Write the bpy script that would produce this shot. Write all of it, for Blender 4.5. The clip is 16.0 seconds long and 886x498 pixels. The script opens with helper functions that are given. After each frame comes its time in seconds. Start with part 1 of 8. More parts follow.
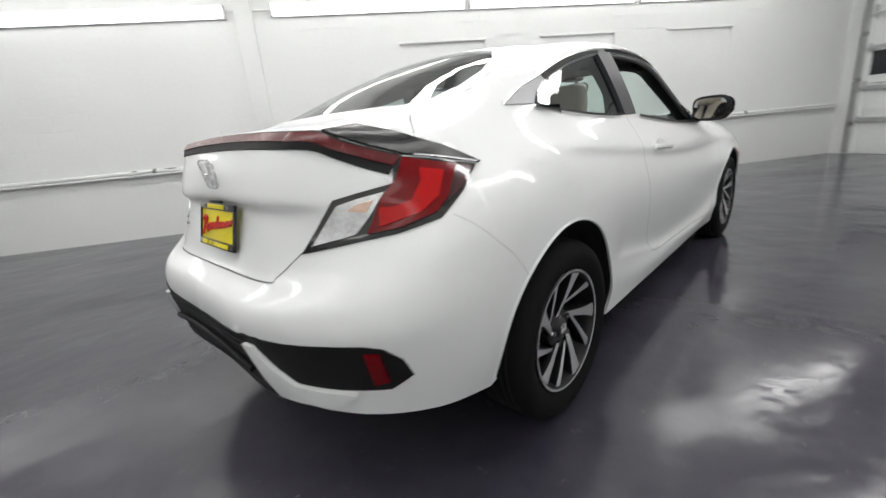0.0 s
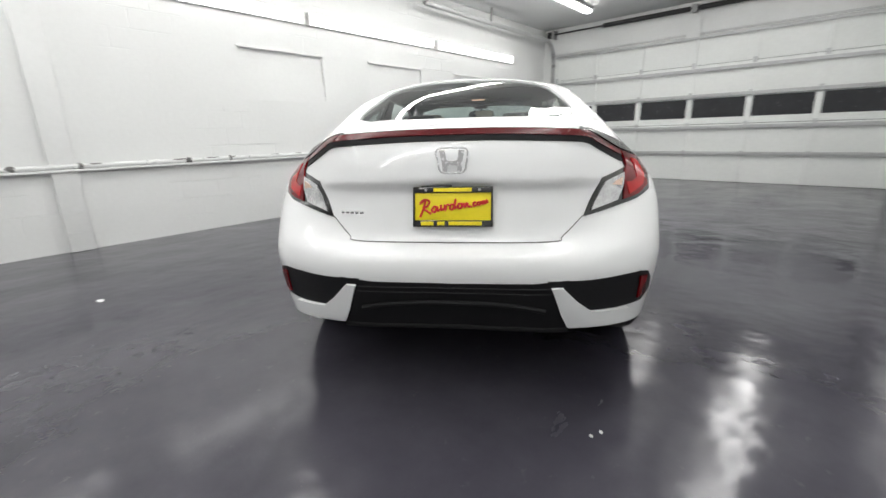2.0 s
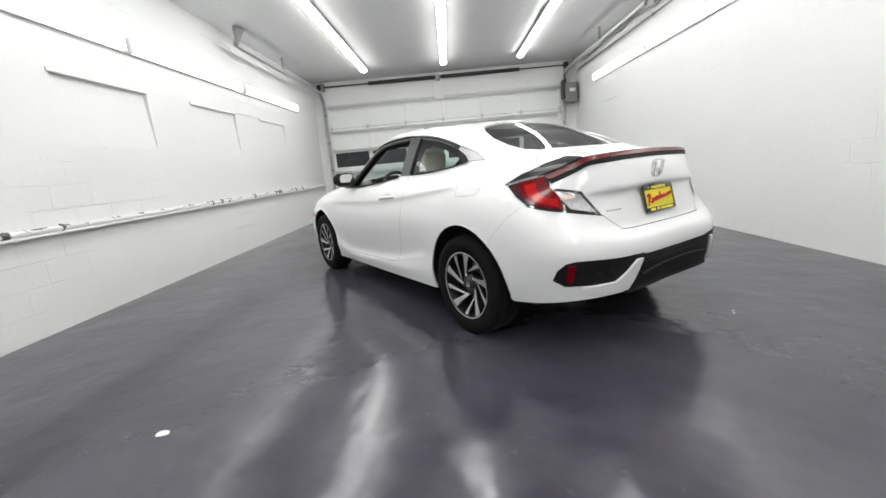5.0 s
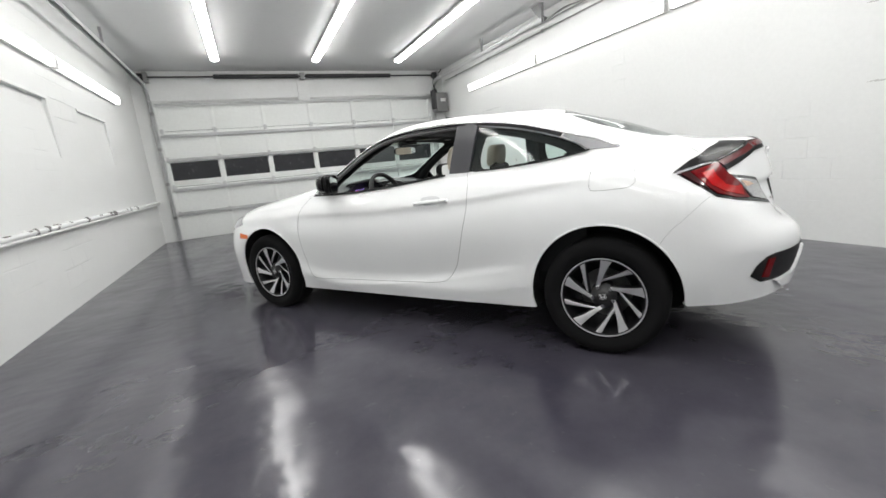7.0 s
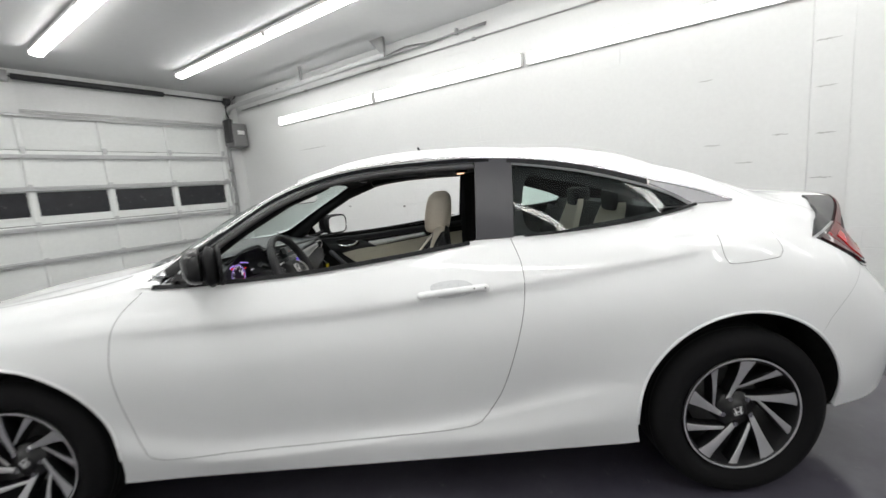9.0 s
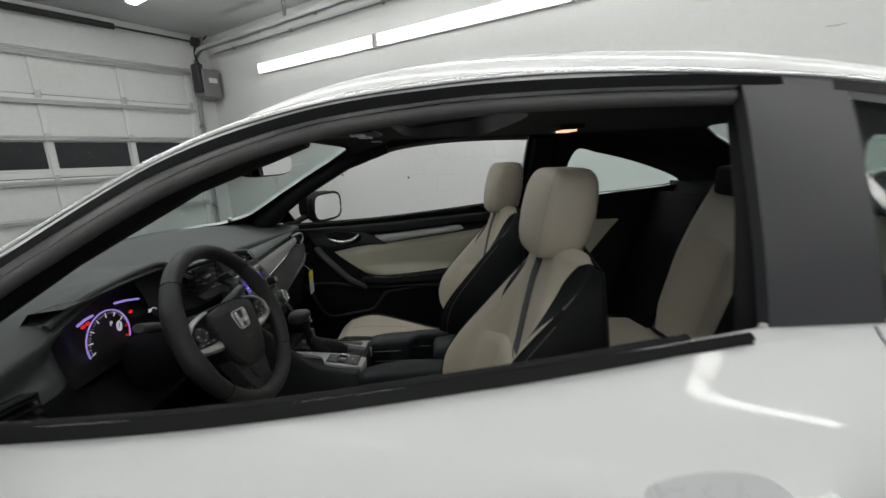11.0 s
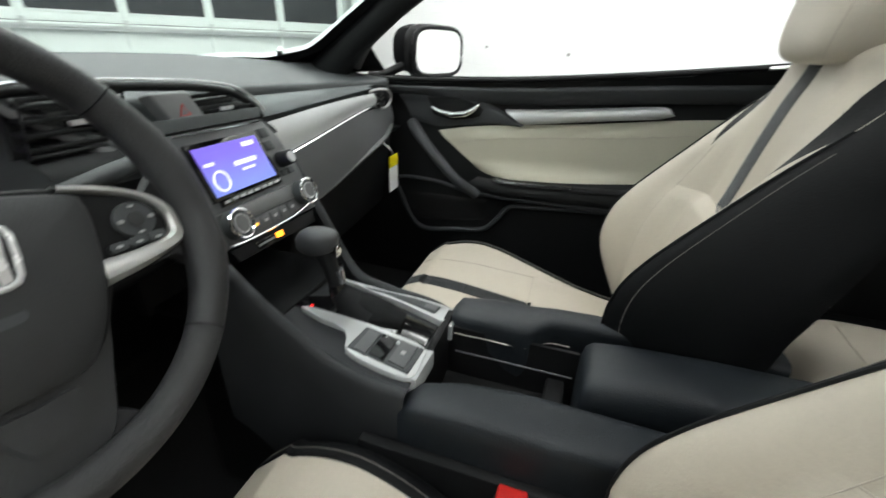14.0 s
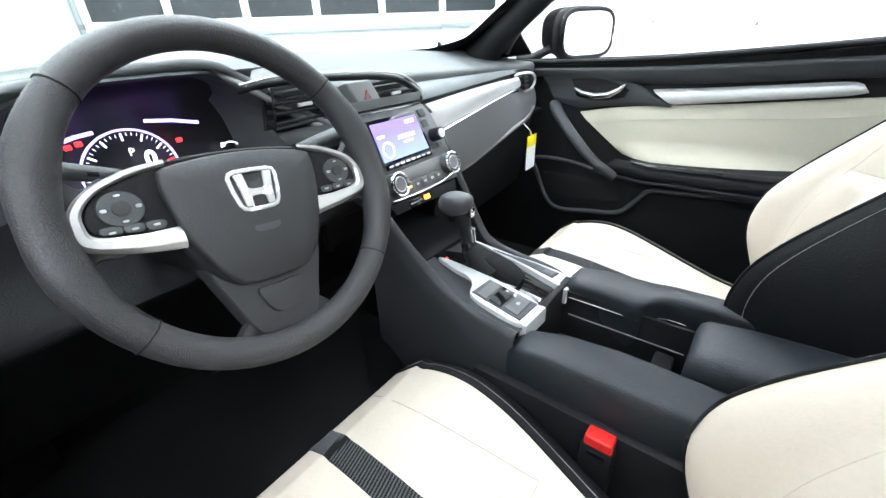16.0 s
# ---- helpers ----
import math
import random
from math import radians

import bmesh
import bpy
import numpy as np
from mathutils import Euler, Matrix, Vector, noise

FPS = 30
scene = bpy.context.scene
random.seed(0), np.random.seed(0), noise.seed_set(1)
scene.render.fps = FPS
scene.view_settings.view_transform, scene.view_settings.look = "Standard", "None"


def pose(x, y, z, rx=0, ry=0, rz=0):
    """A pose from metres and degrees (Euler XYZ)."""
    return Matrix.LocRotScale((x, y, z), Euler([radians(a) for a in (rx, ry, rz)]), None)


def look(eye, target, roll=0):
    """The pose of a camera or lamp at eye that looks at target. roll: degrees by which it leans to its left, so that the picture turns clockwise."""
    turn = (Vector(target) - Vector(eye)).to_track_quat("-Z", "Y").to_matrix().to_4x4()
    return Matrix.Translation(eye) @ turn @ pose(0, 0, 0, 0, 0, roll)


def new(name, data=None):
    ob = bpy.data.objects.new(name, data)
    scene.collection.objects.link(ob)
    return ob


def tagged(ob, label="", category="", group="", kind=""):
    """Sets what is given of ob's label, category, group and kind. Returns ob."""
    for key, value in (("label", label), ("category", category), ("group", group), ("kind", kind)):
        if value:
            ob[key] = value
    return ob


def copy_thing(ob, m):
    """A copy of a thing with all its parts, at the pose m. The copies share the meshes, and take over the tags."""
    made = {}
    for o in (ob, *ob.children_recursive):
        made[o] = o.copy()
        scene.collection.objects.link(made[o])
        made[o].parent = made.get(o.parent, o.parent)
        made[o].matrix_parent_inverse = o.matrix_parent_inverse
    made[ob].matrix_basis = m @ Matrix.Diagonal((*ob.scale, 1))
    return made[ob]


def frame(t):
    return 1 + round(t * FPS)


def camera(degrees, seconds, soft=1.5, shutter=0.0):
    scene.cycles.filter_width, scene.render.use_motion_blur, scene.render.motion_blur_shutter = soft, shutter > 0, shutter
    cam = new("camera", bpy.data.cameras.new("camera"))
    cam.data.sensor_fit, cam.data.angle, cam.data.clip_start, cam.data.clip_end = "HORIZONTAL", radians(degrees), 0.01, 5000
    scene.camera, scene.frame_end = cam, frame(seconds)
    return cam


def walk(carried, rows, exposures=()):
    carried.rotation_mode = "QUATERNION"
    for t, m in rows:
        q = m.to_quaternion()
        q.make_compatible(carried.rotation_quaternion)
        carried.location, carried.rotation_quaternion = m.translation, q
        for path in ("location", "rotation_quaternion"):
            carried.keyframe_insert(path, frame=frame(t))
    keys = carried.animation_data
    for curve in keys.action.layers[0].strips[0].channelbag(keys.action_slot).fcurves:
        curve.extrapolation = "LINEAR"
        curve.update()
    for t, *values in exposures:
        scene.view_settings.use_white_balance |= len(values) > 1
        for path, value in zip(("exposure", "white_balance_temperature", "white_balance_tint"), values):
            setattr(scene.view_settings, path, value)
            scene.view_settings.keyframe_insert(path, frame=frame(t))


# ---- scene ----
cam = camera(93.6, 16.0, shutter=0.4)
PATH = [
    (0, (1.939, -0.157, 1.043), (0.051, 0.205, 0.488), -5.3),
    (0.5, (1.897, -0.63, 1.039), (0.117, 0.073, 0.456), -6.5),
    (1, (1.787, -1.063, 1.053), (0.072, -0.146, 0.586), -8.1),
    (1.5, (1.622, -1.433, 1.053), (0.03, -0.321, 0.574), -2.9),
    (2, (1.447, -1.798, 1.06), (0.15, -0.371, 0.53), -1.5),
    (2.5, (1.162, -2.13, 1.044), (0.165, -0.473, 0.536), 1.8),
    (3, (0.858, -2.445, 1.051), (0.15, -0.635, 0.58), 0.2),
    (3.5, (0.494, -2.686, 1.036), (-0.018, -0.808, 0.579), -0.7),
    (3.7, (0.346, -2.763, 1.054), (-0.082, -0.856, 0.627), -1.7),
    (4.2, (-0.05, -2.943, 1.084), (-0.315, -0.978, 0.701), -3.129),
    (4.75, (-0.528, -3.072, 1.091), (-0.662, -1.079, 0.702), -4.7),
    (5.3, (-1.023, -3.06, 1.081), (-0.985, -1.081, 0.664), -6.271),
    (5.8, (-1.463, -2.869, 1.067), (-1.153, -0.942, 0.631), -7.7),
    (6, (-1.634, -2.751, 1.062), (-1.183, -0.853, 0.623), -4.9),
    (6.5, (-2.032, -2.472, 1.084), (-1.488, -0.58, 0.733), -7.9),
    (7, (-2.305, -2.092, 1.105), (-1.52, -0.297, 0.698), -5.6),
    (7.5, (-2.498, -1.668, 1.133), (-1.569, 0.058, 0.736), -4.6),
    (8, (-2.601, -1.232, 1.168), (-1.376, 0.301, 0.782), -3.5),
    (8.5, (-2.564, -0.82, 1.21), (-1.169, 0.579, 0.896), -4.7),
    (9, (-2.482, -0.459, 1.237), (-0.868, 0.684, 0.939), -4.5),
    (9.2, (-2.42, -0.343, 1.242), (-0.765, 0.742, 0.955), -4.3),
    (9.7, (-2.248, -0.078, 1.247), (-0.53, 0.912, 0.949), -3.705),
    (10.25, (-2.034, 0.157, 1.243), (-0.325, 1.14, 0.879), -3.05),
    (10.8, (-1.821, 0.337, 1.241), (-0.173, 1.39, 0.814), -2.395),
    (11.3, (-1.651, 0.455, 1.254), (-0.081, 1.615, 0.819), -1.8),
    (11.5, (-1.59, 0.494, 1.263), (-0.053, 1.702, 0.841), -1.6),
    (12, (-1.461, 0.589, 1.248), (0.044, 1.812, 0.757), -0.6),
    (12.5, (-1.352, 0.739, 1.197), (0.164, 1.866, 0.54), 0.6),
    (13, (-1.263, 0.855, 1.15), (0.276, 1.913, 0.434), 1.8),
    (13.5, (-1.205, 0.906, 1.096), (0.214, 2.082, 0.318), 2.6),
    (14, (-1.178, 0.888, 1.043), (-0.082, 2.305, 0.154), 2.0),
    (14.5, (-1.18, 0.847, 1.016), (-0.406, 2.391, 0.007), 1.8),
    (15, (-1.196, 0.809, 1.01), (-0.638, 2.434, -0.013), -0.3),
    (15.5, (-1.209, 0.795, 1.037), (-0.714, 2.465, 0.053), -1.5),
    (16, (-1.212, 0.785, 1.053), (-0.702, 2.472, 0.107), -2.3),
]
walk(cam, [(t, look(eye, target, roll)) for t, eye, target, roll in PATH],
     [(0, -.04, 6500, 10), (1, -.02, 6500, 10), (1.5, -.02, 6500, 10), (2.5, .14, 6500, 10), (3.5, .16, 6500, 10), (7, .13, 6500, 10), (9, 0, 6500, 10), (10.5, -.35, 6500, 8), (11.5, -.72, 6500, 7), (12, .08, 6500, 5), (12.5, .40, 6500, 3), (13.5, .6, 6500, 3),
      (14, .97, 6400, 5), (14.5, 1.4, 6300, 6), (15, 1.8, 6100, 7), (15.5, 2.05, 6000, 7), (16, 2.18, 5900, 8)])

# ==== place ====
# The room stands along the axes: the roller door is at the far +y end. The car is parked askew in it.
CAR_TURN = 34.9

world = bpy.data.worlds.new("night")
world.use_nodes = True
world.node_tree.nodes["Background"].inputs[0].default_value = (0.02, 0.022, 0.026, 1)
world.node_tree.nodes["Background"].inputs[1].default_value = 0.4
scene.world = world


# ---- materials ----
def mix_color(nt, fac, a, b):
    n = nt.nodes.new("ShaderNodeMix")
    n.data_type = "RGBA"
    n.inputs[6].default_value, n.inputs[7].default_value = a, b
    nt.links.new(fac, n.inputs[0])
    return n.outputs[2]


def noise_out(nt, scale, detail=4.0, rough=0.6, stretch=None):
    co = nt.nodes.new("ShaderNodeTexCoord")
    n = nt.nodes.new("ShaderNodeTexNoise")
    n.inputs["Scale"].default_value = scale
    n.inputs["Detail"].default_value = detail
    n.inputs["Roughness"].default_value = rough
    src = co.outputs["Object"]
    if stretch:
        mp = nt.nodes.new("ShaderNodeMapping")
        mp.inputs["Scale"].default_value = stretch
        nt.links.new(src, mp.inputs["Vector"])
        src = mp.outputs[0]
    nt.links.new(src, n.inputs["Vector"])
    return n.outputs["Fac"]


def ramp(nt, fac, lo, hi, a=0.0, b=1.0):
    n = nt.nodes.new("ShaderNodeMapRange")
    n.inputs[1].default_value, n.inputs[2].default_value = lo, hi
    n.inputs[3].default_value, n.inputs[4].default_value = a, b
    nt.links.new(fac, n.inputs[0])
    return n.outputs[0]


def material(name, color, rough=0.5, metal=0.0, coat=0.0, vary=0.08, big=1.2, fine=60.0, bump=0.0, bump_scale=None, rough_vary=0.06, spec=0.5, stretch=None):
    """A surface with colour, gloss and relief that vary at a large and a fine scale."""
    m = bpy.data.materials.new(name)
    m.use_nodes = True
    nt = m.node_tree
    p = nt.nodes["Principled BSDF"]
    p.inputs["Metallic"].default_value = metal
    p.inputs["Specular IOR Level"].default_value = spec
    p.inputs["Coat Weight"].default_value = coat
    p.inputs["Coat Roughness"].default_value = 0.04
    large, small = noise_out(nt, big), noise_out(nt, fine, 3.0, stretch=stretch)
    add = nt.nodes.new("ShaderNodeMath")
    add.operation = "ADD"
    nt.links.new(large, add.inputs[0])
    nt.links.new(small, add.inputs[1])
    t = ramp(nt, add.outputs[0], 0.6, 1.4)
    lo = tuple(c * (1 - vary) for c in color) + (1,)
    hi = tuple(min(1.0, c * (1 + vary)) for c in color) + (1,)
    nt.links.new(mix_color(nt, t, lo, hi), p.inputs["Base Color"])
    nt.links.new(ramp(nt, small, 0.3, 0.7, max(0.0, rough - rough_vary), min(1.0, rough + rough_vary)), p.inputs["Roughness"])
    if bump:
        b = nt.nodes.new("ShaderNodeBump")
        b.inputs["Strength"].default_value = bump
        b.inputs["Distance"].default_value = 0.002
        nt.links.new(noise_out(nt, bump_scale or fine * 3, 3.0, stretch=stretch), b.inputs["Height"])
        nt.links.new(b.outputs[0], p.inputs["Normal"])
    return m


def glow(name, color, strength):
    m = bpy.data.materials.new(name)
    m.use_nodes = True
    p = m.node_tree.nodes["Principled BSDF"]
    p.inputs["Base Color"].default_value = (*[min(0.8, c) for c in color], 1)
    p.inputs["Roughness"].default_value = 0.4
    p.inputs["Emission Color"].default_value = (*color, 1)
    p.inputs["Emission Strength"].default_value = strength
    return m


def glass(name, tint, rough=0.0):
    """A thin pane: clear tinted transmission with a sharp reflection by the angle."""
    m = bpy.data.materials.new(name)
    m.use_nodes = True
    nt = m.node_tree
    nt.nodes.clear()
    out = nt.nodes.new("ShaderNodeOutputMaterial")
    tr, gl, mx, fr = (nt.nodes.new("ShaderNode" + k) for k in ("BsdfTransparent", "BsdfGlossy", "MixShader", "LayerWeight"))
    tr.inputs[0].default_value = (*tint, 1)
    gl.inputs["Roughness"].default_value = rough
    fr.inputs[0].default_value = 0.5
    pw, ad = nt.nodes.new("ShaderNodeMath"), nt.nodes.new("ShaderNodeMath")
    pw.operation, ad.operation = "POWER", "MULTIPLY_ADD"
    pw.inputs[1].default_value = 3.8
    ad.inputs[1].default_value, ad.inputs[2].default_value = 0.9, 0.035
    nt.links.new(fr.outputs["Facing"], pw.inputs[0])
    nt.links.new(pw.outputs[0], ad.inputs[0])
    nt.links.new(ad.outputs[0], mx.inputs[0])
    nt.links.new(tr.outputs[0], mx.inputs[1])
    nt.links.new(gl.outputs[0], mx.inputs[2])
    nt.links.new(mx.outputs[0], out.inputs[0])
    return m


def wall_paint(name, color, joints, axis):
    """White paint over block work: faint joints, patches where they show more, scuffs."""
    m = material(name, color, 0.55, vary=0.035, big=0.7, fine=25, rough_vary=0.1)
    nt = m.node_tree
    p = nt.nodes["Principled BSDF"]
    co = nt.nodes.new("ShaderNodeTexCoord")
    sep, com = nt.nodes.new("ShaderNodeSeparateXYZ"), nt.nodes.new("ShaderNodeCombineXYZ")
    nt.links.new(co.outputs["Object"], sep.inputs[0])
    nt.links.new(sep.outputs[axis], com.inputs[0])
    nt.links.new(sep.outputs[2], com.inputs[1])
    br = nt.nodes.new("ShaderNodeTexBrick")
    br.inputs["Scale"].default_value = 1.0
    br.inputs["Mortar Size"].default_value = 0.006
    br.inputs["Mortar Smooth"].default_value = 0.4
    br.inputs["Brick Width"].default_value = 0.4
    br.inputs["Row Height"].default_value = 0.2
    nt.links.new(com.outputs[0], br.inputs["Vector"])
    patch = ramp(nt, noise_out(nt, 0.9, 5), 0.52, 0.62)
    mul = nt.nodes.new("ShaderNodeMath")
    mul.operation = "MULTIPLY"
    nt.links.new(br.outputs["Fac"], mul.inputs[0])
    nt.links.new(patch, mul.inputs[1])
    grain = nt.nodes.new("ShaderNodeMath")
    grain.operation = "MULTIPLY_ADD"
    nt.links.new(noise_out(nt, 45, 5), grain.inputs[0])
    grain.inputs[1].default_value = -0.25
    nt.links.new(mul.outputs[0], grain.inputs[2])
    b = nt.nodes.new("ShaderNodeBump")
    b.invert = True
    b.inputs["Strength"].default_value = joints
    b.inputs["Distance"].default_value = 0.004
    nt.links.new(grain.outputs[0], b.inputs["Height"])
    nt.links.new(b.outputs[0], p.inputs["Normal"])
    return m


def floor_coat(name):
    """Dark grey sealed concrete: glossy coat with cloudy wear, streaks and a slightly wavy face."""
    m = bpy.data.materials.new(name)
    m.use_nodes = True
    nt = m.node_tree
    p = nt.nodes["Principled BSDF"]
    cloud = noise_out(nt, 0.55, 8, 0.65)
    streak = noise_out(nt, 1.6, 6, 0.7, (1.0, 0.35, 1.0))
    spots = noise_out(nt, 14, 5, 0.7)
    base = mix_color(nt, ramp(nt, cloud, 0.35, 0.7), (0.032, 0.030, 0.044, 1), (0.078, 0.075, 0.091, 1))
    mx = nt.nodes.new("ShaderNodeMix")
    mx.data_type = "RGBA"
    nt.links.new(ramp(nt, spots, 0.63, 0.8, 0, 0.35), mx.inputs[0])
    nt.links.new(base, mx.inputs[6])
    mx.inputs[7].default_value = (0.19, 0.185, 0.18, 1)
    nt.links.new(mx.outputs[2], p.inputs["Base Color"])
    nt.links.new(ramp(nt, streak, 0.3, 0.75, 0.07, 0.30), p.inputs["Roughness"])
    p.inputs["Specular IOR Level"].default_value = 0.6
    add = nt.nodes.new("ShaderNodeMath")
    add.operation = "MULTIPLY_ADD"
    nt.links.new(noise_out(nt, 1.7, 3, 0.5), add.inputs[0])
    add.inputs[1].default_value = 9.0
    nt.links.new(ramp(nt, noise_out(nt, 24, 3), 0, 1, 0, 0.3), add.inputs[2])
    b = nt.nodes.new("ShaderNodeBump")
    b.inputs["Strength"].default_value = 0.36
    b.inputs["Distance"].default_value = 0.005
    nt.links.new(add.outputs[0], b.inputs["Height"])
    nt.links.new(b.outputs[0], p.inputs["Normal"])
    return m


M_WALL_Y = wall_paint("white_wall_paint", (0.75, 0.76, 0.75), 1.0, 1)
M_WALL_X = wall_paint("white_end_wall_paint", (0.75, 0.76, 0.75), 0.2, 0)
M_CEIL = material("ceiling_paint", (0.66, 0.67, 0.67), 0.7, vary=0.04, big=0.4, fine=12, bump=0.15, bump_scale=30)
M_FLOOR = floor_coat("sealed_concrete")
M_TRIM = material("white_gloss_trim", (0.78, 0.79, 0.78), 0.4, vary=0.05, fine=30)
M_CHIP = material("chipped_grey_paint", (0.15, 0.145, 0.14), 0.7, vary=0.4, fine=40)
M_DOOR = material("door_enamel", (0.83, 0.85, 0.83), 0.35, vary=0.05, big=0.8, fine=18, bump=0.1)
M_STRUT = material("galvanised_strut", (0.56, 0.57, 0.57), 0.45, metal=0.5, vary=0.15, fine=15)
M_STEEL = material("dull_steel", (0.36, 0.36, 0.36), 0.42, metal=0.8, vary=0.2, fine=20)
M_DARKSTEEL = material("oiled_dark_steel", (0.035, 0.035, 0.037), 0.45, metal=0.3, vary=0.3, fine=40)
M_PANE = material("night_pane", (0.020, 0.021, 0.025), 0.22, vary=0.2, big=3, fine=12)
M_TUBE = glow("lit_tube", (1.0, 0.99, 0.97), 17.5)
M_WALLTUBE = glow("lit_wall_tube", (1.0, 0.99, 0.97), 3.5)
M_FIXTURE = material("fixture_enamel", (0.78, 0.78, 0.77), 0.4, vary=0.05)

M_PAINT = material("white_car_paint", (0.83, 0.84, 0.84), 0.45, coat=0.8, vary=0.008, rough_vary=0.02, fine=300, spec=0.3)
M_BLACKTRIM = material("black_textured_trim", (0.011, 0.011, 0.012), 0.55, vary=0.15, fine=200, bump=0.2, spec=0.18)
M_GLOSSBLACK = material("piano_black", (0.008, 0.008, 0.009), 0.08, coat=0.6, vary=0.1, rough_vary=0.02)
M_BLADE = material("dark_gloss_blade", (0.016, 0.016, 0.017), 0.22, coat=0.0, spec=0.35, vary=0.1, rough_vary=0.02)
M_SEAL = material("grey_door_seal", (0.095, 0.093, 0.095), 0.6, vary=0.1, fine=80)
M_SEALBLACK = material("black_rubber_seal", (0.007, 0.007, 0.008), 0.85, vary=0.1, fine=80, spec=0.1)
M_PILLAR = material("satin_grey_pillar", (0.040, 0.040, 0.046), 0.34, vary=0.04, fine=20, rough_vary=0.0)
M_CHROME = material("bright_chrome", (0.80, 0.80, 0.81), 0.12, metal=1.0, vary=0.03, rough_vary=0.03)
M_SATIN = material("satin_silver", (0.50, 0.50, 0.51), 0.34, metal=0.7, vary=0.03, fine=40, rough_vary=0.02)
M_RUBBER = material("tyre_rubber", (0.008, 0.008, 0.0085), 0.8, vary=0.2, fine=90, bump=0.25, spec=0.12)
M_MACHINED = material("machined_alloy", (0.64, 0.64, 0.65), 0.34, metal=0.75, vary=0.03, fine=30, rough_vary=0.02)
M_WHEELBLACK = material("wheel_black_enamel", (0.009, 0.009, 0.010), 0.4, coat=0.1, vary=0.1)
M_WELL = material("wheel_well_liner", (0.012, 0.012, 0.012), 0.9, vary=0.3, fine=30)
M_UNDER = material("underbody", (0.02, 0.02, 0.02), 0.9, vary=0.3)
M_REDLENS = material("red_lens", (0.15, 0.001, 0.003), 0.12, coat=0.1, spec=0.3, vary=0.15, big=9, fine=40, rough_vary=0.03)
M_BARRED = material("bar_red_lens", (0.10, 0.002, 0.004), 0.25, coat=0.1, vary=0.15, big=9, fine=40, rough_vary=0.03)
M_REDGLOW = material("bright_red_lens", (0.44, 0.003, 0.004), 0.14, coat=0.1, spec=0.3, vary=0.15, big=9, fine=60, rough_vary=0.03)
M_DARKRED = material("dark_red_lens", (0.045, 0.003, 0.004), 0.08, coat=0.8, vary=0.15)
M_CLEARLENS = material("clear_lens_reflector", (0.62, 0.62, 0.63), 0.14, metal=0.7, coat=0.8, vary=0.35, big=25, fine=90, bump=0.6, bump_scale=120)
M_AMBER = material("amber_lens", (0.75, 0.16, 0.03), 0.15, coat=0.6, vary=0.2, fine=90)
M_EMBLEM = material("emblem_silver", (0.80, 0.80, 0.81), 0.25, metal=0.35, vary=0.04)
M_QTRIM = material("grey_silver_trim", (0.30, 0.30, 0.31), 0.36, metal=0.6, vary=0.04, fine=40, rough_vary=0.02)
M_GAP = material("panel_gap", (0.10, 0.10, 0.105), 0.8)
M_FINEGAP = material("fine_panel_gap", (0.26, 0.26, 0.265), 0.8)
M_YELLOW = material("plate_yellow", (0.86, 0.72, 0.012), 0.35, vary=0.04)
M_REDINK = material("red_ink", (0.62, 0.02, 0.02), 0.45, vary=0.1)
M_GLASS_CLEAR = glass("tinted_glass", (0.83, 0.93, 0.90))
M_GLASS_DARK = glass("dark_tinted_glass", (0.58, 0.66, 0.64))
M_MIRROR = material("mirror_glass", (0.9, 0.9, 0.9), 0.015, metal=1.0, vary=0.0, rough_vary=0.005)

M_SOFTBLACK = material("soft_black_plastic", (0.0075, 0.008, 0.009), 0.55, vary=0.12, fine=250, bump=0.3, spec=0.28)
M_DASH = material("dark_grey_dash_grain", (0.064, 0.070, 0.073), 0.52, vary=0.12, fine=260, bump=0.4, spec=0.4)
M_LEATHER = material("ivory_leather", (0.540, 0.487, 0.408), 0.5, vary=0.05, big=5, fine=180, bump=0.2, bump_scale=420)
M_IVORYVINYL = material("ivory_door_vinyl", (0.52, 0.495, 0.40), 0.5, vary=0.04, big=5, fine=180, bump=0.3, bump_scale=400)
M_BLACKLEATHER = material("black_leather", (0.0055, 0.006, 0.007), 0.6, vary=0.15, fine=180, bump=0.4, bump_scale=420, spec=0.22)
M_BLUEBLACK = material("blue_black_leather", (0.010, 0.0135, 0.018), 0.5, vary=0.12, fine=180, bump=0.35, bump_scale=420)
M_RIMLEATHER = material("wheel_leather", (0.027, 0.027, 0.029), 0.45, vary=0.12, fine=220, bump=0.5, bump_scale=500)
M_HEADLINER = material("black_headliner", (0.006, 0.006, 0.007), 0.95, vary=0.2, fine=200, bump=0.3)
M_CARPET = material("black_carpet", (0.008, 0.008, 0.009), 1.0, vary=0.4, fine=300, bump=0.6)
M_BRUSHED = material("brushed_silver_trim", (0.62, 0.63, 0.64), 0.38, metal=0.35, vary=0.05, fine=60, rough_vary=0.03, stretch=(1, 14, 14))
M_GRIP = material("ribbed_wheel_leather", (0.038, 0.038, 0.040), 0.5, vary=0.12, fine=220, bump=0.9, bump_scale=700)
M_AIRBAG = material("airbag_grey", (0.035, 0.036, 0.038), 0.5, vary=0.06, fine=260, bump=0.3, bump_scale=600, spec=0.4)
M_SPOKE = material("satin_spoke_silver", (0.60, 0.60, 0.59), 0.32, metal=0.65, vary=0.03, fine=40, rough_vary=0.02)
M_KNOB = material("shift_knob_leather", (0.045, 0.047, 0.050), 0.5, vary=0.1, fine=200, bump=0.3, bump_scale=400)
M_TRIMGREY = material("dark_silver_plastic", (0.16, 0.162, 0.165), 0.4, metal=0.25, vary=0.05, fine=60)
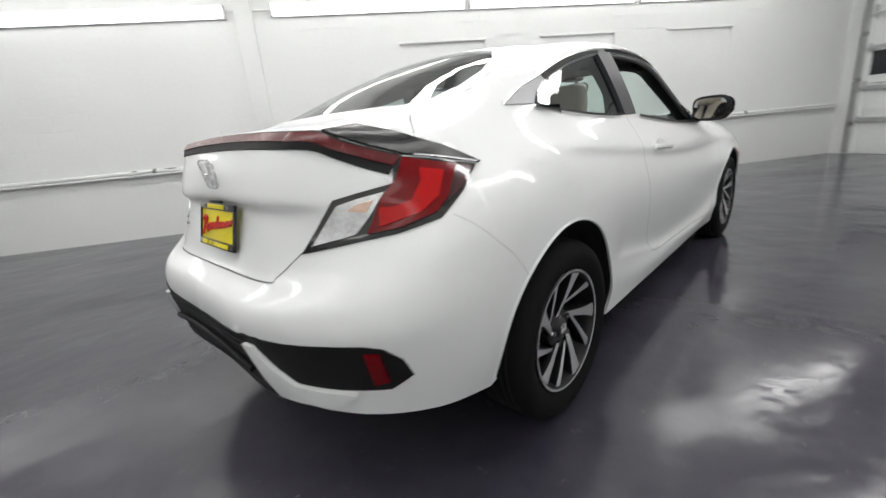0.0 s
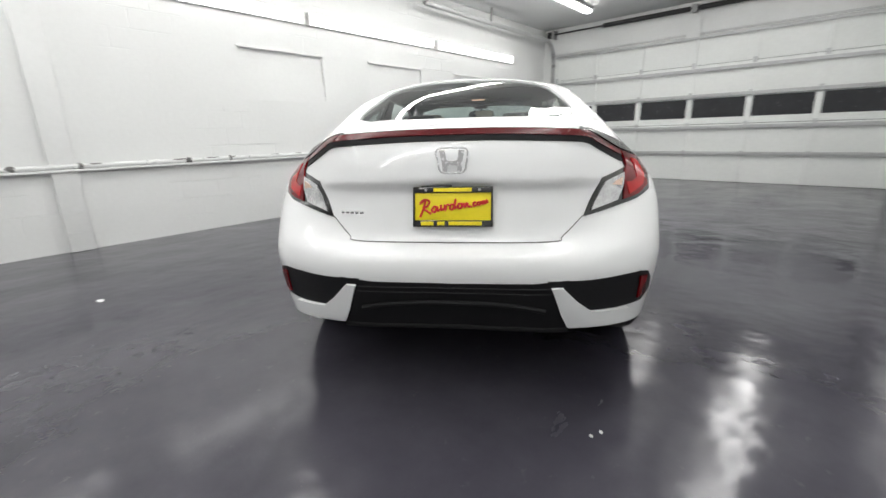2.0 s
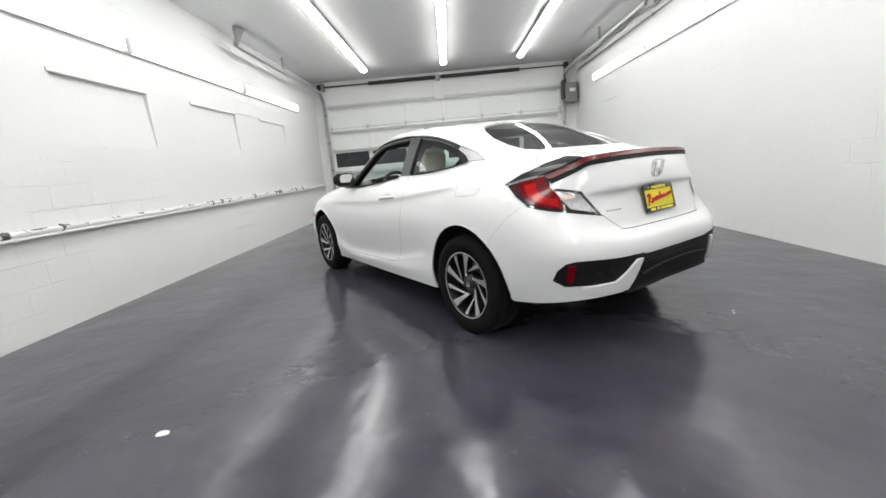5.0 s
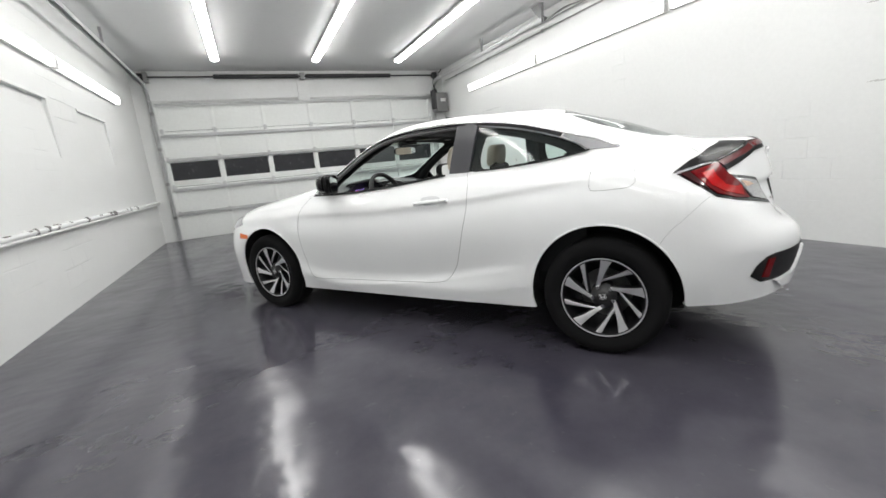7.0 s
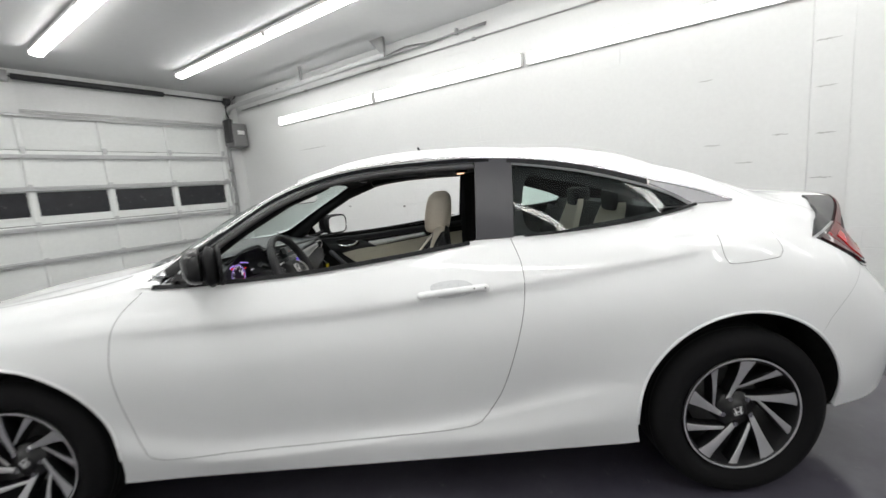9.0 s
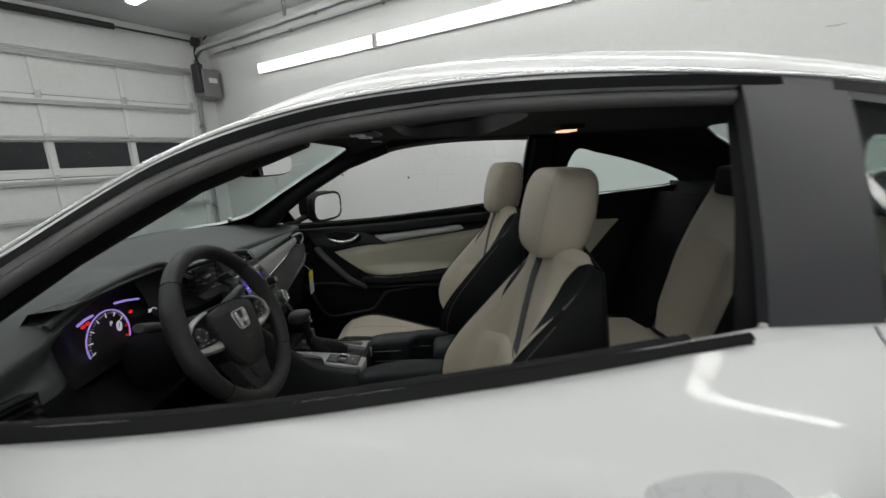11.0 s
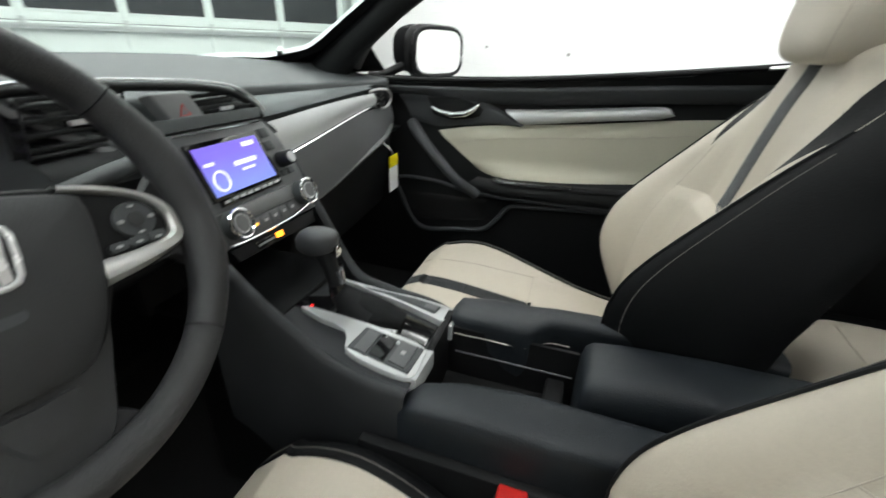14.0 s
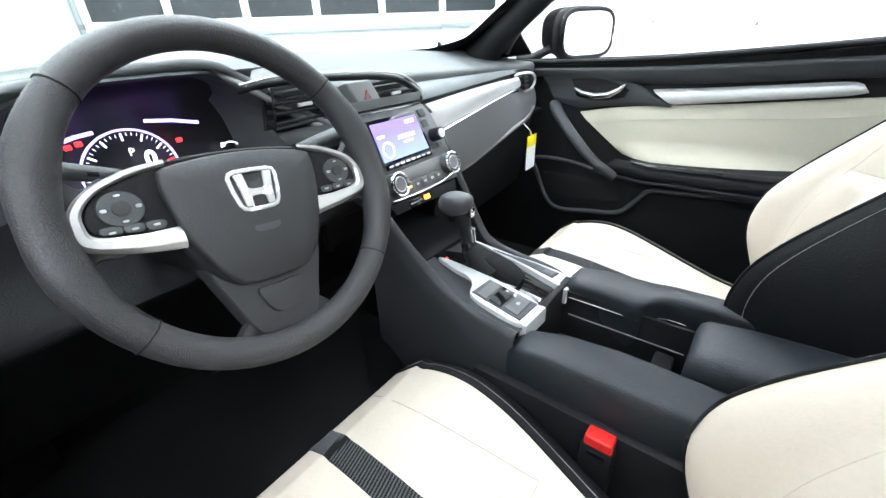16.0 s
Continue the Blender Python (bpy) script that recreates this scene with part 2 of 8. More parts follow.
M_DOORPAD = material("door_pad_grain", (0.050, 0.053, 0.058), 0.55, vary=0.1, fine=260, bump=0.35, spec=0.35)
M_REDTELL = glow("red_telltale", (1.0, 0.02, 0.02), 1.0)
M_AMBERGLOW = glow("amber_glow", (1.0, 0.30, 0.02), 2.0)
M_AMBERKEY = glow("amber_key_light", (1.0, 0.42, 0.05), 0.7)
M_BLACKSTITCH = material("grey_stitching", (0.20, 0.19, 0.17), 0.8)
M_STITCH = material("pale_stitching", (0.55, 0.52, 0.45), 0.8)
M_REDPLASTIC = material("red_plastic", (0.55, 0.015, 0.012), 0.4, vary=0.06)
M_WHITEPAPER = material("white_card", (0.82, 0.83, 0.85), 0.7, vary=0.03)


# ---- mesh helpers ----
def link(name, verts, faces, mat, parent=None, label="", smooth=True, sharp=None):
    me = bpy.data.meshes.new(name)
    me.from_pydata([tuple(v) for v in verts], [], [tuple(f) for f in faces])
    me.validate()
    me.materials.append(mat)
    if smooth:
        me.polygons.foreach_set("use_smooth", [True] * len(me.polygons))
    if sharp:
        me.set_sharp_from_angle(angle=radians(sharp))
    ob = new(name, me)
    if parent is not None:
        ob.parent = parent
    if label:
        tagged(ob, label)
    return ob


def part(name, bm, mat, parent=None, label="", smooth=True, sharp=35):
    me = bpy.data.meshes.new(name)
    bmesh.ops.recalc_face_normals(bm, faces=bm.faces)
    bm.to_mesh(me)
    bm.free()
    me.materials.append(mat)
    if smooth:
        me.polygons.foreach_set("use_smooth", [True] * len(me.polygons))
        me.set_sharp_from_angle(angle=radians(sharp))
    ob = new(name, me)
    if parent is not None:
        ob.parent = parent
    if label:
        tagged(ob, label)
    return ob


def box_bm(x0, x1, y0, y1, z0, z1, bevel=0.0, seg=2, bm=None, m=None):
    b = bmesh.new()
    bmesh.ops.create_cube(b, size=1)
    for v in b.verts:
        v.co = Vector((x0 + (v.co.x + 0.5) * (x1 - x0), y0 + (v.co.y + 0.5) * (y1 - y0), z0 + (v.co.z + 0.5) * (z1 - z0)))
    if bevel:
        bmesh.ops.bevel(b, geom=b.edges[:], offset=bevel, segments=seg, profile=0.6, affect="EDGES")
    if m is not None:
        b.transform(m)
    if bm is None:
        return b
    return merge(bm, b)


def merge(bm, other):
    me = bpy.data.meshes.new("joined")
    other.to_mesh(me)
    other.free()
    bm.from_mesh(me)
    bpy.data.meshes.remove(me)
    return bm


def cyl_bm(radius, a, b, n=16, radius2=None, bm=None):
    """A closed cylinder or cone from a to b."""
    a, b = Vector(a), Vector(b)
    c = bmesh.new()
    bmesh.ops.create_cone(c, cap_ends=True, segments=n, radius1=radius, radius2=radius if radius2 is None else radius2, depth=(b - a).length)
    c.transform(Matrix.Translation((a + b) / 2) @ (b - a).to_track_quat("Z", "Y").to_matrix().to_4x4())
    return c if bm is None else merge(bm, c)


def tube_mesh(points, radius, n=8, closed=False, flat=1.0):
    """Rings of n points along a line; radius may be a list. Gives verts and faces."""
    pts = [Vector(p) for p in points]
    rad = [float(r) for r in radius] if isinstance(radius, (list, tuple)) else [radius] * len(pts)
    verts, faces = [], []
    up = Vector((0, 0, 1))
    for i, p in enumerate(pts):
        a = pts[i - 1] if (i or closed) else pts[i]
        b = pts[(i + 1) % len(pts)] if (i + 1 < len(pts) or closed) else pts[i]
        d = (b - a).normalized()
        side = d.cross(up)
        side = side.normalized() if side.length > 1e-4 else Vector((1, 0, 0))
        nor = side.cross(d).normalized()
        for k in range(n):
            t = 2 * math.pi * k / n
            verts.append(p + rad[i] * (math.cos(t) * side + flat * math.sin(t) * nor))
    rows = len(pts)
    for i in range(rows if closed else rows - 1):
        for k in range(n):
            j = (i + 1) % rows
            faces.append((i * n + k, i * n + (k + 1) % n, j * n + (k + 1) % n, j * n + k))
    if not closed:
        faces.append(tuple(range(n))[::-1])
        faces.append(tuple((rows - 1) * n + k for k in range(n)))
    return verts, faces


def tube(name, points, radius, mat, parent=None, n=8, closed=False, label="", flat=1.0):
    return link(name, *tube_mesh(points, radius, n, closed, flat), mat, parent, label, sharp=50)


def spline(points, steps):
    """A smooth line (Catmull-Rom) through the points, steps to a span."""
    p = np.array([points[0]] + list(points) + [points[-1]], float)
    p[0], p[-1] = 2 * p[1] - p[2], 2 * p[-2] - p[-3]
    out = []
    for i in range(1, len(p) - 2):
        for k in range(steps):
            t = k / steps
            out.append(0.5 * (2 * p[i] + (p[i + 1] - p[i - 1]) * t + (2 * p[i - 1] - 5 * p[i] + 4 * p[i + 1] - p[i + 2]) * t**2 + (3 * p[i] - p[i - 1] - 3 * p[i + 1] + p[i + 2]) * t**3))
    return np.array(out + [p[-2]])


def grid_faces(rows, cols, wrap=False, base=0):
    out = []
    for i in range(rows - 1):
        for j in range(cols if wrap else cols - 1):
            a, b = i * cols + j, i * cols + (j + 1) % cols
            out.append((base + a, base + b, base + b + cols, base + a + cols))
    return out


def lathe(profile, n=48, axis="x"):
    """Turns a profile of (radius, along) round the x axis."""
    verts = []
    for r, a in profile:
        for k in range(n):
            t = 2 * math.pi * k / n
            verts.append((a, r * math.cos(t), r * math.sin(t)))
    return verts, grid_faces(len(profile), n, True)


def thing(name, label, category, group="", m=None):
    ob = new(name)
    ob.empty_display_size = 0.1
    if m is not None:
        ob.matrix_world = m
    return tagged(ob, label, category, group)


# ---- the room ----
WX, EX, SY, NY, CZ = -4.12, 2.65, -7.2, 8.25, 3.42
tagged(part("floor", box_bm(WX - 0.3, EX + 0.3, SY - 0.3, NY + 0.35, -0.2, 0.0), M_FLOOR), "dark grey sealed glossy concrete garage floor, scuffed", "floor", kind="structure")
tagged(part("ceiling", box_bm(WX - 0.3, EX + 0.3, SY - 0.3, NY + 0.35, CZ, CZ + 0.15), M_CEIL), "pale grey painted flat garage ceiling", "ceiling", kind="structure")
# Walls with three shallow boarded recesses in the west one.
RECESS = ((0.68, 1.87), (2.70, 3.87), (4.77, 5.91))
RZ0, RZ1 = 1.55, 2.185
bm = box_bm(WX - 0.3, WX, SY, NY, 0, RZ0)
box_bm(WX - 0.3, WX, SY, NY, RZ1, CZ, bm=bm)
edges = [SY] + [e for r in RECESS for e in r] + [NY]
for a, b in zip(edges[::2], edges[1::2]):
    box_bm(WX - 0.3, WX, a, b, RZ0, RZ1, bm=bm)
wall_w = tagged(part("wall_west", bm, M_WALL_Y, smooth=False), "white painted block wall with blocked window recesses", "wall", kind="structure")
for n, (a, b) in enumerate(RECESS):
    bm = bmesh.new()
    deep = 0.045 - 0.010 * n
    vs = [bm.verts.new(v) for v in ((WX - deep, a, RZ1), (WX - deep, b, RZ1), (WX - deep, b, RZ0 + 0.50), (WX - deep, a, RZ0 + 0.50), (WX - 0.004, a, RZ0), (WX - 0.004, b, RZ0))]
    bm.faces.new((vs[0], vs[1], vs[2], vs[3]))
    bm.faces.new((vs[3], vs[2], vs[5], vs[4]))
    board = part("window_board", bm, M_WALL_Y, wall_w, "white painted board closing a former window", smooth=False)
    lip = box_bm(WX - 0.05, WX + 0.012, a - 0.02, b + 0.02, RZ1 - 0.018, RZ1 + 0.016, 0.004)
    part("lintel", lip, M_TRIM, wall_w, smooth=False)
bm = box_bm(EX, EX + 0.3, SY, NY, 0, CZ)
wall_e = tagged(part("wall_east", bm, M_WALL_Y, smooth=False), "white painted block wall with faint courses and scuffs", "wall", kind="structure")
tagged(part("wall_south", box_bm(WX - 0.3, EX + 0.3, SY - 0.3, SY, 0, CZ), M_WALL_X, smooth=False), "white painted wall", "wall", kind="structure")
# Piers
part("pier", box_bm(WX - 0.02, WX + 0.055, -1.31, -1.10, 0, CZ - 0.004, 0.012), M_WALL_Y, wall_w)
part("pier", box_bm(EX - 0.02, EX + 0.02, -1.27, -1.00, 0, CZ - 0.004, 0.008), M_WALL_Y, wall_e)
M_JOINT = material("open_joint_grey", (0.50, 0.50, 0.49), 0.8, vary=0.3, fine=60)


def open_joint(x, y, z, length, seed):
    """An uneven open joint in the block work: a thin dark sliver with ragged edges."""
    rng = random.Random(seed)
    n, v = 11, []
    for i in range(n):
        yy = y + length * i / (n - 1)
        mid_z, h = z + rng.uniform(-.004, .004), rng.uniform(.002, .007) * (0.35 + math.sin(math.pi * i / (n - 1)))
        v += [(x - .0015, yy, mid_z - h), (x - .0035, yy, mid_z), (x - .0015, yy, mid_z + h)]
    link("open_joint", v, grid_faces(n, 3), M_JOINT, wall_e, smooth=False)


for k, (y, z, ln) in enumerate(((-1.19, 2.24, .17), (-1.18, 1.85, .15), (-1.19, 1.445, .15), (-1.18, 1.05, .16), (-1.19, 2.64, .15))):
    open_joint(EX - .020, y, z, ln, k)
for k, (y, z, ln) in enumerate(((5.55, 2.11, .85), (-.60, 1.235, .16), (-.86, 1.47, .14), (-.26, 2.07, .14), (-.33, 1.43, .16))):
    open_joint(EX, y, z, ln * .9, 20 + k)
# North wall: jambs and header round the sectional door.
DX0, DX1, DZ = -3.80, 2.28, 2.82
bm = box_bm(WX - 0.3, DX0, NY, NY + 0.3, 0, CZ)
box_bm(DX1, EX + 0.3, NY, NY + 0.3, 0, CZ, bm=bm)
box_bm(DX0, DX1, NY, NY + 0.3, DZ, CZ, bm=bm)
wall_n = tagged(part("wall_north", bm, M_WALL_X, smooth=False), "white painted end wall round the overhead door", "wall", kind="structure")
part("header_board", box_bm(DX0 - 0.1, DX1 + 0.1, NY - 0.035, NY + 0.002, DZ + 0.02, CZ - 0.01, 0.004), M_TRIM, wall_n)
part("spring_pad", box_bm(-0.98, -0.74, NY - 0.07, NY - 0.035, DZ - 0.05, CZ - 0.02, 0.004), M_TRIM, wall_n)

# Sectional overhead door: five sections, stiles, struts, a row of six panes.
door = tagged(new("door_1"), "white sectional overhead garage door with a row of dark panes", "garage door", kind="structure")
SEC = DZ / 5
PANE_Z0, PANE_Z1 = 1.235, 1.64
SEPS = [-3.79] + [-2.79 + 1.0 * i for i in range(5)] + [2.21]
for k in range(5):
    z0, z1 = k * SEC + 0.004, (k + 1) * SEC - 0.004
    if k == 2:
        bm = box_bm(DX0, DX1, NY + 0.02, NY + 0.065, z0, PANE_Z0, 0.003)
        box_bm(DX0, DX1, NY + 0.02, NY + 0.065, PANE_Z1, z1, 0.003, bm=bm)
        for i, s in enumerate(SEPS):
            box_bm(max(DX0, s - 0.055), min(DX1, s + 0.055), NY + 0.02, NY + 0.065, PANE_Z0, PANE_Z1, bm=bm)
    else:
        bm = box_bm(DX0, DX1, NY + 0.02, NY + 0.065, z0, z1, 0.003)
    sec = part("door_section", bm, M_DOOR, door)
    for s in SEPS:
        a, b = max(DX0 + 0.002, s - 0.035), min(DX1 - 0.002, s + 0.035)
        part("stile", box_bm(a, b, NY - 0.012, NY + 0.022, z0 + 0.01, z1 - 0.01, 0.006), M_DOOR, door)
    if k == 2:
        for i in range(6):
            part("pane", box_bm(SEPS[i] + 0.05, SEPS[i + 1] - 0.05, NY + 0.035, NY + 0.043, PANE_Z0 - 0.005, PANE_Z1 + 0.005), M_PANE, door, "dark unlit window pane")
            bm = box_bm(SEPS[i] + 0.05, SEPS[i + 1] - 0.05, NY + 0.012, NY + 0.022, PANE_Z1 - 0.02, PANE_Z1 + 0.01, 0.003)
            box_bm(SEPS[i] + 0.05, SEPS[i + 1] - 0.05, NY + 0.012, NY + 0.022, PANE_Z0 - 0.01, PANE_Z0 + 0.02, 0.003, bm=bm)
            part("pane_frame", bm, M_DOOR, door)
for z in (0.565, 1.07, 1.675, 2.16, 2.77):
    bm = box_bm(DX0 + 0.02, DX1 - 0.02, NY - 0.065, NY - 0.012, z - 0.006, z + 0.004)
    box_bm(DX0 + 0.02, DX1 - 0.02, NY - 0.065, NY - 0.058, z - 0.03, z + 0.004, bm=bm)
    box_bm(DX0 + 0.02, DX1 - 0.02, NY - 0.016, NY - 0.011, z - 0.004, z + 0.03, bm=bm)
    part("strut", bm, M_STRUT, door, "galvanised horizontal strut", smooth=False)
for z in (0.565, 1.12, 1.69, 2.25):
    for s in SEPS:
        a = min(max(s, DX0 + 0.05), DX1 - 0.05)
        part("hinge", box_bm(a - 0.03, a + 0.03, NY - 0.022, NY - 0.01, z - 0.05, z + 0.05, 0.004), M_STRUT, door)
part("bottom_seal", box_bm(DX0, DX1, NY + 0.025, NY + 0.06, 0.0, 0.02), M_BLACKTRIM, door)

# Tracks, torsion shaft with two springs, drums, operator.
for sx, x in ((-1, DX0 - 0.05), (1, DX1 + 0.05)):
    tr = thing("door_track", "galvanised steel overhead door track on the wall and ceiling", "door track", "door tracks")
    pts = [(x, NY - 0.05, 0.02), (x, NY - 0.05, 2.75)]
    pts += [(x, NY - 0.05 - 0.38 * (1 - math.cos(a)), 2.75 + 0.38 * math.sin(a)) for a in np.linspace(0.1, math.pi / 2, 9)]
    pts += [(x, 3.70, 3.16)]
    v, f = [], []
    for i, p in enumerate(pts):
        q = Vector(pts[min(i + 1, len(pts) - 1)]) - Vector(pts[max(i - 1, 0)])
        n = Vector((0, -q.z, q.y)).normalized()
        for ox, on in ((-0.028, 0.03), (-0.028, -0.03), (0.028, -0.03), (0.028, 0.03)):
            v.append(Vector(p) + Vector((ox, 0, 0)) + n * on)
    for i in range(len(pts) - 1):
        for k in range(3):
            f.append((4 * i + k, 4 * i + k + 1, 4 * i + 5 + k, 4 * i + 4 + k))
    link("rail", v, f, M_STRUT, tr, smooth=False)
    for z in (0.5, 1.2, 1.9, 2.6):
        part("bracket", box_bm(x - 0.03, x + 0.03, NY - 0.08, NY + 0.0, z - 0.03, z + 0.03, 0.003), M_STEEL, tr)
    bm = bmesh.new()
    a = [bm.verts.new(p) for p in ((x - 0.003, 3.72, 3.13), (x - 0.003, 3.72, CZ - 0.003), (x - 0.003, 3.98, CZ - 0.003))]
    b = [bm.verts.new(v.co + Vector((0.05, 0, 0))) for v in a]
    bm.faces.new(a), bm.faces.new(b[::-1])
    for i in range(3):
        bm.faces.new((a[i], a[(i + 1) % 3], b[(i + 1) % 3], b[i]))
    part("end_hanger", bm, M_STEEL, tr, smooth=False)
    part("hanger", box_bm(x - 0.015, x + 0.015, 5.6, 5.64, 3.16, CZ - 0.002), M_STEEL, tr)
SHZ, SHY = 3.27, 8.08
shaft = thing("torsion_shaft", "steel torsion shaft with two black counterbalance springs above the door", "torsion spring")
part("shaft", cyl_bm(0.016, (DX0 - 0.12, SHY, SHZ), (DX1 + 0.12, SHY, SHZ), 12), M_DARKSTEEL, shaft)
for a, b in ((-2.62, -0.93), (-0.78, 1.20)):
    turns = 60
    v, f = lathe([(0.042 + (0.006 if i % 2 else 0.0), a + (b - a) * i / (2 * turns)) for i in range(2 * turns + 1)], 14)
    v = [(p[0], p[1] + SHY, p[2] + SHZ) for p in v]
    link("spring", v, f, M_DARKSTEEL, shaft, "black coiled torsion spring")
part("centre_plate", box_bm(-0.90, -0.81, SHY - 0.05, NY - 0.07, SHZ - 0.07, SHZ + 0.07, 0.005), M_STEEL, shaft)
for x in (DX0 - 0.08, DX1 + 0.08):
    part("cable_drum", cyl_bm(0.075, (x - 0.05, SHY, SHZ), (x + 0.05, SHY, SHZ), 24), M_DARKSTEEL, shaft)
    part("end_bearing", box_bm(x - 0.06 + 0.1, x + 0.11 - 0.0, SHY - 0.06, NY - 0.002, SHZ - 0.09, SHZ + 0.09, 0.004), M_STEEL, shaft)
op = thing("door_operator", "grey jackshaft door operator box on the wall beside the door", "door opener")
part("housing", box_bm(2.28, 2.58, 7.86, 8.12, 2.36, 2.82, 0.03, 3), material("operator_grey", (0.20, 0.20, 0.20), 0.4, vary=0.1), op)
part("motor_cover", box_bm(2.22, 2.32, 7.88, 8.10, 2.44, 2.90, 0.03, 3), M_DARKSTEEL, op)
part("label_plate", box_bm(2.38, 2.52, 7.852, 7.862, 2.60, 2.68, 0.002), M_FIXTURE, op)
part("wall_plate", box_bm(2.30, 2.60, 8.12, NY - 0.002, 2.40, 2.78, 0.004), M_STEEL, op)
v, f = tube_mesh(spline([(2.33, 8.0, 2.90), (2.30, 8.04, 3.05), (2.36, 8.1, 3.2), (2.52, 8.12, 3.34), (2.58, 8.1, 3.415)], 8), 0.012, 8)
link("cord", v, f, M_BLACKTRIM, op)

# Rail and ledge along the west wall, worn to grey in places.
rail = thing("wall_pipe", "white painted wall pipe on a ledge, paint chipped to grey", "pipe")
part("ledge", box_bm(WX - 0.01, WX + 0.075, -6.9, NY - 0.1, 0.80, 0.822, 0.005), M_TRIM, rail)
part("pipe", cyl_bm(0.024, (WX + 0.05, -6.9, 0.847), (WX + 0.05, NY - 0.1, 0.847), 14), M_TRIM, rail)
rng = random.Random(4)
for y in [-2.9, -2.5, -1.0, -0.25, 0.1, 0.35, 0.9, 1.25, 1.6, 2.1, 2.5, 2.9, 3.4, 3.9, 4.3, 4.8, 5.5]:
    ln = rng.uniform(0.05, 0.22)
    v, f = [], []
    for i in range(9):
        yy, w = y + ln * i / 8, (0.4 + 0.6 * math.sin(math.pi * i / 8)) * rng.uniform(0.5, 1.0)
        for k in range(4):
            t = 0.9 - 0.55 * w + 1.1 * w * k / 3
            v.append((WX + 0.05 + 0.0252 * math.cos(t), yy, 0.847 + 0.0252 * math.sin(t)))
    link("paint_chip", v, grid_faces(9, 4), M_CHIP, rail, "bare grey patch")
for k in range(46):
    y, size = rng.uniform(-3.2, 6.5), rng.uniform(.012, .045)
    lump = bmesh.new()
    bmesh.ops.create_icosphere(lump, subdivisions=2, radius=1)
    for q in lump.verts:
        q.co = Vector((WX + .052 + q.co.x * .030, y + q.co.y * size * 1.6, .850 + q.co.z * .030)) + Vector((rng.uniform(-.006, .006), rng.uniform(-.008, .008), rng.uniform(-.007, .007)))
    part("loose_paint", lump, M_TRIM if k % 3 else M_CHIP, rail, "flaking lump of paint", sharp=25)
conduit = thing("wall_conduit", "thin grey electrical conduit high on the wall", "conduit")
part("conduit", cyl_bm(0.011, (EX - 0.02, -2.0, 3.12), (EX - 0.02, 8.0, 3.12), 8), M_STEEL, conduit)
for y in (0.5, 2.4, 4.1, 5.9, 7.4):
    part("clip", box_bm(EX - 0.04, EX - 0.002, y - 0.02, y + 0.02, 3.10, 3.14, 0.003), M_STEEL, conduit)
conduit2 = thing("wall_conduit", "thin painted conduit joining the strip lights", "conduit")
part("conduit", cyl_bm(0.010, (WX + 0.02, -1.43, 2.63), (WX + 0.02, -0.86, 2.63), 8), M_TRIM, conduit2)
for x, y, z in ((EX, 3.86, 0.97), (EX, 5.10, 1.01)):
    hole = thing("wall_anchor", "small grey anchor scar in the white wall", "anchor", "wall anchors")
    bm = cyl_bm(0.016, (x - 0.006, y, z), (x + 0.004, y, z), 10)
    part("anchor", bm, M_CHIP, hole)
box = thing("outlet_box", "white painted outlet box on the wall", "outlet")
part("cover", box_bm(WX - 0.002, WX + 0.03, -1.815, -1.745, 1.17, 1.27, 0.006), M_TRIM, box)


# Strip lights: an enamel tray with a glowing wrap lens, two tubes end to end in each.
def strip_light(group, lens):
    t = thing("strip_light", "lit white double fluorescent strip light fitting", "strip light", group)
    L = 2.46
    part("tray", box_bm(-0.075, 0.075, -L / 2, L / 2, 0.045, 0.085, 0.004), M_FIXTURE, t)
    for s in (-1, 1):
        v, f = [], []
        n = 9
        for y in (s * 0.006, s * (L / 2 - 0.02)):
            for k in range(n):
                a = math.pi * k / (n - 1)
                v.append((0.070 * math.cos(a), y, 0.045 - 0.058 * math.sin(a) ** 0.7))
        f = grid_faces(2, n)
        f += [tuple(range(n)), tuple(range(2 * n - 1, n - 1, -1))]
        link("lens", v, f, lens, t, "glowing white diffuser lens")
    for y in (-L / 2, L / 2):
        part("end_cap", box_bm(-0.078, 0.078, y - 0.012, y + 0.012, 0.0, 0.086, 0.004), M_FIXTURE, t)
    return t


spots = [(x, y, CZ - 0.105, 0) for x in (-2.51, -0.69, 1.05) for y in (5.80, 3.29, 0.78, -1.73, -4.24)]
west = [(WX + 0.088, y, 2.62, -90) for y in (0.36, 2.90, 5.48, -2.65, -5.20)]
east = [(EX - 0.088, y, 2.70, 90) for y in (5.49, 2.96, 0.42, -2.10, -4.60)]
for row, lens in ((spots, M_TUBE), (west + east, M_WALLTUBE)):
    first = strip_light("strip lights", lens)
    first.matrix_world = pose(row[0][0], row[0][1], row[0][2], 0, row[0][3], 0)
    for x, y, z, turn in row[1:]:
        copy_thing(first, pose(x, y, z, 0, turn, 0))


# Loose grey cable along the top of the east wall
cable = thing("wall_cable", "sagging grey cable bundle along the top of the wall", "cable")
rng = random.Random(9)
for k in range(2):
    pts = [(EX - 0.03 - 0.02 * k, 2.2 + 0.45 * i, 3.28 - 0.03 * k + rng.uniform(-0.035, 0.02)) for i in range(13)]
    link("cable", *tube_mesh(spline(pts, 5), 0.011, 7), M_STEEL, cable)
for y in (2.65, 4.0, 5.35, 6.7):
    part("cable_clip", box_bm(EX - 0.06, EX - 0.001, y - 0.015, y + 0.015, 3.23, 3.31, 0.004), M_STEEL, cable)

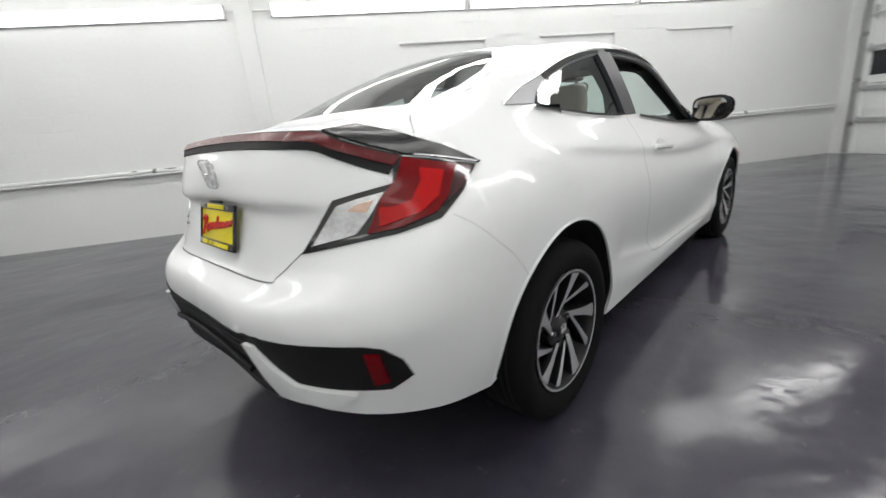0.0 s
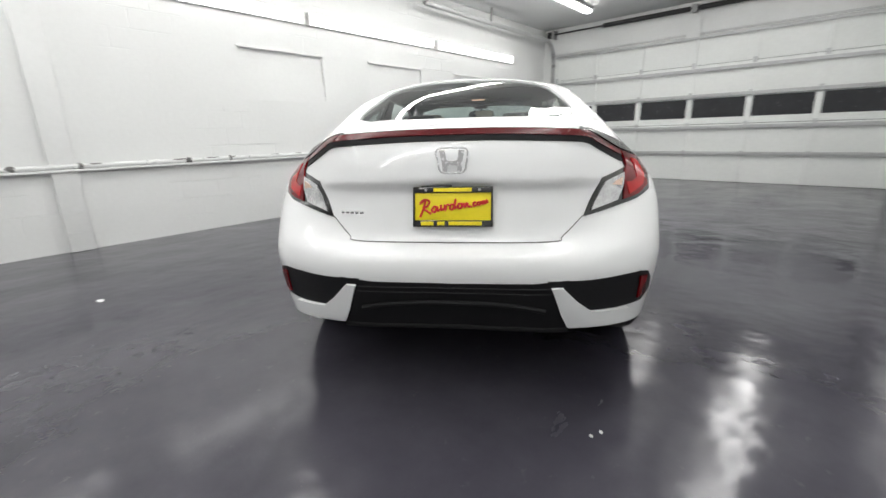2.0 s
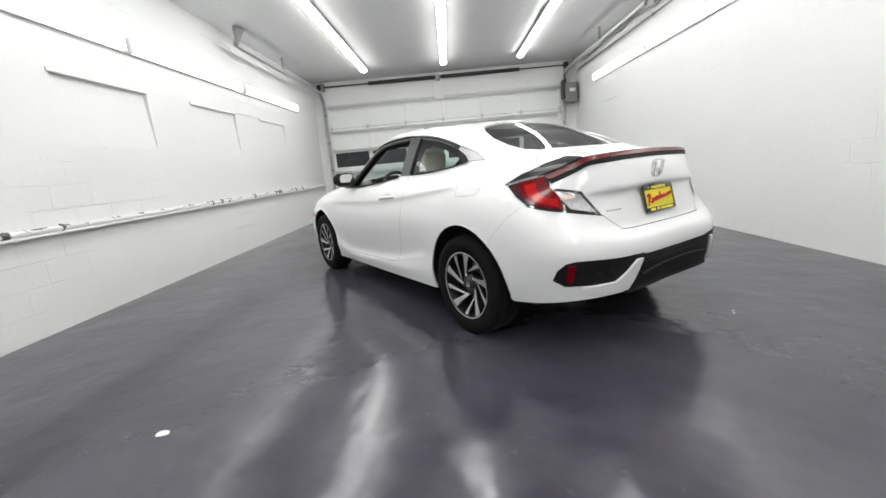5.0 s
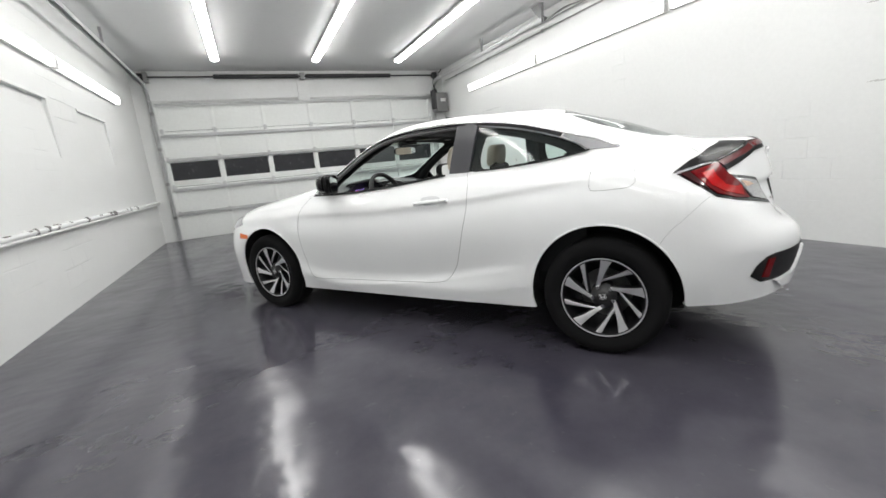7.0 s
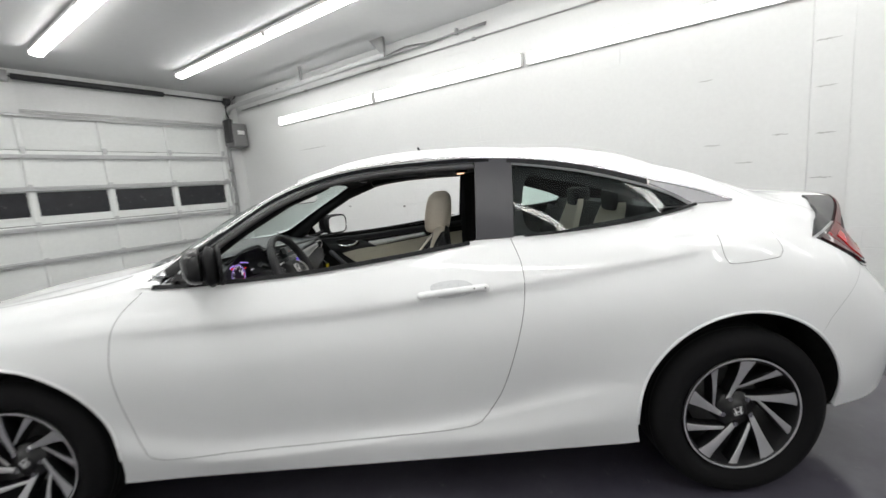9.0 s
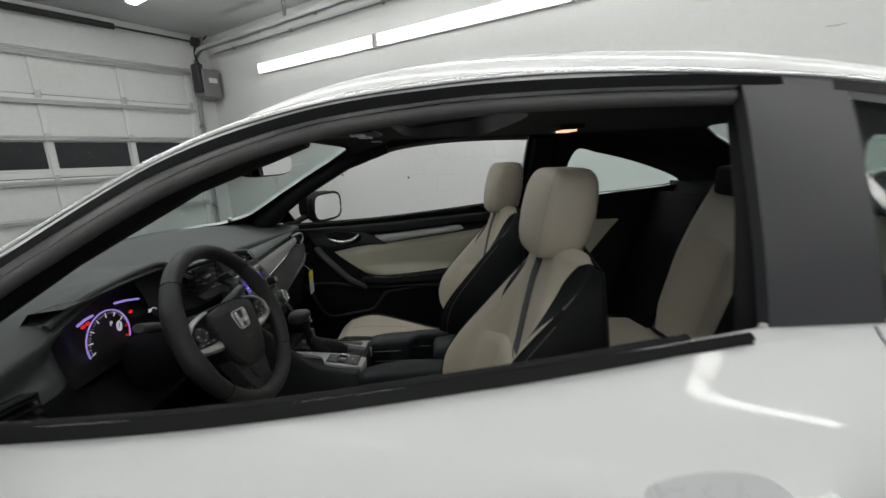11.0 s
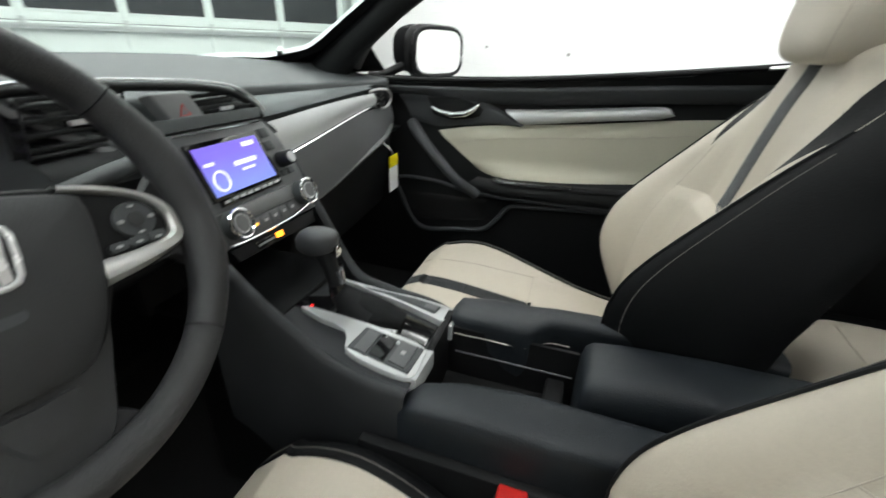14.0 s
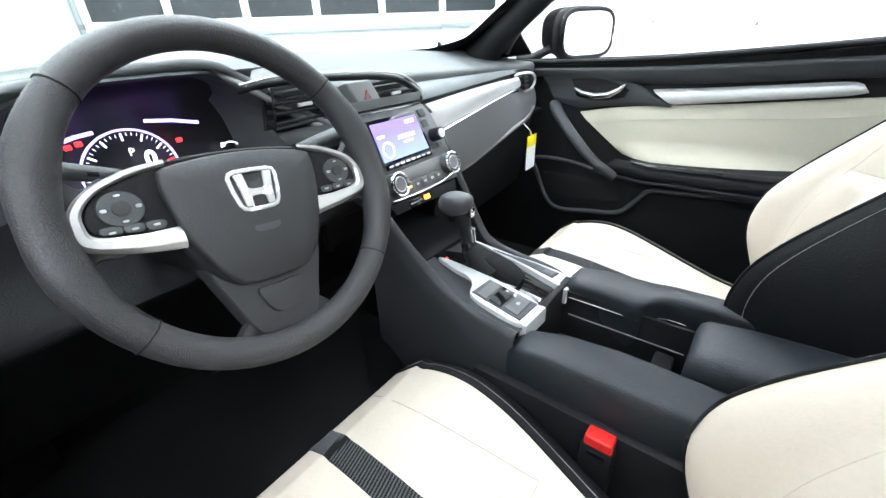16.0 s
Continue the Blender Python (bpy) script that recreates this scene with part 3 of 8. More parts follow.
# Pale flakes of paint lying on the floor
for k, (x, y, size) in enumerate(((-2.16, -1.40, .035), (1.00, -.48, .010), (.98, -.52, .008))):
    rng = random.Random(20 + k)
    ring_ = [(x + size * rng.uniform(.5, 1.0) * math.cos(t), y + size * rng.uniform(.4, .8) * math.sin(t)) for t in np.linspace(0, 2 * math.pi, 9)[:-1]]
    verts = [(a, b, .001) for a, b in ring_] + [(a, b, .004 + rng.uniform(0, .003)) for a, b in ring_]
    flake = thing("paint_flake", "pale flake of paint lying on the floor", "debris", "floor flakes")
    link("flake", verts, [tuple(range(7, -1, -1)), tuple(range(8, 16))] + [(i, (i + 1) % 8, 8 + (i + 1) % 8, 8 + i) for i in range(8)], M_TRIM, flake, smooth=False)
# ---- the car: body shell ----
# Car axes: x to its right, y forward, the origin on the floor under the middle of the rear axle.
car = thing("car", "white two-door coupe with black trim, parked askew on the floor", "car", m=pose(0, 0, 0, 0, 0, CAR_TURN))
WHEEL_R, BASE = 0.322, 2.70

# Shape lines, each from the middle of the tail round the side to the middle of the nose.
LINES = []
LINES.append(((0, -.825, .345), (.40, -.83, .345), (.64, -.745, .335), (.775, -.58, .312), (.825, -.37, .290), (0.86, 0, 0.24), (0.845, 0.8, 0.215), (0.835, 1.5, 0.205), (0.83, 2.1, 0.2), (0.85, 2.7, 0.2), (0.8, 3.25, 0.19), (0.45, 3.5, 0.19), (0, 3.56, 0.19)))
LINES.append(((0, -0.862, 0.43), (0.4, -0.855, 0.43), (0.655, -0.745, 0.43), (0.79, -0.6, 0.425), (0.862, -0.36, 0.42), (0.893, 0, 0.42), (0.862, 0.8, 0.3), (0.852, 1.5, 0.29), (0.855, 2.1, 0.29), (0.885, 2.7, 0.42), (0.82, 3.25, 0.38), (0.47, 3.54, 0.38), (0, 3.61, 0.38)))
LINES.append(((0, -0.885, 0.56), (0.4, -0.875, 0.56), (0.68, -0.752, 0.56), (0.81, -0.6, 0.57), (0.876, -0.35, 0.585), (0.898, 0, 0.59), (0.852, 0.8, 0.4), (0.842, 1.5, 0.38), (0.845, 2.1, 0.38), (0.895, 2.7, 0.6), (0.83, 3.25, 0.54), (0.48, 3.53, 0.54), (0, 3.6, 0.54)))
LINES.append(((0, -0.868, 0.632), (0.4, -0.855, 0.632), (0.672, -0.732, 0.645), (0.805, -0.58, 0.665), (0.875, -0.345, 0.69), (0.897, 0, 0.7), (0.874, 0.8, 0.6), (0.868, 1.5, 0.59), (0.87, 2.1, 0.58), (0.892, 2.7, 0.68), (0.81, 3.25, 0.64), (0.47, 3.51, 0.64), (0, 3.58, 0.64)))
LINES.append(((0, -0.79, 0.676), (0.38, -0.782, 0.682), (0.64, -0.685, 0.72), (0.79, -0.548, 0.755), (0.868, -0.34, 0.78), (0.889, 0, 0.79), (0.878, 0.8, 0.73), (0.872, 1.5, 0.715), (0.872, 2.1, 0.7), (0.88, 2.7, 0.72), (0.79, 3.24, 0.7), (0.45, 3.47, 0.7), (0, 3.54, 0.7)))
LINES.append(((0, -0.742, 0.785), (0.35, -0.75, 0.785), (0.6, -0.652, 0.8), (0.768, -0.502, 0.835), (0.84, -0.335, 0.868), (0.866, 0, 0.882), (0.861, 0.8, 0.865), (0.858, 1.5, 0.838), (0.853, 2.1, 0.81), (0.858, 2.7, 0.79), (0.76, 3.21, 0.765), (0.43, 3.42, 0.76), (0, 3.48, 0.76)))
LINES.append(((0, -.722, .868), (.33, -.730, .862), (0.5748, -0.652, 0.8612), (0.7349, -0.4898, 0.8854), (0.8004, -0.3314, 0.909), (0.8415, 0, 0.9346), (0.8228, 0.8, 0.9298), (0.8206, 1.5, 0.9006), (0.8148, 2.1, 0.8712), (0.8162, 2.7, 0.8418), (0.7096, 3.1668, 0.8046), (0.4084, 3.3552, 0.796), (0, 3.408, 0.796)))
LINES.append(((0, -0.758, 0.892), (0.36, -0.752, 0.885), (0.565, -0.652, 0.885), (0.722, -0.485, 0.905), (0.785, -0.33, 0.925), (0.832, 0, 0.955), (0.808, 0.8, 0.955), (0.806, 1.5, 0.925), (0.8, 2.1, 0.895), (0.8, 2.7, 0.862), (0.69, 3.15, 0.82), (0.4, 3.33, 0.81), (0, 3.38, 0.81)))
LINES.append(((0, -.728, 1.0), (.36, -.718, .995), (0.53, -0.64, 0.985), (0.66, -0.5, 0.968), (0.735, -0.33, 0.975), (0.765, 0, 1.02), (0.765, 0.8, 1.012), (0.765, 1.5, 0.982), (0.757, 2.1, 0.945), (0.735, 2.7, 0.898), (0.61, 3.06, 0.862), (0.37, 3.2, 0.852), (0, 3.24, 0.856)))
LINES.append(((0, -.662, 1.084), (.36, -.662, 1.075), (0.49, -0.63, 1.058), (0.612, -0.47, 1.028), (0.685, -0.3, 1.042), (0.705, 0, 1.085), (0.728, 0.8, 1.11), (0.722, 1.5, 1.085), (0.71, 2.02, 1), (0.62, 2.5, 0.955), (0.48, 2.78, 0.911), (0.26, 2.86, 0.904), (0, 2.89, 0.906)))
LINES.append(((0, -0.52, 1.092), (0.33, -0.5, 1.09), (0.46, -0.43, 1.082), (0.575, -0.31, 1.08), (0.63, -0.17, 1.11), (0.645, 0.05, 1.17), (0.678, 0.8, 1.225), (0.672, 1.5, 1.2), (0.672, 1.93, 1.09), (0.615, 2.28, 0.985), (0.46, 2.5, 0.937), (0.25, 2.58, 0.932), (0, 2.6, 0.934)))
LINES.append(((0, -0.345, 1.125), (0.3, -0.335, 1.122), (0.44, -0.285, 1.125), (0.535, -0.2, 1.138), (0.58, -0.07, 1.175), (0.59, 0.15, 1.245), (0.622, 0.8, 1.335), (0.612, 1.45, 1.318), (0.625, 1.86, 1.165), (0.6, 2.17, 1.01), (0.47, 2.37, 0.96), (0.25, 2.45, 0.96), (0, 2.47, 0.962)))
LINES.append(((0, -0.02, 1.259), (0.26, -0.01, 1.254), (0.41, 0.02, 1.239), (0.49, 0.08, 1.239), (0.525, 0.2, 1.2656), (0.54, 0.4, 1.3104), (0.575, 0.85, 1.3688), (0.565, 1.35, 1.368), (0.575, 1.65, 1.285), (0.56, 1.88, 1.175), (0.44, 2.02, 1.165), (0.24, 2.08, 1.17), (0, 2.1, 1.172)))
LINES.append(((0, 0.24, 1.34), (0.26, 0.24, 1.335), (0.38, 0.25, 1.323), (0.44, 0.29, 1.323), (0.47, 0.38, 1.3342), (0.48, 0.55, 1.3548), (0.505, 0.88, 1.3876), (0.5, 1.22, 1.39), (0.5, 1.45, 1.358), (0.49, 1.57, 1.325), (0.39, 1.65, 1.325), (0.22, 1.69, 1.33), (0, 1.7, 1.332)))
LINES.append(((0, 0.42, 1.384), (0.16, 0.43, 1.382), (0.24, 0.46, 1.38), (0.28, 0.52, 1.38), (0.3, 0.6, 1.386), (0.31, 0.72, 1.392), (0.33, 0.92, 1.4), (0.33, 1.14, 1.4), (0.32, 1.3, 1.388), (0.31, 1.38, 1.378), (0.24, 1.43, 1.376), (0.13, 1.46, 1.378), (0, 1.47, 1.378)))
LINES.append(tuple((0.0, 0.60 + 0.06 * i, 1.398) for i in range(13)))


def body_grid():
    around = np.array([spline(line, 28) for line in LINES])
    gaps = np.linalg.norm(np.diff(around, axis=0), axis=2).mean(1)
    counts = np.maximum(3, np.round(gaps / 0.013)).astype(int)
    p = np.concatenate([[2 * around[0] - around[1]], around, [2 * around[-1] - around[-2]]])
    rows = []
    for i in range(1, len(p) - 2):
        m = 0.42
        for k in range(counts[i - 1]):
            t = k / counts[i - 1]
            h = (2 * t**3 - 3 * t**2 + 1, t**3 - 2 * t**2 + t, 3 * t**2 - 2 * t**3, t**3 - t**2)
            rows.append(h[0] * p[i] + h[1] * m * (p[i + 1] - p[i - 1]) + h[2] * p[i + 1] + h[3] * m * (p[i + 2] - p[i]))
    rows.append(around[-1])
    half = np.array(rows)
    # ease the sheet between the shape lines, most of all on the roof
    for turn in range(22):
        ease = half.copy()
        ease[1:-1] = 0.25 * half[:-2] + 0.5 * half[1:-1] + 0.25 * half[2:]
        calm = np.where((half[..., 2] > 1.12) & (half[..., 1] > -.1), 1.0, 1.0 if turn < 2 else 0.0)[..., None]
        side_face = (half[..., 2] > .45) & (half[..., 2] < 1.0) & (half[..., 1] > .3) & (half[..., 1] < 2.3)
        calm = np.maximum(calm, np.where(side_face, 0.8 if turn < 12 else 0.0, 0.0)[..., None])
        quarter = (half[..., 2] > .5) & (half[..., 2] < 1.12) & (half[..., 1] > -.38) & (half[..., 1] <= .3)
        calm = np.maximum(calm, np.where(quarter, 1.0 if turn < 14 else 0.0, 0.0)[..., None])
        half = half + (ease - half) * calm
        if turn < 10:
            ease = half.copy()
            ease[:, 1:-1] = 0.25 * half[:, :-2] + 0.5 * half[:, 1:-1] + 0.25 * half[:, 2:]
            half = half + (ease - half) * np.where((half[..., 1] > -.30) & (half[..., 2] > .5), 1.0, 0.0)[..., None]
    # pressed lines along the side: a shoulder line with a hollow under it, a rising line above the sill
    y, z = half[..., 1], half[..., 2]
    side = np.clip((half[..., 0] - .72) / .06, 0, 1)
    fade = np.clip((y - .02) / .25, 0, 1) * np.clip((2.45 - y) / .35, 0, 1)
    d = np.interp(y, [.1, .48, .76, 1.15, 1.5, 2.25], [.945, .902, .872, .835, .815, .800]) - z
    half[..., 0] -= side * fade * .012 * np.where(d > 0, d / .038 * np.exp(1 - d / .038), 0)
    fade = np.clip((y - .42) / .12, 0, 1) * np.clip((2.15 - y) / .4, 0, 1)
    d = z - np.interp(y, [.45, .66, .866, 1.19, 1.56, 1.9], [.456, .42, .376, .320, .285, .270])
    half[..., 0] -= side * fade * .011 * np.where(d > 0, d / .055 * np.exp(1 - d / .055), 0)
    half[..., 0] = np.maximum(half[..., 0], 0)
    half[:, 0, 0] = half[:, -1, 0] = 0
    return half


HALF = body_grid()
ROWS_K, COLS_S = HALF.shape[:2]
# The whole ring: right half, then the mirrored left half without the two middle columns.
left = HALF[:, -2:0:-1].copy()
left[..., 0] *= -1
RING = np.concatenate([HALF, left], 1)
BODY_V = RING.reshape(-1, 3).copy()
BODY_F = np.array(grid_faces(ROWS_K, RING.shape[1], True))
from mathutils.bvhtree import BVHTree

SURF = BVHTree.FromPolygons([tuple(v) for v in BODY_V], [tuple(int(i) for i in f) for f in BODY_F])


# Views: how a flat outline (a, b) lies on the shell.  side: (y, z); rear: (x, z); top: (x, y).
def view_axes(view, sign):
    if view == "side":
        return Vector((0, 1, 0)), Vector((0, 0, 1)), Vector((-sign, 0, 0))
    if view == "rear":
        return Vector((1, 0, 0)), Vector((0, 0, 1)), Vector((0, 1, 0))
    if view == "front":
        return Vector((1, 0, 0)), Vector((0, 0, 1)), Vector((0, -1, 0))
    if view == "top":
        return Vector((1, 0, 0)), Vector((0, 1, 0)), Vector((0, 0, -1))
    turn = radians(view)  # a corner view: degrees round from straight behind
    return Vector((math.cos(turn), sign * math.sin(turn), 0)), Vector((0, 0, 1)), Vector((-sign * math.sin(turn), math.cos(turn), 0))


def on_shell(view, sign, a, b, lift=0.0):
    """The point of the shell under (a, b), lifted off it."""
    ea, eb, way = view_axes(view, sign)
    if view not in ("side", "rear", "front", "top"):
        a = a * sign
    start = ea * a + eb * b - way * 4
    hit, nor, _, _ = SURF.ray_cast(start, way)
    if hit is None:
        near = SURF.find_nearest(ea * a + eb * b - way * 0.9)
        hit, nor = near[0], near[1]
    if nor.dot(way) > 0:
        nor = -nor
    return hit + nor * lift, nor


def inside(poly, pts):
    """Which of the points lie in the polygon."""
    res = np.zeros(len(pts), bool)
    x, y = pts[:, 0], pts[:, 1]
    for (x0, y0), (x1, y1) in zip(poly, poly[1:] + poly[:1]):
        with np.errstate(divide="ignore", invalid="ignore"):
            cross = (y0 > y) != (y1 > y)
            res ^= cross & (x < (x1 - x0) * (y - y0) / (y1 - y0 + 1e-12) + x0)
    return res


def nearest_on(poly, p):
    best, far = None, 1e9
    for a, b in zip(poly, poly[1:] + poly[:1]):
        a, b = np.array(a), np.array(b)
        t = np.clip(((p - a) @ (b - a)) / max((b - a) @ (b - a), 1e-12), 0, 1)
        q = a + t * (b - a)
        d = np.hypot(*(p - q))
        if d < far:
            best, far = q, d
    return best, far


def rounded(points, steps=6):
    """A closed smooth outline through the points."""
    n = len(points)
    p = np.array(points, float)
    out = []
    for i in range(n):
        a, b, c, d = p[i - 1], p[i], p[(i + 1) % n], p[(i + 2) % n]
        for k in range(steps):
            t = k / steps
            out.append(tuple(0.5 * (2 * b + (c - a) * t + (2 * a - 5 * b + 4 * c - d) * t**2 + (3 * b - a - 3 * c + d) * t**3)))
    return out


FACE_PART = np.full(len(BODY_F), "body", dtype=object)


def claim(name, poly, view, sign, where, of=("body",), snap=True):
    """Gives the faces inside an outline to a part, and pulls the border onto the outline."""
    ea, eb, _ = view_axes(view, sign)
    flat = np.stack([BODY_V @ np.array(ea), BODY_V @ np.array(eb)], 1)
    ok_v = where(BODY_V)
    mids = flat[BODY_F].mean(1)
    take = inside(poly, mids) & ok_v[BODY_F].all(1) & np.isin(FACE_PART, of)
    rest = ~take & ok_v[BODY_F].any(1)
    border = np.intersect1d(BODY_F[take], BODY_F[rest])
    for i in border if snap else ():
        q, far = nearest_on(poly, flat[i])
        if far < 0.03:
            hit, _ = on_shell(view, sign, q[0], q[1])
            if (hit - Vector(BODY_V[i])).length < 0.06:
                BODY_V[i] = hit
    FACE_PART[take] = name


def patch(name, poly, view, sign, mat, parent, lift=0.004, thick=0.004, cell=0.03, label="", where=None):
    """A thin shell piece with a flat outline, laid on the body: it follows the body and has a turned-in rim."""
    from mathutils.geometry import delaunay_2d_cdt

    pts = [Vector(p) for p in poly]
    n = len(pts)
    dense = []
    for i in range(n):
        a, b = pts[i], pts[(i + 1) % n]
        k = max(1, int((b - a).length / cell))
        dense += [a + (b - a) * j / k for j in range(k)]
    outline = [tuple(p) for p in dense]
    lo, hi = np.min(outline, 0), np.max(outline, 0)
    gx, gy = np.meshgrid(np.arange(lo[0] + cell / 2, hi[0], cell), np.arange(lo[1] + cell / 2, hi[1], cell))
    inner = np.stack([gx.ravel(), gy.ravel()], 1)
    if len(inner):
        inner = inner[inside(outline, inner)]
        inner = [tuple(p) for p in inner if nearest_on(outline, p)[1] > cell * 0.35]
    nb = len(dense)
    allp = [Vector(p) for p in outline] + [Vector(p) for p in inner]
    v2, _, faces, *_ = delaunay_2d_cdt(allp, [(i, (i + 1) % nb) for i in range(nb)], [], 1, 1e-6)
    verts, rim = [], []
    for p in v2:
        q, nor = on_shell(view, sign, p.x, p.y, lift)
        verts.append(q)
        rim.append(q - nor * thick)
    faces = [tuple(f) for f in faces]
    count = {}
    for f in faces:
        for a, b in zip(f, f[1:] + f[:1]):
            count[(a, b)] = 1
    k = len(verts)
    walls = [(b, a, a + k, b + k) for a, b in count if (b, a) not in count]
    ob = link(name, verts + rim, faces + walls, mat, parent, label, sharp=40)
    bm = bmesh.new()
    bm.from_mesh(ob.data)
    bmesh.ops.delete(bm, geom=[v for v in bm.verts if not v.link_faces], context="VERTS")
    bmesh.ops.recalc_face_normals(bm, faces=bm.faces)
    bm.to_mesh(ob.data)
    bm.free()
    return ob


def strip(name, line, view, sign, mat, parent, width=0.006, lift=0.002, steps=10, label="", smooth_line=True):
    """A narrow band laid on the body along a flat line."""
    line = spline([(a, b, 0) for a, b in line], steps)[:, :2] if smooth_line else np.array(line)
    v = []
    wid = width if isinstance(width, (list, tuple)) else None
    for i, p in enumerate(line):
        d = line[min(i + 1, len(line) - 1)] - line[max(i - 1, 0)]
        d = d / max(np.hypot(*d), 1e-9)
        w = width if wid is None else np.interp(i / (len(line) - 1), np.linspace(0, 1, len(wid)), wid)
        for s in (-0.5, 0.5):
            q, _ = on_shell(view, sign, p[0] - d[1] * s * w, p[1] + d[0] * s * w, lift)
            v.append(q)
    return link(name, v, grid_faces(len(line), 2), mat, parent, label)


def bar(name, line, view, sign, mat, parent, radius=0.006, lift=0.0, steps=10, label="", flat=1.0):
    """A round moulding laid on the body along a flat line."""
    line = spline([(a, b, 0) for a, b in line], steps)[:, :2]
    return tube(name, [on_shell(view, sign, p[0], p[1], lift)[0] for p in line], radius, mat, parent, 8, label=label, flat=flat)


def circle(cy, cz, r, n=48):
    return [(cy + r * math.cos(2 * math.pi * k / n), cz + r * math.sin(2 * math.pi * k / n)) for k in range(n)]


# Openings and panels, as outlines seen from the side.
ARCH_REAR = circle(0.0, 0.335, 0.385)
ARCH_FRONT = circle(BASE - 0.005, 0.335, 0.375)
DOOR_GLASS = [(.925, 1.028), (1.25, .990), (1.60, .959), (1.93, .946), (2.10, .946), (2.02, 1.045), (1.88, 1.135), (1.70, 1.232), (1.50, 1.293), (1.30, 1.318), (1.10, 1.324), (.905, 1.322)]
QUARTER_GLASS = [(.80, 1.030), (.60, 1.038), (.40, 1.052), (.22, 1.072), (.095, 1.098), (.15, 1.138), (.24, 1.180), (.36, 1.220), (.50, 1.258), (.66, 1.290), (.775, 1.308)]
QUARTER_CLEAR = [(.715, 1.058), (.45, 1.072), (.26, 1.094), (.205, 1.108), (.27, 1.148), (.44, 1.208), (.60, 1.248), (.705, 1.256)]
PILLAR_B = [(.788, 1.028), (.760, 1.326), (.905, 1.336), (.928, 1.028)]
DOOR = [(.80, 1.025), (.775, .93), (.78, .80), (.825, .62), (.875, .47), (.93, .38), (1.02, .335), (1.4, .315), (1.9, .30), (2.17, .30), (2.235, .36), (2.27, .50), (2.285, .70), (2.265, .84), (2.20, .928), (1.93, .935), (1.60, .946), (1.25, .978)]
side_of = {1: lambda v: v[:, 0] > 0.3, -1: lambda v: v[:, 0] < -0.3}
for s in (1, -1):
    claim("cut", ARCH_REAR, "side", s, side_of[s])
    claim("cut", ARCH_FRONT, "side", s, side_of[s])
    claim("cut", QUARTER_GLASS, "side", s, side_of[s])
    claim("cut", DOOR_GLASS, "side", s, side_of[s])
    claim("door_right" if s > 0 else "door_left", DOOR, "side", s, side_of[s])
WINDSHIELD = [(0, 2.40), (.22, 2.385), (.41, 2.335), (.545, 2.235), (.602, 2.13), (.592, 2.03), (.570, 1.90), (.534, 1.75), (.490, 1.655), (.36, 1.695), (.20, 1.72), (0, 1.73)]
WINDSHIELD = WINDSHIELD + [(-x, y) for x, y in WINDSHIELD[-2:0:-1]]
REAR_GLASS = [(0, -.325), (.28, -.315), (.44, -.278), (.512, -.205), (.525, -.09), (.505, .06), (.46, .20), (.40, .285), (.25, .315), (0, .325)]
REAR_GLASS = REAR_GLASS + [(-x, y) for x, y in REAR_GLASS[-2:0:-1]]
SUNROOF = rounded([(.41, 1.39), (.43, 1.26), (.41, 1.14), (0, 1.12), (-.41, 1.14), (-.43, 1.26), (-.41, 1.39), (0, 1.42)], 5)
claim("cut", WINDSHIELD, "top", 1, lambda v: (v[:, 2] > 0.93) & (v[:, 1] > 1.5))
claim("cut", REAR_GLASS, "top", 1, lambda v: (v[:, 2] > 1.09) & (v[:, 1] < 0.5))
claim("cut", SUNROOF, "top", 1, lambda v: v[:, 2] > 1.34)
HOOD = [(.0, 2.42), (.30, 2.39), (.50, 2.30), (.66, 2.30), (.70, 2.6), (.64, 2.95), (.50, 3.16), (0, 3.26)]
HOOD = HOOD + [(-x, y) for x, y in HOOD[-2:0:-1]]
claim("hood", HOOD, "top", 1, lambda v: (v[:, 2] > 0.7) & (v[:, 1] > 2.2), snap=False)
TRUNK = [(0, .668), (.36, .672), (.405, .69), (.480, .757), (.555, .875), (.655, .918), (.645, .978), (.49, 1.058), (0, 1.10)]
TRUNK = TRUNK + [(-x, z) for x, z in TRUNK[-2:0:-1]]
claim("trunk_lid", TRUNK, "rear", 1, lambda v: v[:, 1] < -0.40)
BUMPER = [(-.95, .1), (.95, .1), (.95, .83), (.77, .825), (.62, .785), (.485, .75), (.405, .688), (.36, .668), (-.36, .668), (-.405, .688), (-.485, .75), (-.62, .785), (-.77, .825), (-.95, .83)]
claim("rear_bumper", BUMPER, "rear", 1, lambda v: v[:, 1] < -0.36, snap=False)

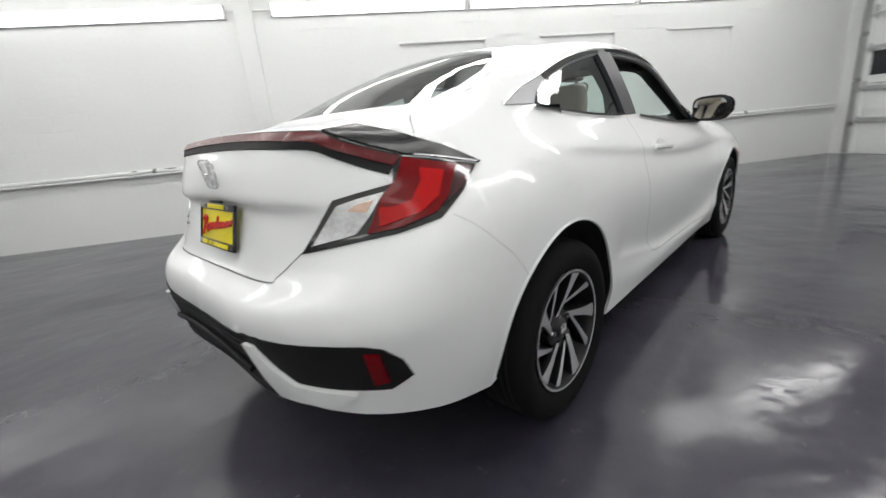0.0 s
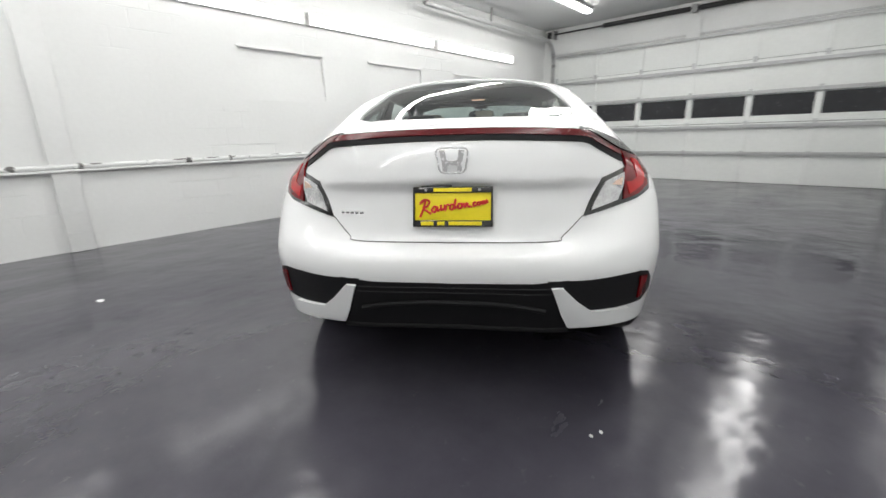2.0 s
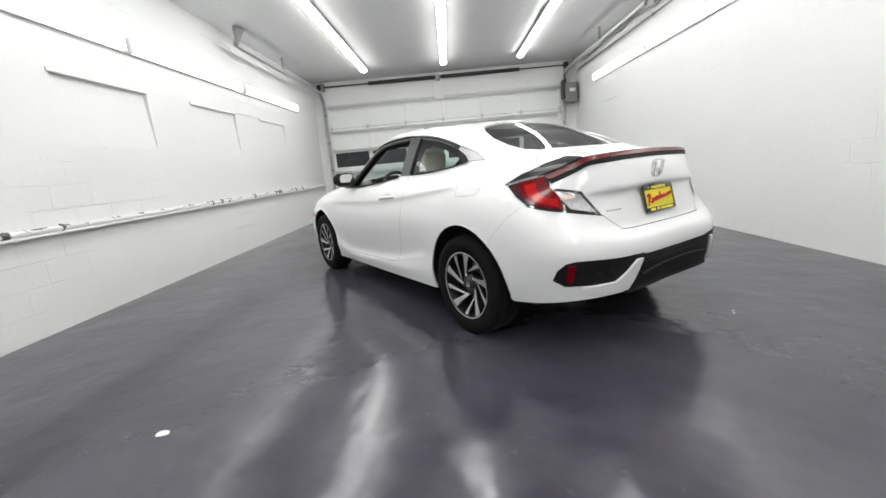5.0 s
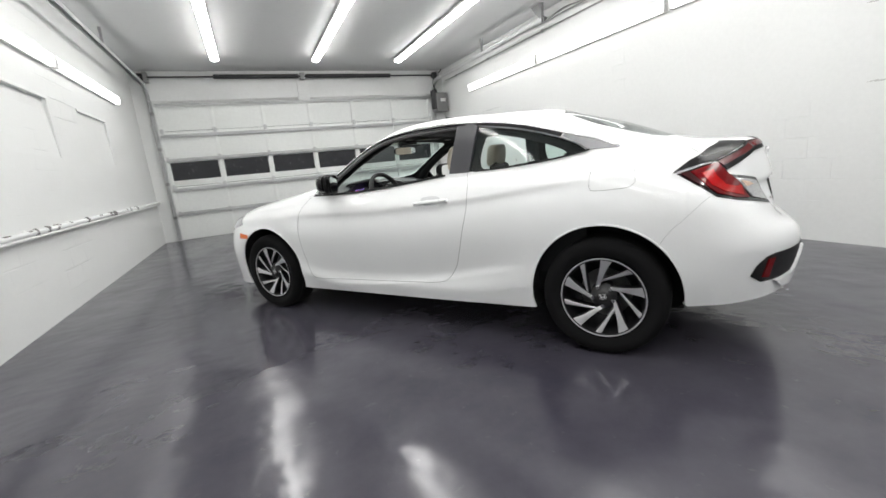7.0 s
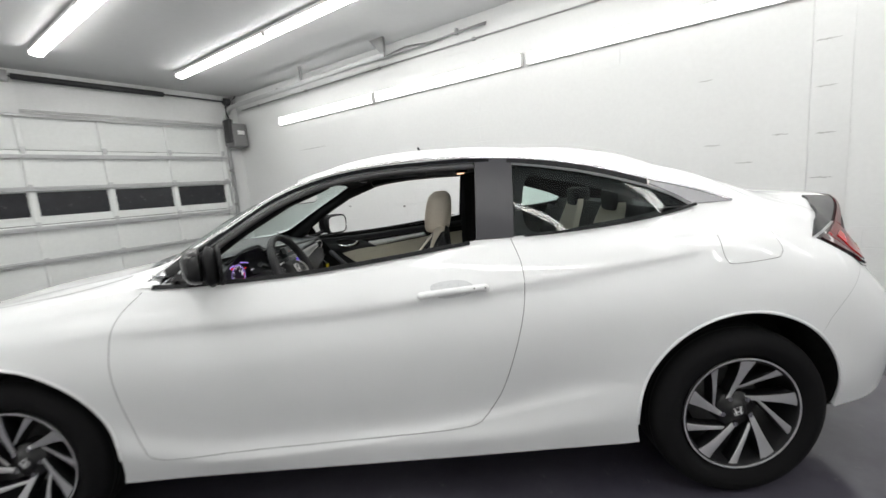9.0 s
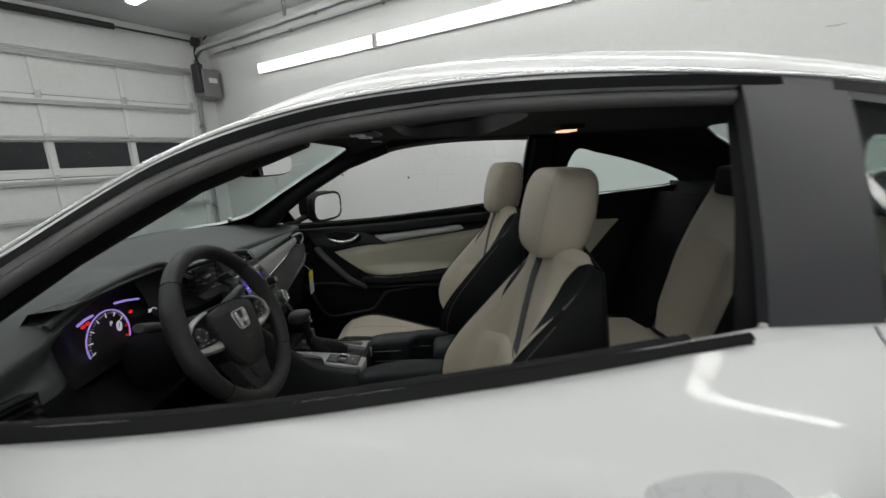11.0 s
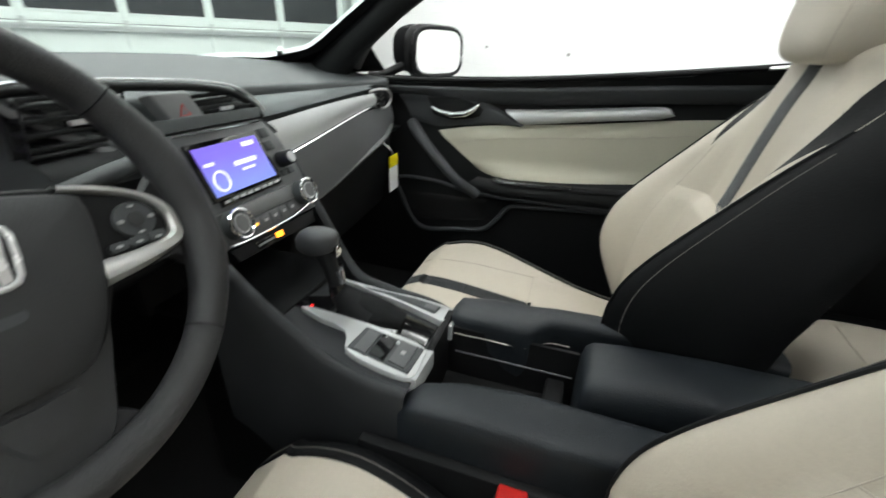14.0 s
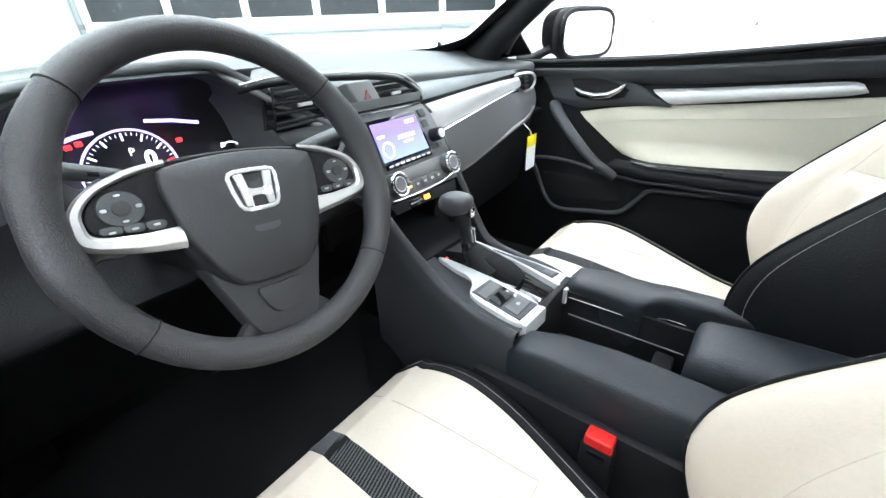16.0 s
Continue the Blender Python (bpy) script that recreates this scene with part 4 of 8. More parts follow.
for name, mat_, lab in (("body", M_PAINT, "white painted body shell"), ("door_left", M_PAINT, ""), ("door_right", M_PAINT, ""), ("hood", M_PAINT, ""), ("trunk_lid", M_PAINT, ""), ("rear_bumper", M_PAINT, "")):
    fs = BODY_F[FACE_PART == name]
    used = np.unique(fs)
    back = np.zeros(len(BODY_V), int)
    back[used] = np.arange(len(used))
    plain = {"door_left": "door", "door_right": "door"}.get(name, name)
    ob = link(plain, BODY_V[used], back[fs], mat_, car, lab, sharp=60)
    bm = bmesh.new()
    bm.from_mesh(ob.data)
    bmesh.ops.remove_doubles(bm, verts=bm.verts, dist=0.0004)
    bm.normal_update()
    if sum(f.normal.dot(f.calc_center_median() - Vector((0, 1.1, 0.6))) for f in bm.faces) < 0:
        bmesh.ops.reverse_faces(bm, faces=bm.faces)
    # A short turned-in edge gives the sheet its thickness at every border.
    edge = [e for e in bm.edges if e.is_boundary]
    bm.normal_update()
    shift = {v: v.normal.copy() for e in edge for v in e.verts}
    made = bmesh.ops.extrude_edge_only(bm, edges=edge)["geom"]
    lookup = {}
    for u, nrm in shift.items():
        lookup.setdefault(tuple(round(c, 5) for c in u.co), nrm)
    for v in [g for g in made if isinstance(g, bmesh.types.BMVert)]:
        nrm = lookup.get(tuple(round(c, 5) for c in v.co))
        if nrm is not None:
            v.co -= nrm * 0.012
    bm.to_mesh(ob.data)
    bm.free()
    ob.data.polygons.foreach_set("use_smooth", [True] * len(ob.data.polygons))
    ob.data.set_sharp_from_angle(angle=radians(50))

# Floor pan and inner fenders
bm = box_bm(-.80, .80, .42, 2.25, .20, .25, 0.02)
box_bm(-.58, .58, -.62, .42, .27, .32, 0.02, bm=bm)
box_bm(-.60, .60, 2.25, 3.40, .19, .24, 0.02, bm=bm)
part("underbody", bm, M_UNDER, car, "black underbody")
for s in (1, -1):
    for cy, r in ((0.0, .395), (BASE - .005, .385)):
        n, v = 30, []
        for x in (s * .885, s * .60):
            rr = r if abs(x) > .7 else r
            for k in range(n + 1):
                t = -0.35 + (math.pi + 0.7) * k / n
                v.append((x, cy + rr * math.cos(t), .335 + rr * math.sin(t)))
        f = grid_faces(2, n + 1)
        f.append(tuple(range(2 * n + 1, n, -1)))
        # the outer edge follows the sheet
        for k in range(n + 1):
            q, _ = on_shell("side", s, v[k][1], v[k][2], -0.012)
            v[k] = tuple(q)
        link("wheel_well", v, f, M_WELL, car, "black wheel-arch liner")
        arc = [(cy + (r - .012) * math.cos(t), .335 + (r - .012) * math.sin(t)) for t in np.linspace(-0.06, math.pi + 0.06, 40)]
        tube("arch_lip", [on_shell("side", s, a, b, -0.002)[0] for a, b in arc], 0.006, M_PAINT, car, 8)

# Glass
for s in (1, -1):
    patch("quarter_window", QUARTER_GLASS, "side", s, M_GLASS_CLEAR, car, -0.012, 0.003, 0.06, "green-tinted fixed quarter glass").visible_shadow = False
    # black inner trim round a smaller clear opening
    def even(poly, n=60):
        p = np.array(poly + poly[:1])
        d = np.concatenate([[0], np.cumsum(np.hypot(*np.diff(p, axis=0).T))])
        return np.stack([np.interp(np.linspace(0, d[-1], n + 1)[:-1], d, p[:, k]) for k in (0, 1)], 1)

    mid_q = np.array([.43, 1.155])
    outer, hole = even([tuple(p) for p in QUARTER_GLASS], 240), even(rounded(QUARTER_CLEAR, 8), 60)
    v = []
    for q in hole:
        t = q - mid_q
        rel = (outer - mid_q) @ t / np.hypot(*(outer - mid_q).T) / np.hypot(*t)
        o = outer[int(np.argmax(rel))]
        for f in (1.12, .5, 0.0):
            p = q + (o - q) * f
            v.append(on_shell("side", s, p[0], p[1], -.024 - .018 * (1 - f))[0])
    link("quarter_trim", v, [(3 * i + k, 3 * i + k + 1, (3 * i + k + 4) % 180, (3 * i + k + 3) % 180) for i in range(60) for k in (0, 1)], M_HEADLINER, car, "black inner trim round the quarter glass")
    patch("b_pillar", PILLAR_B, "side", s, M_PILLAR, car, 0.003, 0.02, 0.04, "satin dark grey door pillar")
    # chrome line above the windows, dark frames round them
    bar("window_moulding", [(2.20, .962), (2.06, 1.062), (1.90, 1.152), (1.71, 1.252), (1.50, 1.313), (1.30, 1.338), (1.10, 1.345), (.85, 1.332), (.66, 1.312), (.50, 1.282), (.36, 1.244), (.23, 1.202), (.06, 1.150), (-.07, 1.098)], "side", s, M_CHROME, car, 0.006, 0.001, 8)
    strip("window_seal", [(2.14, .955), (2.02, 1.048), (1.88, 1.138), (1.70, 1.236), (1.50, 1.297), (1.30, 1.322), (1.10, 1.328), (.85, 1.325)], "side", s, M_SEALBLACK, car, 0.016, 0.003, 8)
    bar("door_seal", [(2.05, .983), (1.97, 1.058), (1.86, 1.132), (1.69, 1.222), (1.50, 1.283), (1.30, 1.308), (1.10, 1.314), (.91, 1.312)], "side", s, M_SEAL, car, 0.011, -0.014, 8, "grey rubber door seal")
    strip("window_seal", [(.78, 1.318), (.66, 1.300), (.50, 1.268), (.36, 1.230), (.24, 1.190)], "side", s, M_BLACKTRIM, car, 0.020, 0.003, 8)
    strip("belt_moulding", [(2.16, .938), (1.93, .940), (1.60, .953), (1.25, .984), (.99, 1.014), (.955, 1.017)], "side", s, M_BLACKTRIM, car, 0.014, 0.009, 8)
    strip("belt_moulding", [(.75, 1.029), (.60, 1.033), (.40, 1.046), (.22, 1.066), (.08, 1.092)], "side", s, M_BLACKTRIM, car, 0.010, 0.009, 8)
    patch("c_pillar_trim", [(.235, 1.184), (.145, 1.136), (.090, 1.096), (-.068, 1.096), (.05, 1.140), (.14, 1.170), (.225, 1.194)], "side", s, M_QTRIM, car, 0.004, 0.006, 0.015, "brushed silver quarter-window trim")
    bar("belt_seal", [(2.06, .953), (1.93, .949), (1.60, .962), (1.25, .993), (1.02, 1.018)], "side", s, M_BLACKTRIM, car, 0.007, -0.010, 8, "black rubber belt seal")
    patch("sail_panel", [(2.12, .952), (2.05, 1.02), (2.00, 1.05), (1.98, .965)], "side", s, M_BLACKTRIM, car, 0.004, 0.006, 0.03)
patch("windshield", WINDSHIELD, "top", 1, M_GLASS_CLEAR, car, -0.010, 0.003, 0.09, "green-tinted windshield").visible_shadow = False
patch("rear_window", REAR_GLASS, "top", 1, M_GLASS_DARK, car, -0.008, 0.003, 0.09, "tinted rear window").visible_shadow = False


# black cowl under the windshield, black printed border inside it
low_edge = [(x, y + .012) for x, y in [(.635, 2.13), (.565, 2.245), (.42, 2.345), (.22, 2.40), (0, 2.415), (-.22, 2.40), (-.42, 2.345), (-.565, 2.245), (-.635, 2.13)]]
strip("cowl", [(x, y + .022) for x, y in low_edge], "top", 1, M_BLACKTRIM, car, .055, .004, 8, "black cowl panel")
strip("glass_border", [(x, y) for x, y in WINDSHIELD] + [WINDSHIELD[0]], "top", 1, M_BLACKTRIM, car, .020, -.018, 4, "black printed windshield border")
# ---- the car: lamps, trim, wheels ----
def emblem_bm(sc):
    """Two flared uprights joined by a sagging bar, as one raised shape."""
    bm = bmesh.new()
    pieces = [[(-.041, .034), (-.023, .036), (-.0185, .004), (-.0165, -.016), (-.0175, -.036), (-.031, -.034), (-.034, .0)], [(-.0185, .004), (-.010, .0005), (.010, .0005), (.0185, .004), (.0165, -.016), (.010, -.0135), (-.010, -.0135), (-.0165, -.016)]]
    pieces.append([(-x, z) for x, z in pieces[0]][::-1])
    for pts in pieces:
        v = [bm.verts.new((x * sc, 0, z * sc)) for x, z in pts]
        f = bm.faces.new(v)
        r = bmesh.ops.extrude_face_region(bm, geom=[f])
        bmesh.ops.translate(bm, verts=[g for g in r["geom"] if isinstance(g, bmesh.types.BMVert)], vec=(0, -.007 * sc, 0))
    return bm


def emblem_ring(sc):
    pts = [(-.052, .030), (-.047, .038), (-.036, .0415), (0, .0425), (.036, .0415), (.047, .038), (.052, .030), (.049, .0), (.043, -.028), (.037, -.037), (.026, -.0405), (0, -.0415), (-.026, -.0405), (-.037, -.037), (-.043, -.028), (-.049, .0)]
    return [(x * sc, 0, z * sc) for x, z in pts]


def build_wheel():
    w = new("wheel")
    w.parent = car
    R, rr = WHEEL_R, 0.216
    prof = [(rr - .004, -.075), (rr + .002, .082), (rr + .016, .092), (rr + .045, .102), (R - .045, .104), (R - .014, .092), (R - .003, .07), (R, .055), (R, -.09), (R - .02, -.108), (rr + .03, -.11), (rr - .004, -.09)]
    v, f = lathe(prof, 72)
    link("tyre", v, f, M_RUBBER, w, "black road tyre")
    for a in (-.055, -.02, .02, .045):
        v, f = lathe([(R + .0006, a - .004), (R + .0012, a), (R + .0006, a + .004)], 60)
        link("tread_groove", v, f, M_WELL, w)
    v, f = lathe([(rr + .003, .088), (rr - .002, .094), (rr - .010, .090), (rr - .016, .070), (rr - .022, .02), (rr - .022, -.08)], 72)
    rim = link("rim", v, f, M_WHEELBLACK, w, "dark alloy rim", sharp=30)
    v, f = lathe([(rr - .0165, .068), (rr - .024, .02), (rr - .05, -.03), (.06, -.045), (.0, -.045)], 48)
    link("barrel", v, f, M_WHEELBLACK, w, "black wheel pocket")
    v, f = lathe([(.0, .070), (.028, .070), (.033, .066), (.045, .055), (.066, .052), (.072, .046), (.075, .0)], 40)
    link("hub", v, f, M_WHEELBLACK, w, "black wheel centre")
    face = Matrix.Translation((.069, 0, 0)) @ pose(0, 0, 0, 0, 0, 90)
    bm = emblem_bm(.36)
    bm.transform(face)
    part("centre_emblem", bm, M_EMBLEM, w, smooth=False)
    tube("emblem_ring", [face @ Vector(p) for p in emblem_ring(.36)], .0016, M_EMBLEM, w, 6, True)
    v, f = lathe([(rr - .008, .0895), (rr - .003, .0945), (rr + .002, .0935)], 72)
    link("rim_lip", v, f, M_MACHINED, w, "machined bright rim lip")
    for k in range(5):
        t = 2 * math.pi * (k + .5) / 5
        part("lug_nut", cyl_bm(.010, (.045, .055 * math.cos(t), .055 * math.sin(t)), (.066, .055 * math.cos(t), .055 * math.sin(t)), 6), M_CHROME, w)
    # Five wide blades that leave the hub aslant, each with a narrow branch to the rim, bright faces on black sides.
    for k in range(10):
        big = k % 2 == 0
        tip = 2 * math.pi * (k // 2) / 5
        hub_end = np.array([math.cos(tip + .72), math.sin(tip + .72)]) * .055
        far_end = np.array([math.cos(tip), math.sin(tip)]) * (rr - .004)
        if big:
            p0, p1 = hub_end, far_end
        else:
            p0 = hub_end + (far_end - hub_end) * .20
            p1 = np.array([math.cos(tip - .655), math.sin(tip - .655)]) * (rr - .004)
        d = (p1 - p0) / np.hypot(*(p1 - p0))
        side_w = np.array([-d[1], d[0]])
        face, side = [], []
        n = 9
        for i in range(n):
            u = i / (n - 1)
            half = (.0085 + .010 * u + .012 * u ** 4) if big else (.0052 + .005 * u + .006 * u ** 4)
            x = .058 + .022 * math.sin(min(1, u * 1.15) * math.pi / 2) + .010 * u ** 3 - (0 if big else .004)
            c = p0 + (p1 - p0) * u
            for q, dx in ((-1, -.0035), (-.35, .0), (1, -.001)):
                e = c + side_w * half * q
                e = e * min(1, (rr - .001) / np.hypot(*e))
                face.append((x + dx, e[0], e[1]))
            for q, dx in ((-1, -.004), (-1.1, -.05), (1.1, -.05), (1, -.0015)):
                e = c + side_w * half * q
                e = e * min(1, (rr - .002) / np.hypot(*e))
                side.append((x + dx, e[0], e[1]))
        sp = link("spoke", face, grid_faces(n, 3), M_MACHINED, w, "machined silver spoke face")
        link("spoke_flank", side, grid_faces(n, 4), M_WHEELBLACK, sp)
    # Brake disc behind
    v, f = lathe([(.135, -.02), (.135, -.03), (.05, -.03)], 40)
    link("brake_disc", v, f, M_STEEL, w)
    return w


wheel = build_wheel()
wheel.matrix_basis = pose(.785, 0, WHEEL_R - .001)
for x, y, turn in ((.78, BASE, 0), (-.785, 0, 180), (-.78, BASE, 180)):
    copy_thing(wheel, pose(x, y, WHEEL_R - .001, 0, 0, turn) @ pose(0, 0, 0, 12 * (x < 0) + 22 * (y > 1)))

# Tail lamps, seen square-on to the rear corners (a = along the corner, b = height).
CORNER = 40


def lamp_set(s):
    lamp = new("tail_lamp")
    lamp.parent = car
    tagged(lamp, "red and clear wrap-around tail lamp with black bezel")
    # black bezel, red sweep, bright inner bar, clear reverse lens, grey upper blade
    patch("bezel", CORNER_BEZEL, CORNER, s, M_GLOSSBLACK, lamp, .004, .012, .013)
    patch("red_lens", CORNER_RED, CORNER, s, M_REDLENS, lamp, .010, .012, .013)
    patch("light_bar", CORNER_BAR, CORNER, s, M_REDGLOW, lamp, .013, .008, .013, "bright red light guide")
    patch("reverse_lens", CORNER_CLEAR, CORNER, s, M_CLEARLENS, lamp, .010, .012, .02, "clear reversing lens")
    patch("turn_bulb", CORNER_TURN, CORNER, s, M_TURN, lamp, .013, .010, .02, "pale amber turn bulb")
    patch("side_lens", CORNER_SIDE, CORNER, s, M_DARKRED, lamp, .010, .010, .02)


def corner_ab(x, y, z):
    t = radians(CORNER)
    return (x * math.cos(t) + y * math.sin(t), z)


def pc(*pts):
    return [corner_ab(*p) for p in pts]


CORNER_BEZEL = pc((.762, -.322, .940), (.782, -.40, .885), (.778, -.49, .826), (.70, -.565, .800), (.62, -.622, .785), (.486, -.735, .753), (.553, -.655, .889), (.60, -.605, .903), (.660, -.537, .918), (.650, -.525, .985), (.70, -.42, .966))
CORNER_RED = pc((.664, -.506, .976), (.71, -.425, .956), (.740, -.380, .944), (.762, -.44, .872), (.764, -.49, .840), (.70, -.557, .811), (.634, -.612, .800), (.650, -.572, .885), (.672, -.535, .930))
CORNER_BAR = pc((.700, -.480, .945), (.735, -.425, .932), (.748, -.46, .875), (.735, -.515, .842), (.660, -.592, .815), (.655, -.585, .862), (.675, -.555, .86), (.708, -.52, .872), (.712, -.49, .915))
CORNER_CLEAR = pc((.608, -.628, .800), (.512, -.712, .772), (.563, -.650, .874), (.60, -.607, .887), (.646, -.556, .898), (.632, -.590, .85))
CORNER_SIDE = pc((.757, -.334, .936), (.743, -.375, .943), (.764, -.435, .872), (.770, -.455, .858), (.772, -.40, .888))
CORNER_TURN = pc((.580, -.625, .860), (.598, -.607, .872), (.628, -.575, .880), (.620, -.595, .852))
M_TURN = material("turn_bulb_amber", (0.62, 0.44, 0.34), 0.25, coat=0.6, vary=0.2, fine=70)
for s in (1, -1):
    lamp_set(s)
# Light bar across the spoiler lip: red over a black frame, running down into the lamps.
BAR = [(.652, .986), (.60, 1.010), (.54, 1.040), (.490, 1.064), (.40, 1.072), (.20, 1.080), (0, 1.082)]
BAR = BAR + [(-x, z) for x, z in BAR[-2::-1]]


def band(top, bottom):
    up = [tuple(p) for p in spline([(x, z - top, 0) for x, z in BAR], 4)[:, :2]]
    low = [tuple(p) for p in spline([(x, z - bottom, 0) for x, z in BAR], 4)[:, :2]]
    return up + low[::-1]


patch("light_bar_frame", band(.003, .046), "rear", 1, M_BLACKTRIM, car, .005, .012, .012, "black frame round the light bar")
patch("light_bar", band(.008, .027), "rear", 1, M_BARRED, car, .009, .010, .012, "full-width dark red light bar")
for s in (1, -1):
    patch("upper_blade", pc((.768, -.312, .944), (.715, -.41, .968), (.662, -.50, .986), (.605, -.562, 1.014), (.505, -.635, 1.060), (.535, -.560, 1.070), (.60, -.46, 1.040), (.69, -.37, .996)), CORNER, s, M_BLADE, car, .010, .014, .012, "dark gloss lamp blade")
    strip("lamp_moulding", pc((.764, -.324, .942), (.704, -.42, .967), (.675, -.47, .976)), CORNER, s, M_SATIN, car, .003, .014, 8)

# Rear bumper: black side inserts with red reflectors, white fangs, black diffuser.
patch("diffuser", [(-.42, .552), (-.3, .540), (0, .536), (.3, .540), (.42, .552), (.43, .44), (.442, .362), (.43, .350), (-.43, .350), (-.442, .362), (-.43, .44)], "rear", 1, M_BLACKTRIM, car, .004, .01, .03, "textured black diffuser")
tube("diffuser_skirt", [on_shell("rear", 1, x, .350, .002)[0] + Vector((0, .006, -.008)) for x in np.linspace(-.43, .43, 25)], .013, M_BLACKTRIM, car, 8)
for z in (.518, .498):
    tube("diffuser_rib", [on_shell("rear", 1, x, z, .003)[0] for x in np.linspace(-.36, .36, 25)], .004, M_BLACKTRIM, car, 6)
tube("diffuser_lip", [on_shell("rear", 1, x, .462 - .03 * (abs(x) / .34) ** 3, .012)[0] for x in np.linspace(-.34, .34, 25)], .010, M_BLACKTRIM, car, 8)
INS = 32


def pi_(*pts):
    t = radians(INS)
    return [(x * math.cos(t) + y * math.sin(t), z) for x, y, z in pts]


for s in (1, -1):
    ins = patch("bumper_insert", pi_((.34, -.88, .550), (.50, -.84, .546), (.62, -.78, .548), (.70, -.725, .548), (.735, -.69, .538), (.758, -.65, .50), (.758, -.615, .448), (.736, -.688, .412), (.62, -.765, .412), (.514, -.826, .420), (.45, -.845, .46), (.40, -.866, .51)), INS, s, M_BLACKTRIM, car, .003, .012, .022, "black textured bumper insert")
    patch("reflector", pi_((.700, -.727, .528), (.728, -.698, .526), (.737, -.690, .440), (.707, -.716, .432)), INS, s, M_REDLENS, ins, .009, .01, .02, "red reflector")
    # the fang sweeps in from the corner and rises to a blunt tip
    patch("bumper_fang", pi_((.355, -.874, .526), (.395, -.868, .526), (.45, -.848, .468), (.512, -.828, .420), (.60, -.775, .410), (.66, -.735, .405), (.60, -.765, .364), (.50, -.81, .362), (.438, -.855, .362), (.40, -.86, .42)), INS, s, M_PAINT, car, .016, .03, .02, "white bumper fang")

# Number plate with its frame, the emblem, the model lettering shape.
plate = new("number_plate")
plate.parent = car
tagged(plate, "yellow dealer plate in a black frame")
PZ0, PZ1, PY = .725, .873, -.758


def plate_m():
    return Matrix.Translation((0, PY - .012, (PZ0 + PZ1) / 2)) @ pose(0, 0, 0, -13)


def on_plate(bm):
    bm.transform(plate_m() @ Matrix.Diagonal((.955, 1, .90, 1)))
    return bm


bm = box_bm(-.157, .157, -.004, .008, -.083, -.0555, .003)
box_bm(-.157, .157, -.004, .008, .0575, .083, .003, bm=bm)
box_bm(-.157, -.149, -.004, .008, -.083, .083, .003, bm=bm)
box_bm(.149, .157, -.004, .008, -.083, .083, .003, bm=bm)
part("plate_frame", on_plate(bm), M_GLOSSBLACK, plate, "black plate frame")
part("plate_face", on_plate(box_bm(-.150, .150, .002, .006, -.060, .060, .002)), M_YELLOW, plate, "bright yellow plate")


def lettering(text, size, mat, name, m, parent, shear=0.0, space=1.0, bold=0.0):
    cu = bpy.data.curves.new(name, "FONT")
    cu.body, cu.size, cu.shear, cu.space_character = text, size, shear, space
    cu.align_x, cu.align_y, cu.extrude, cu.offset = "CENTER", "CENTER", .0006, bold
    cu.resolution_u = 3
    ob = new(name, cu)
    me = bpy.data.meshes.new_from_object(ob.evaluated_get(bpy.context.evaluated_depsgraph_get()))
    bpy.data.objects.remove(ob)
    bpy.data.curves.remove(cu)
    me.transform(m)
    me.materials.clear()
    me.materials.append(mat)
    o = new(name, me)
    o.parent = parent
    return o


up = plate_m() @ pose(0, 0, 0, 90)
# A dealer's script and lines: shown as plain shapes in their colours.
SCRIPT = (
    ((-.128, -.034), (-.116, .000), (-.108, .034), (-.130, .022), (-.112, .038), (-.092, .030), (-.100, .010), (-.116, .002), (-.100, -.010), (-.084, -.024)),
    ((-.062, .004), (-.074, .006), (-.082, -.010), (-.070, -.016), (-.060, .004), (-.058, -.012), (-.046, -.004)),
    ((-.046, .012), (-.044, -.010), (-.032, -.002)),
    ((-.032, .012), (-.028, -.012), (-.024, .008), (-.012, .010)),
    ((.006, .008), (-.006, .010), (-.010, -.006), (.002, -.008), (.012, .032), (.008, -.006), (.018, .0)),
    ((.034, .010), (.024, .010), (.022, -.006), (.034, -.006), (.038, .008), (.034, .010)),
    ((.044, .012), (.048, -.006), (.056, .012), (.062, -.004), (.070, .0)),
    ((.072, -.006), (.075, -.004)),
    ((.092, .014), (.082, .010), (.082, -.002), (.094, .0)),
    ((.104, .014), (.097, .008), (.102, .0), (.110, .008), (.104, .014)),
    ((.114, .016), (.117, .002), (.122, .016), (.127, .004), (.132, .018), (.138, .006)),
)
for stroke in SCRIPT:
    pts = [plate_m() @ Vector((.955 * x, .000, .90 * (z + .07 * x))) for x, z, _ in spline([(a, b, 0) for a, b in stroke], 5)]
    tube("script_stroke", pts, .0042, M_REDINK, plate, 6)
for a, b, z in ((-.125, -.075, -.069), (-.06, -.03, -.069), (-.015, .115, -.069), (-.075, .075, .070)):
    part("lettering_bar", on_plate(box_bm(a, b, -.007, -.003, z - .008, z + .008, .001)), M_YELLOW, plate)
for x in (-.105, .105):
    part("screw", on_plate(cyl_bm(.006, (x, -.006, .070), (x, .0, .070), 10)), M_STEEL, plate)
back_y = on_shell("rear", 1, -.06, .872)[0].y
part("trunk_release", box_bm(-.125, -.005, back_y - .006, back_y + .012, .866, .878, .004), M_GLOSSBLACK, car)
emblem = new("emblem")
emblem.parent = car
tagged(emblem, "chrome maker emblem")
EM = Matrix.Translation((0, -.757, .967)) @ pose(0, 0, 0, 7)


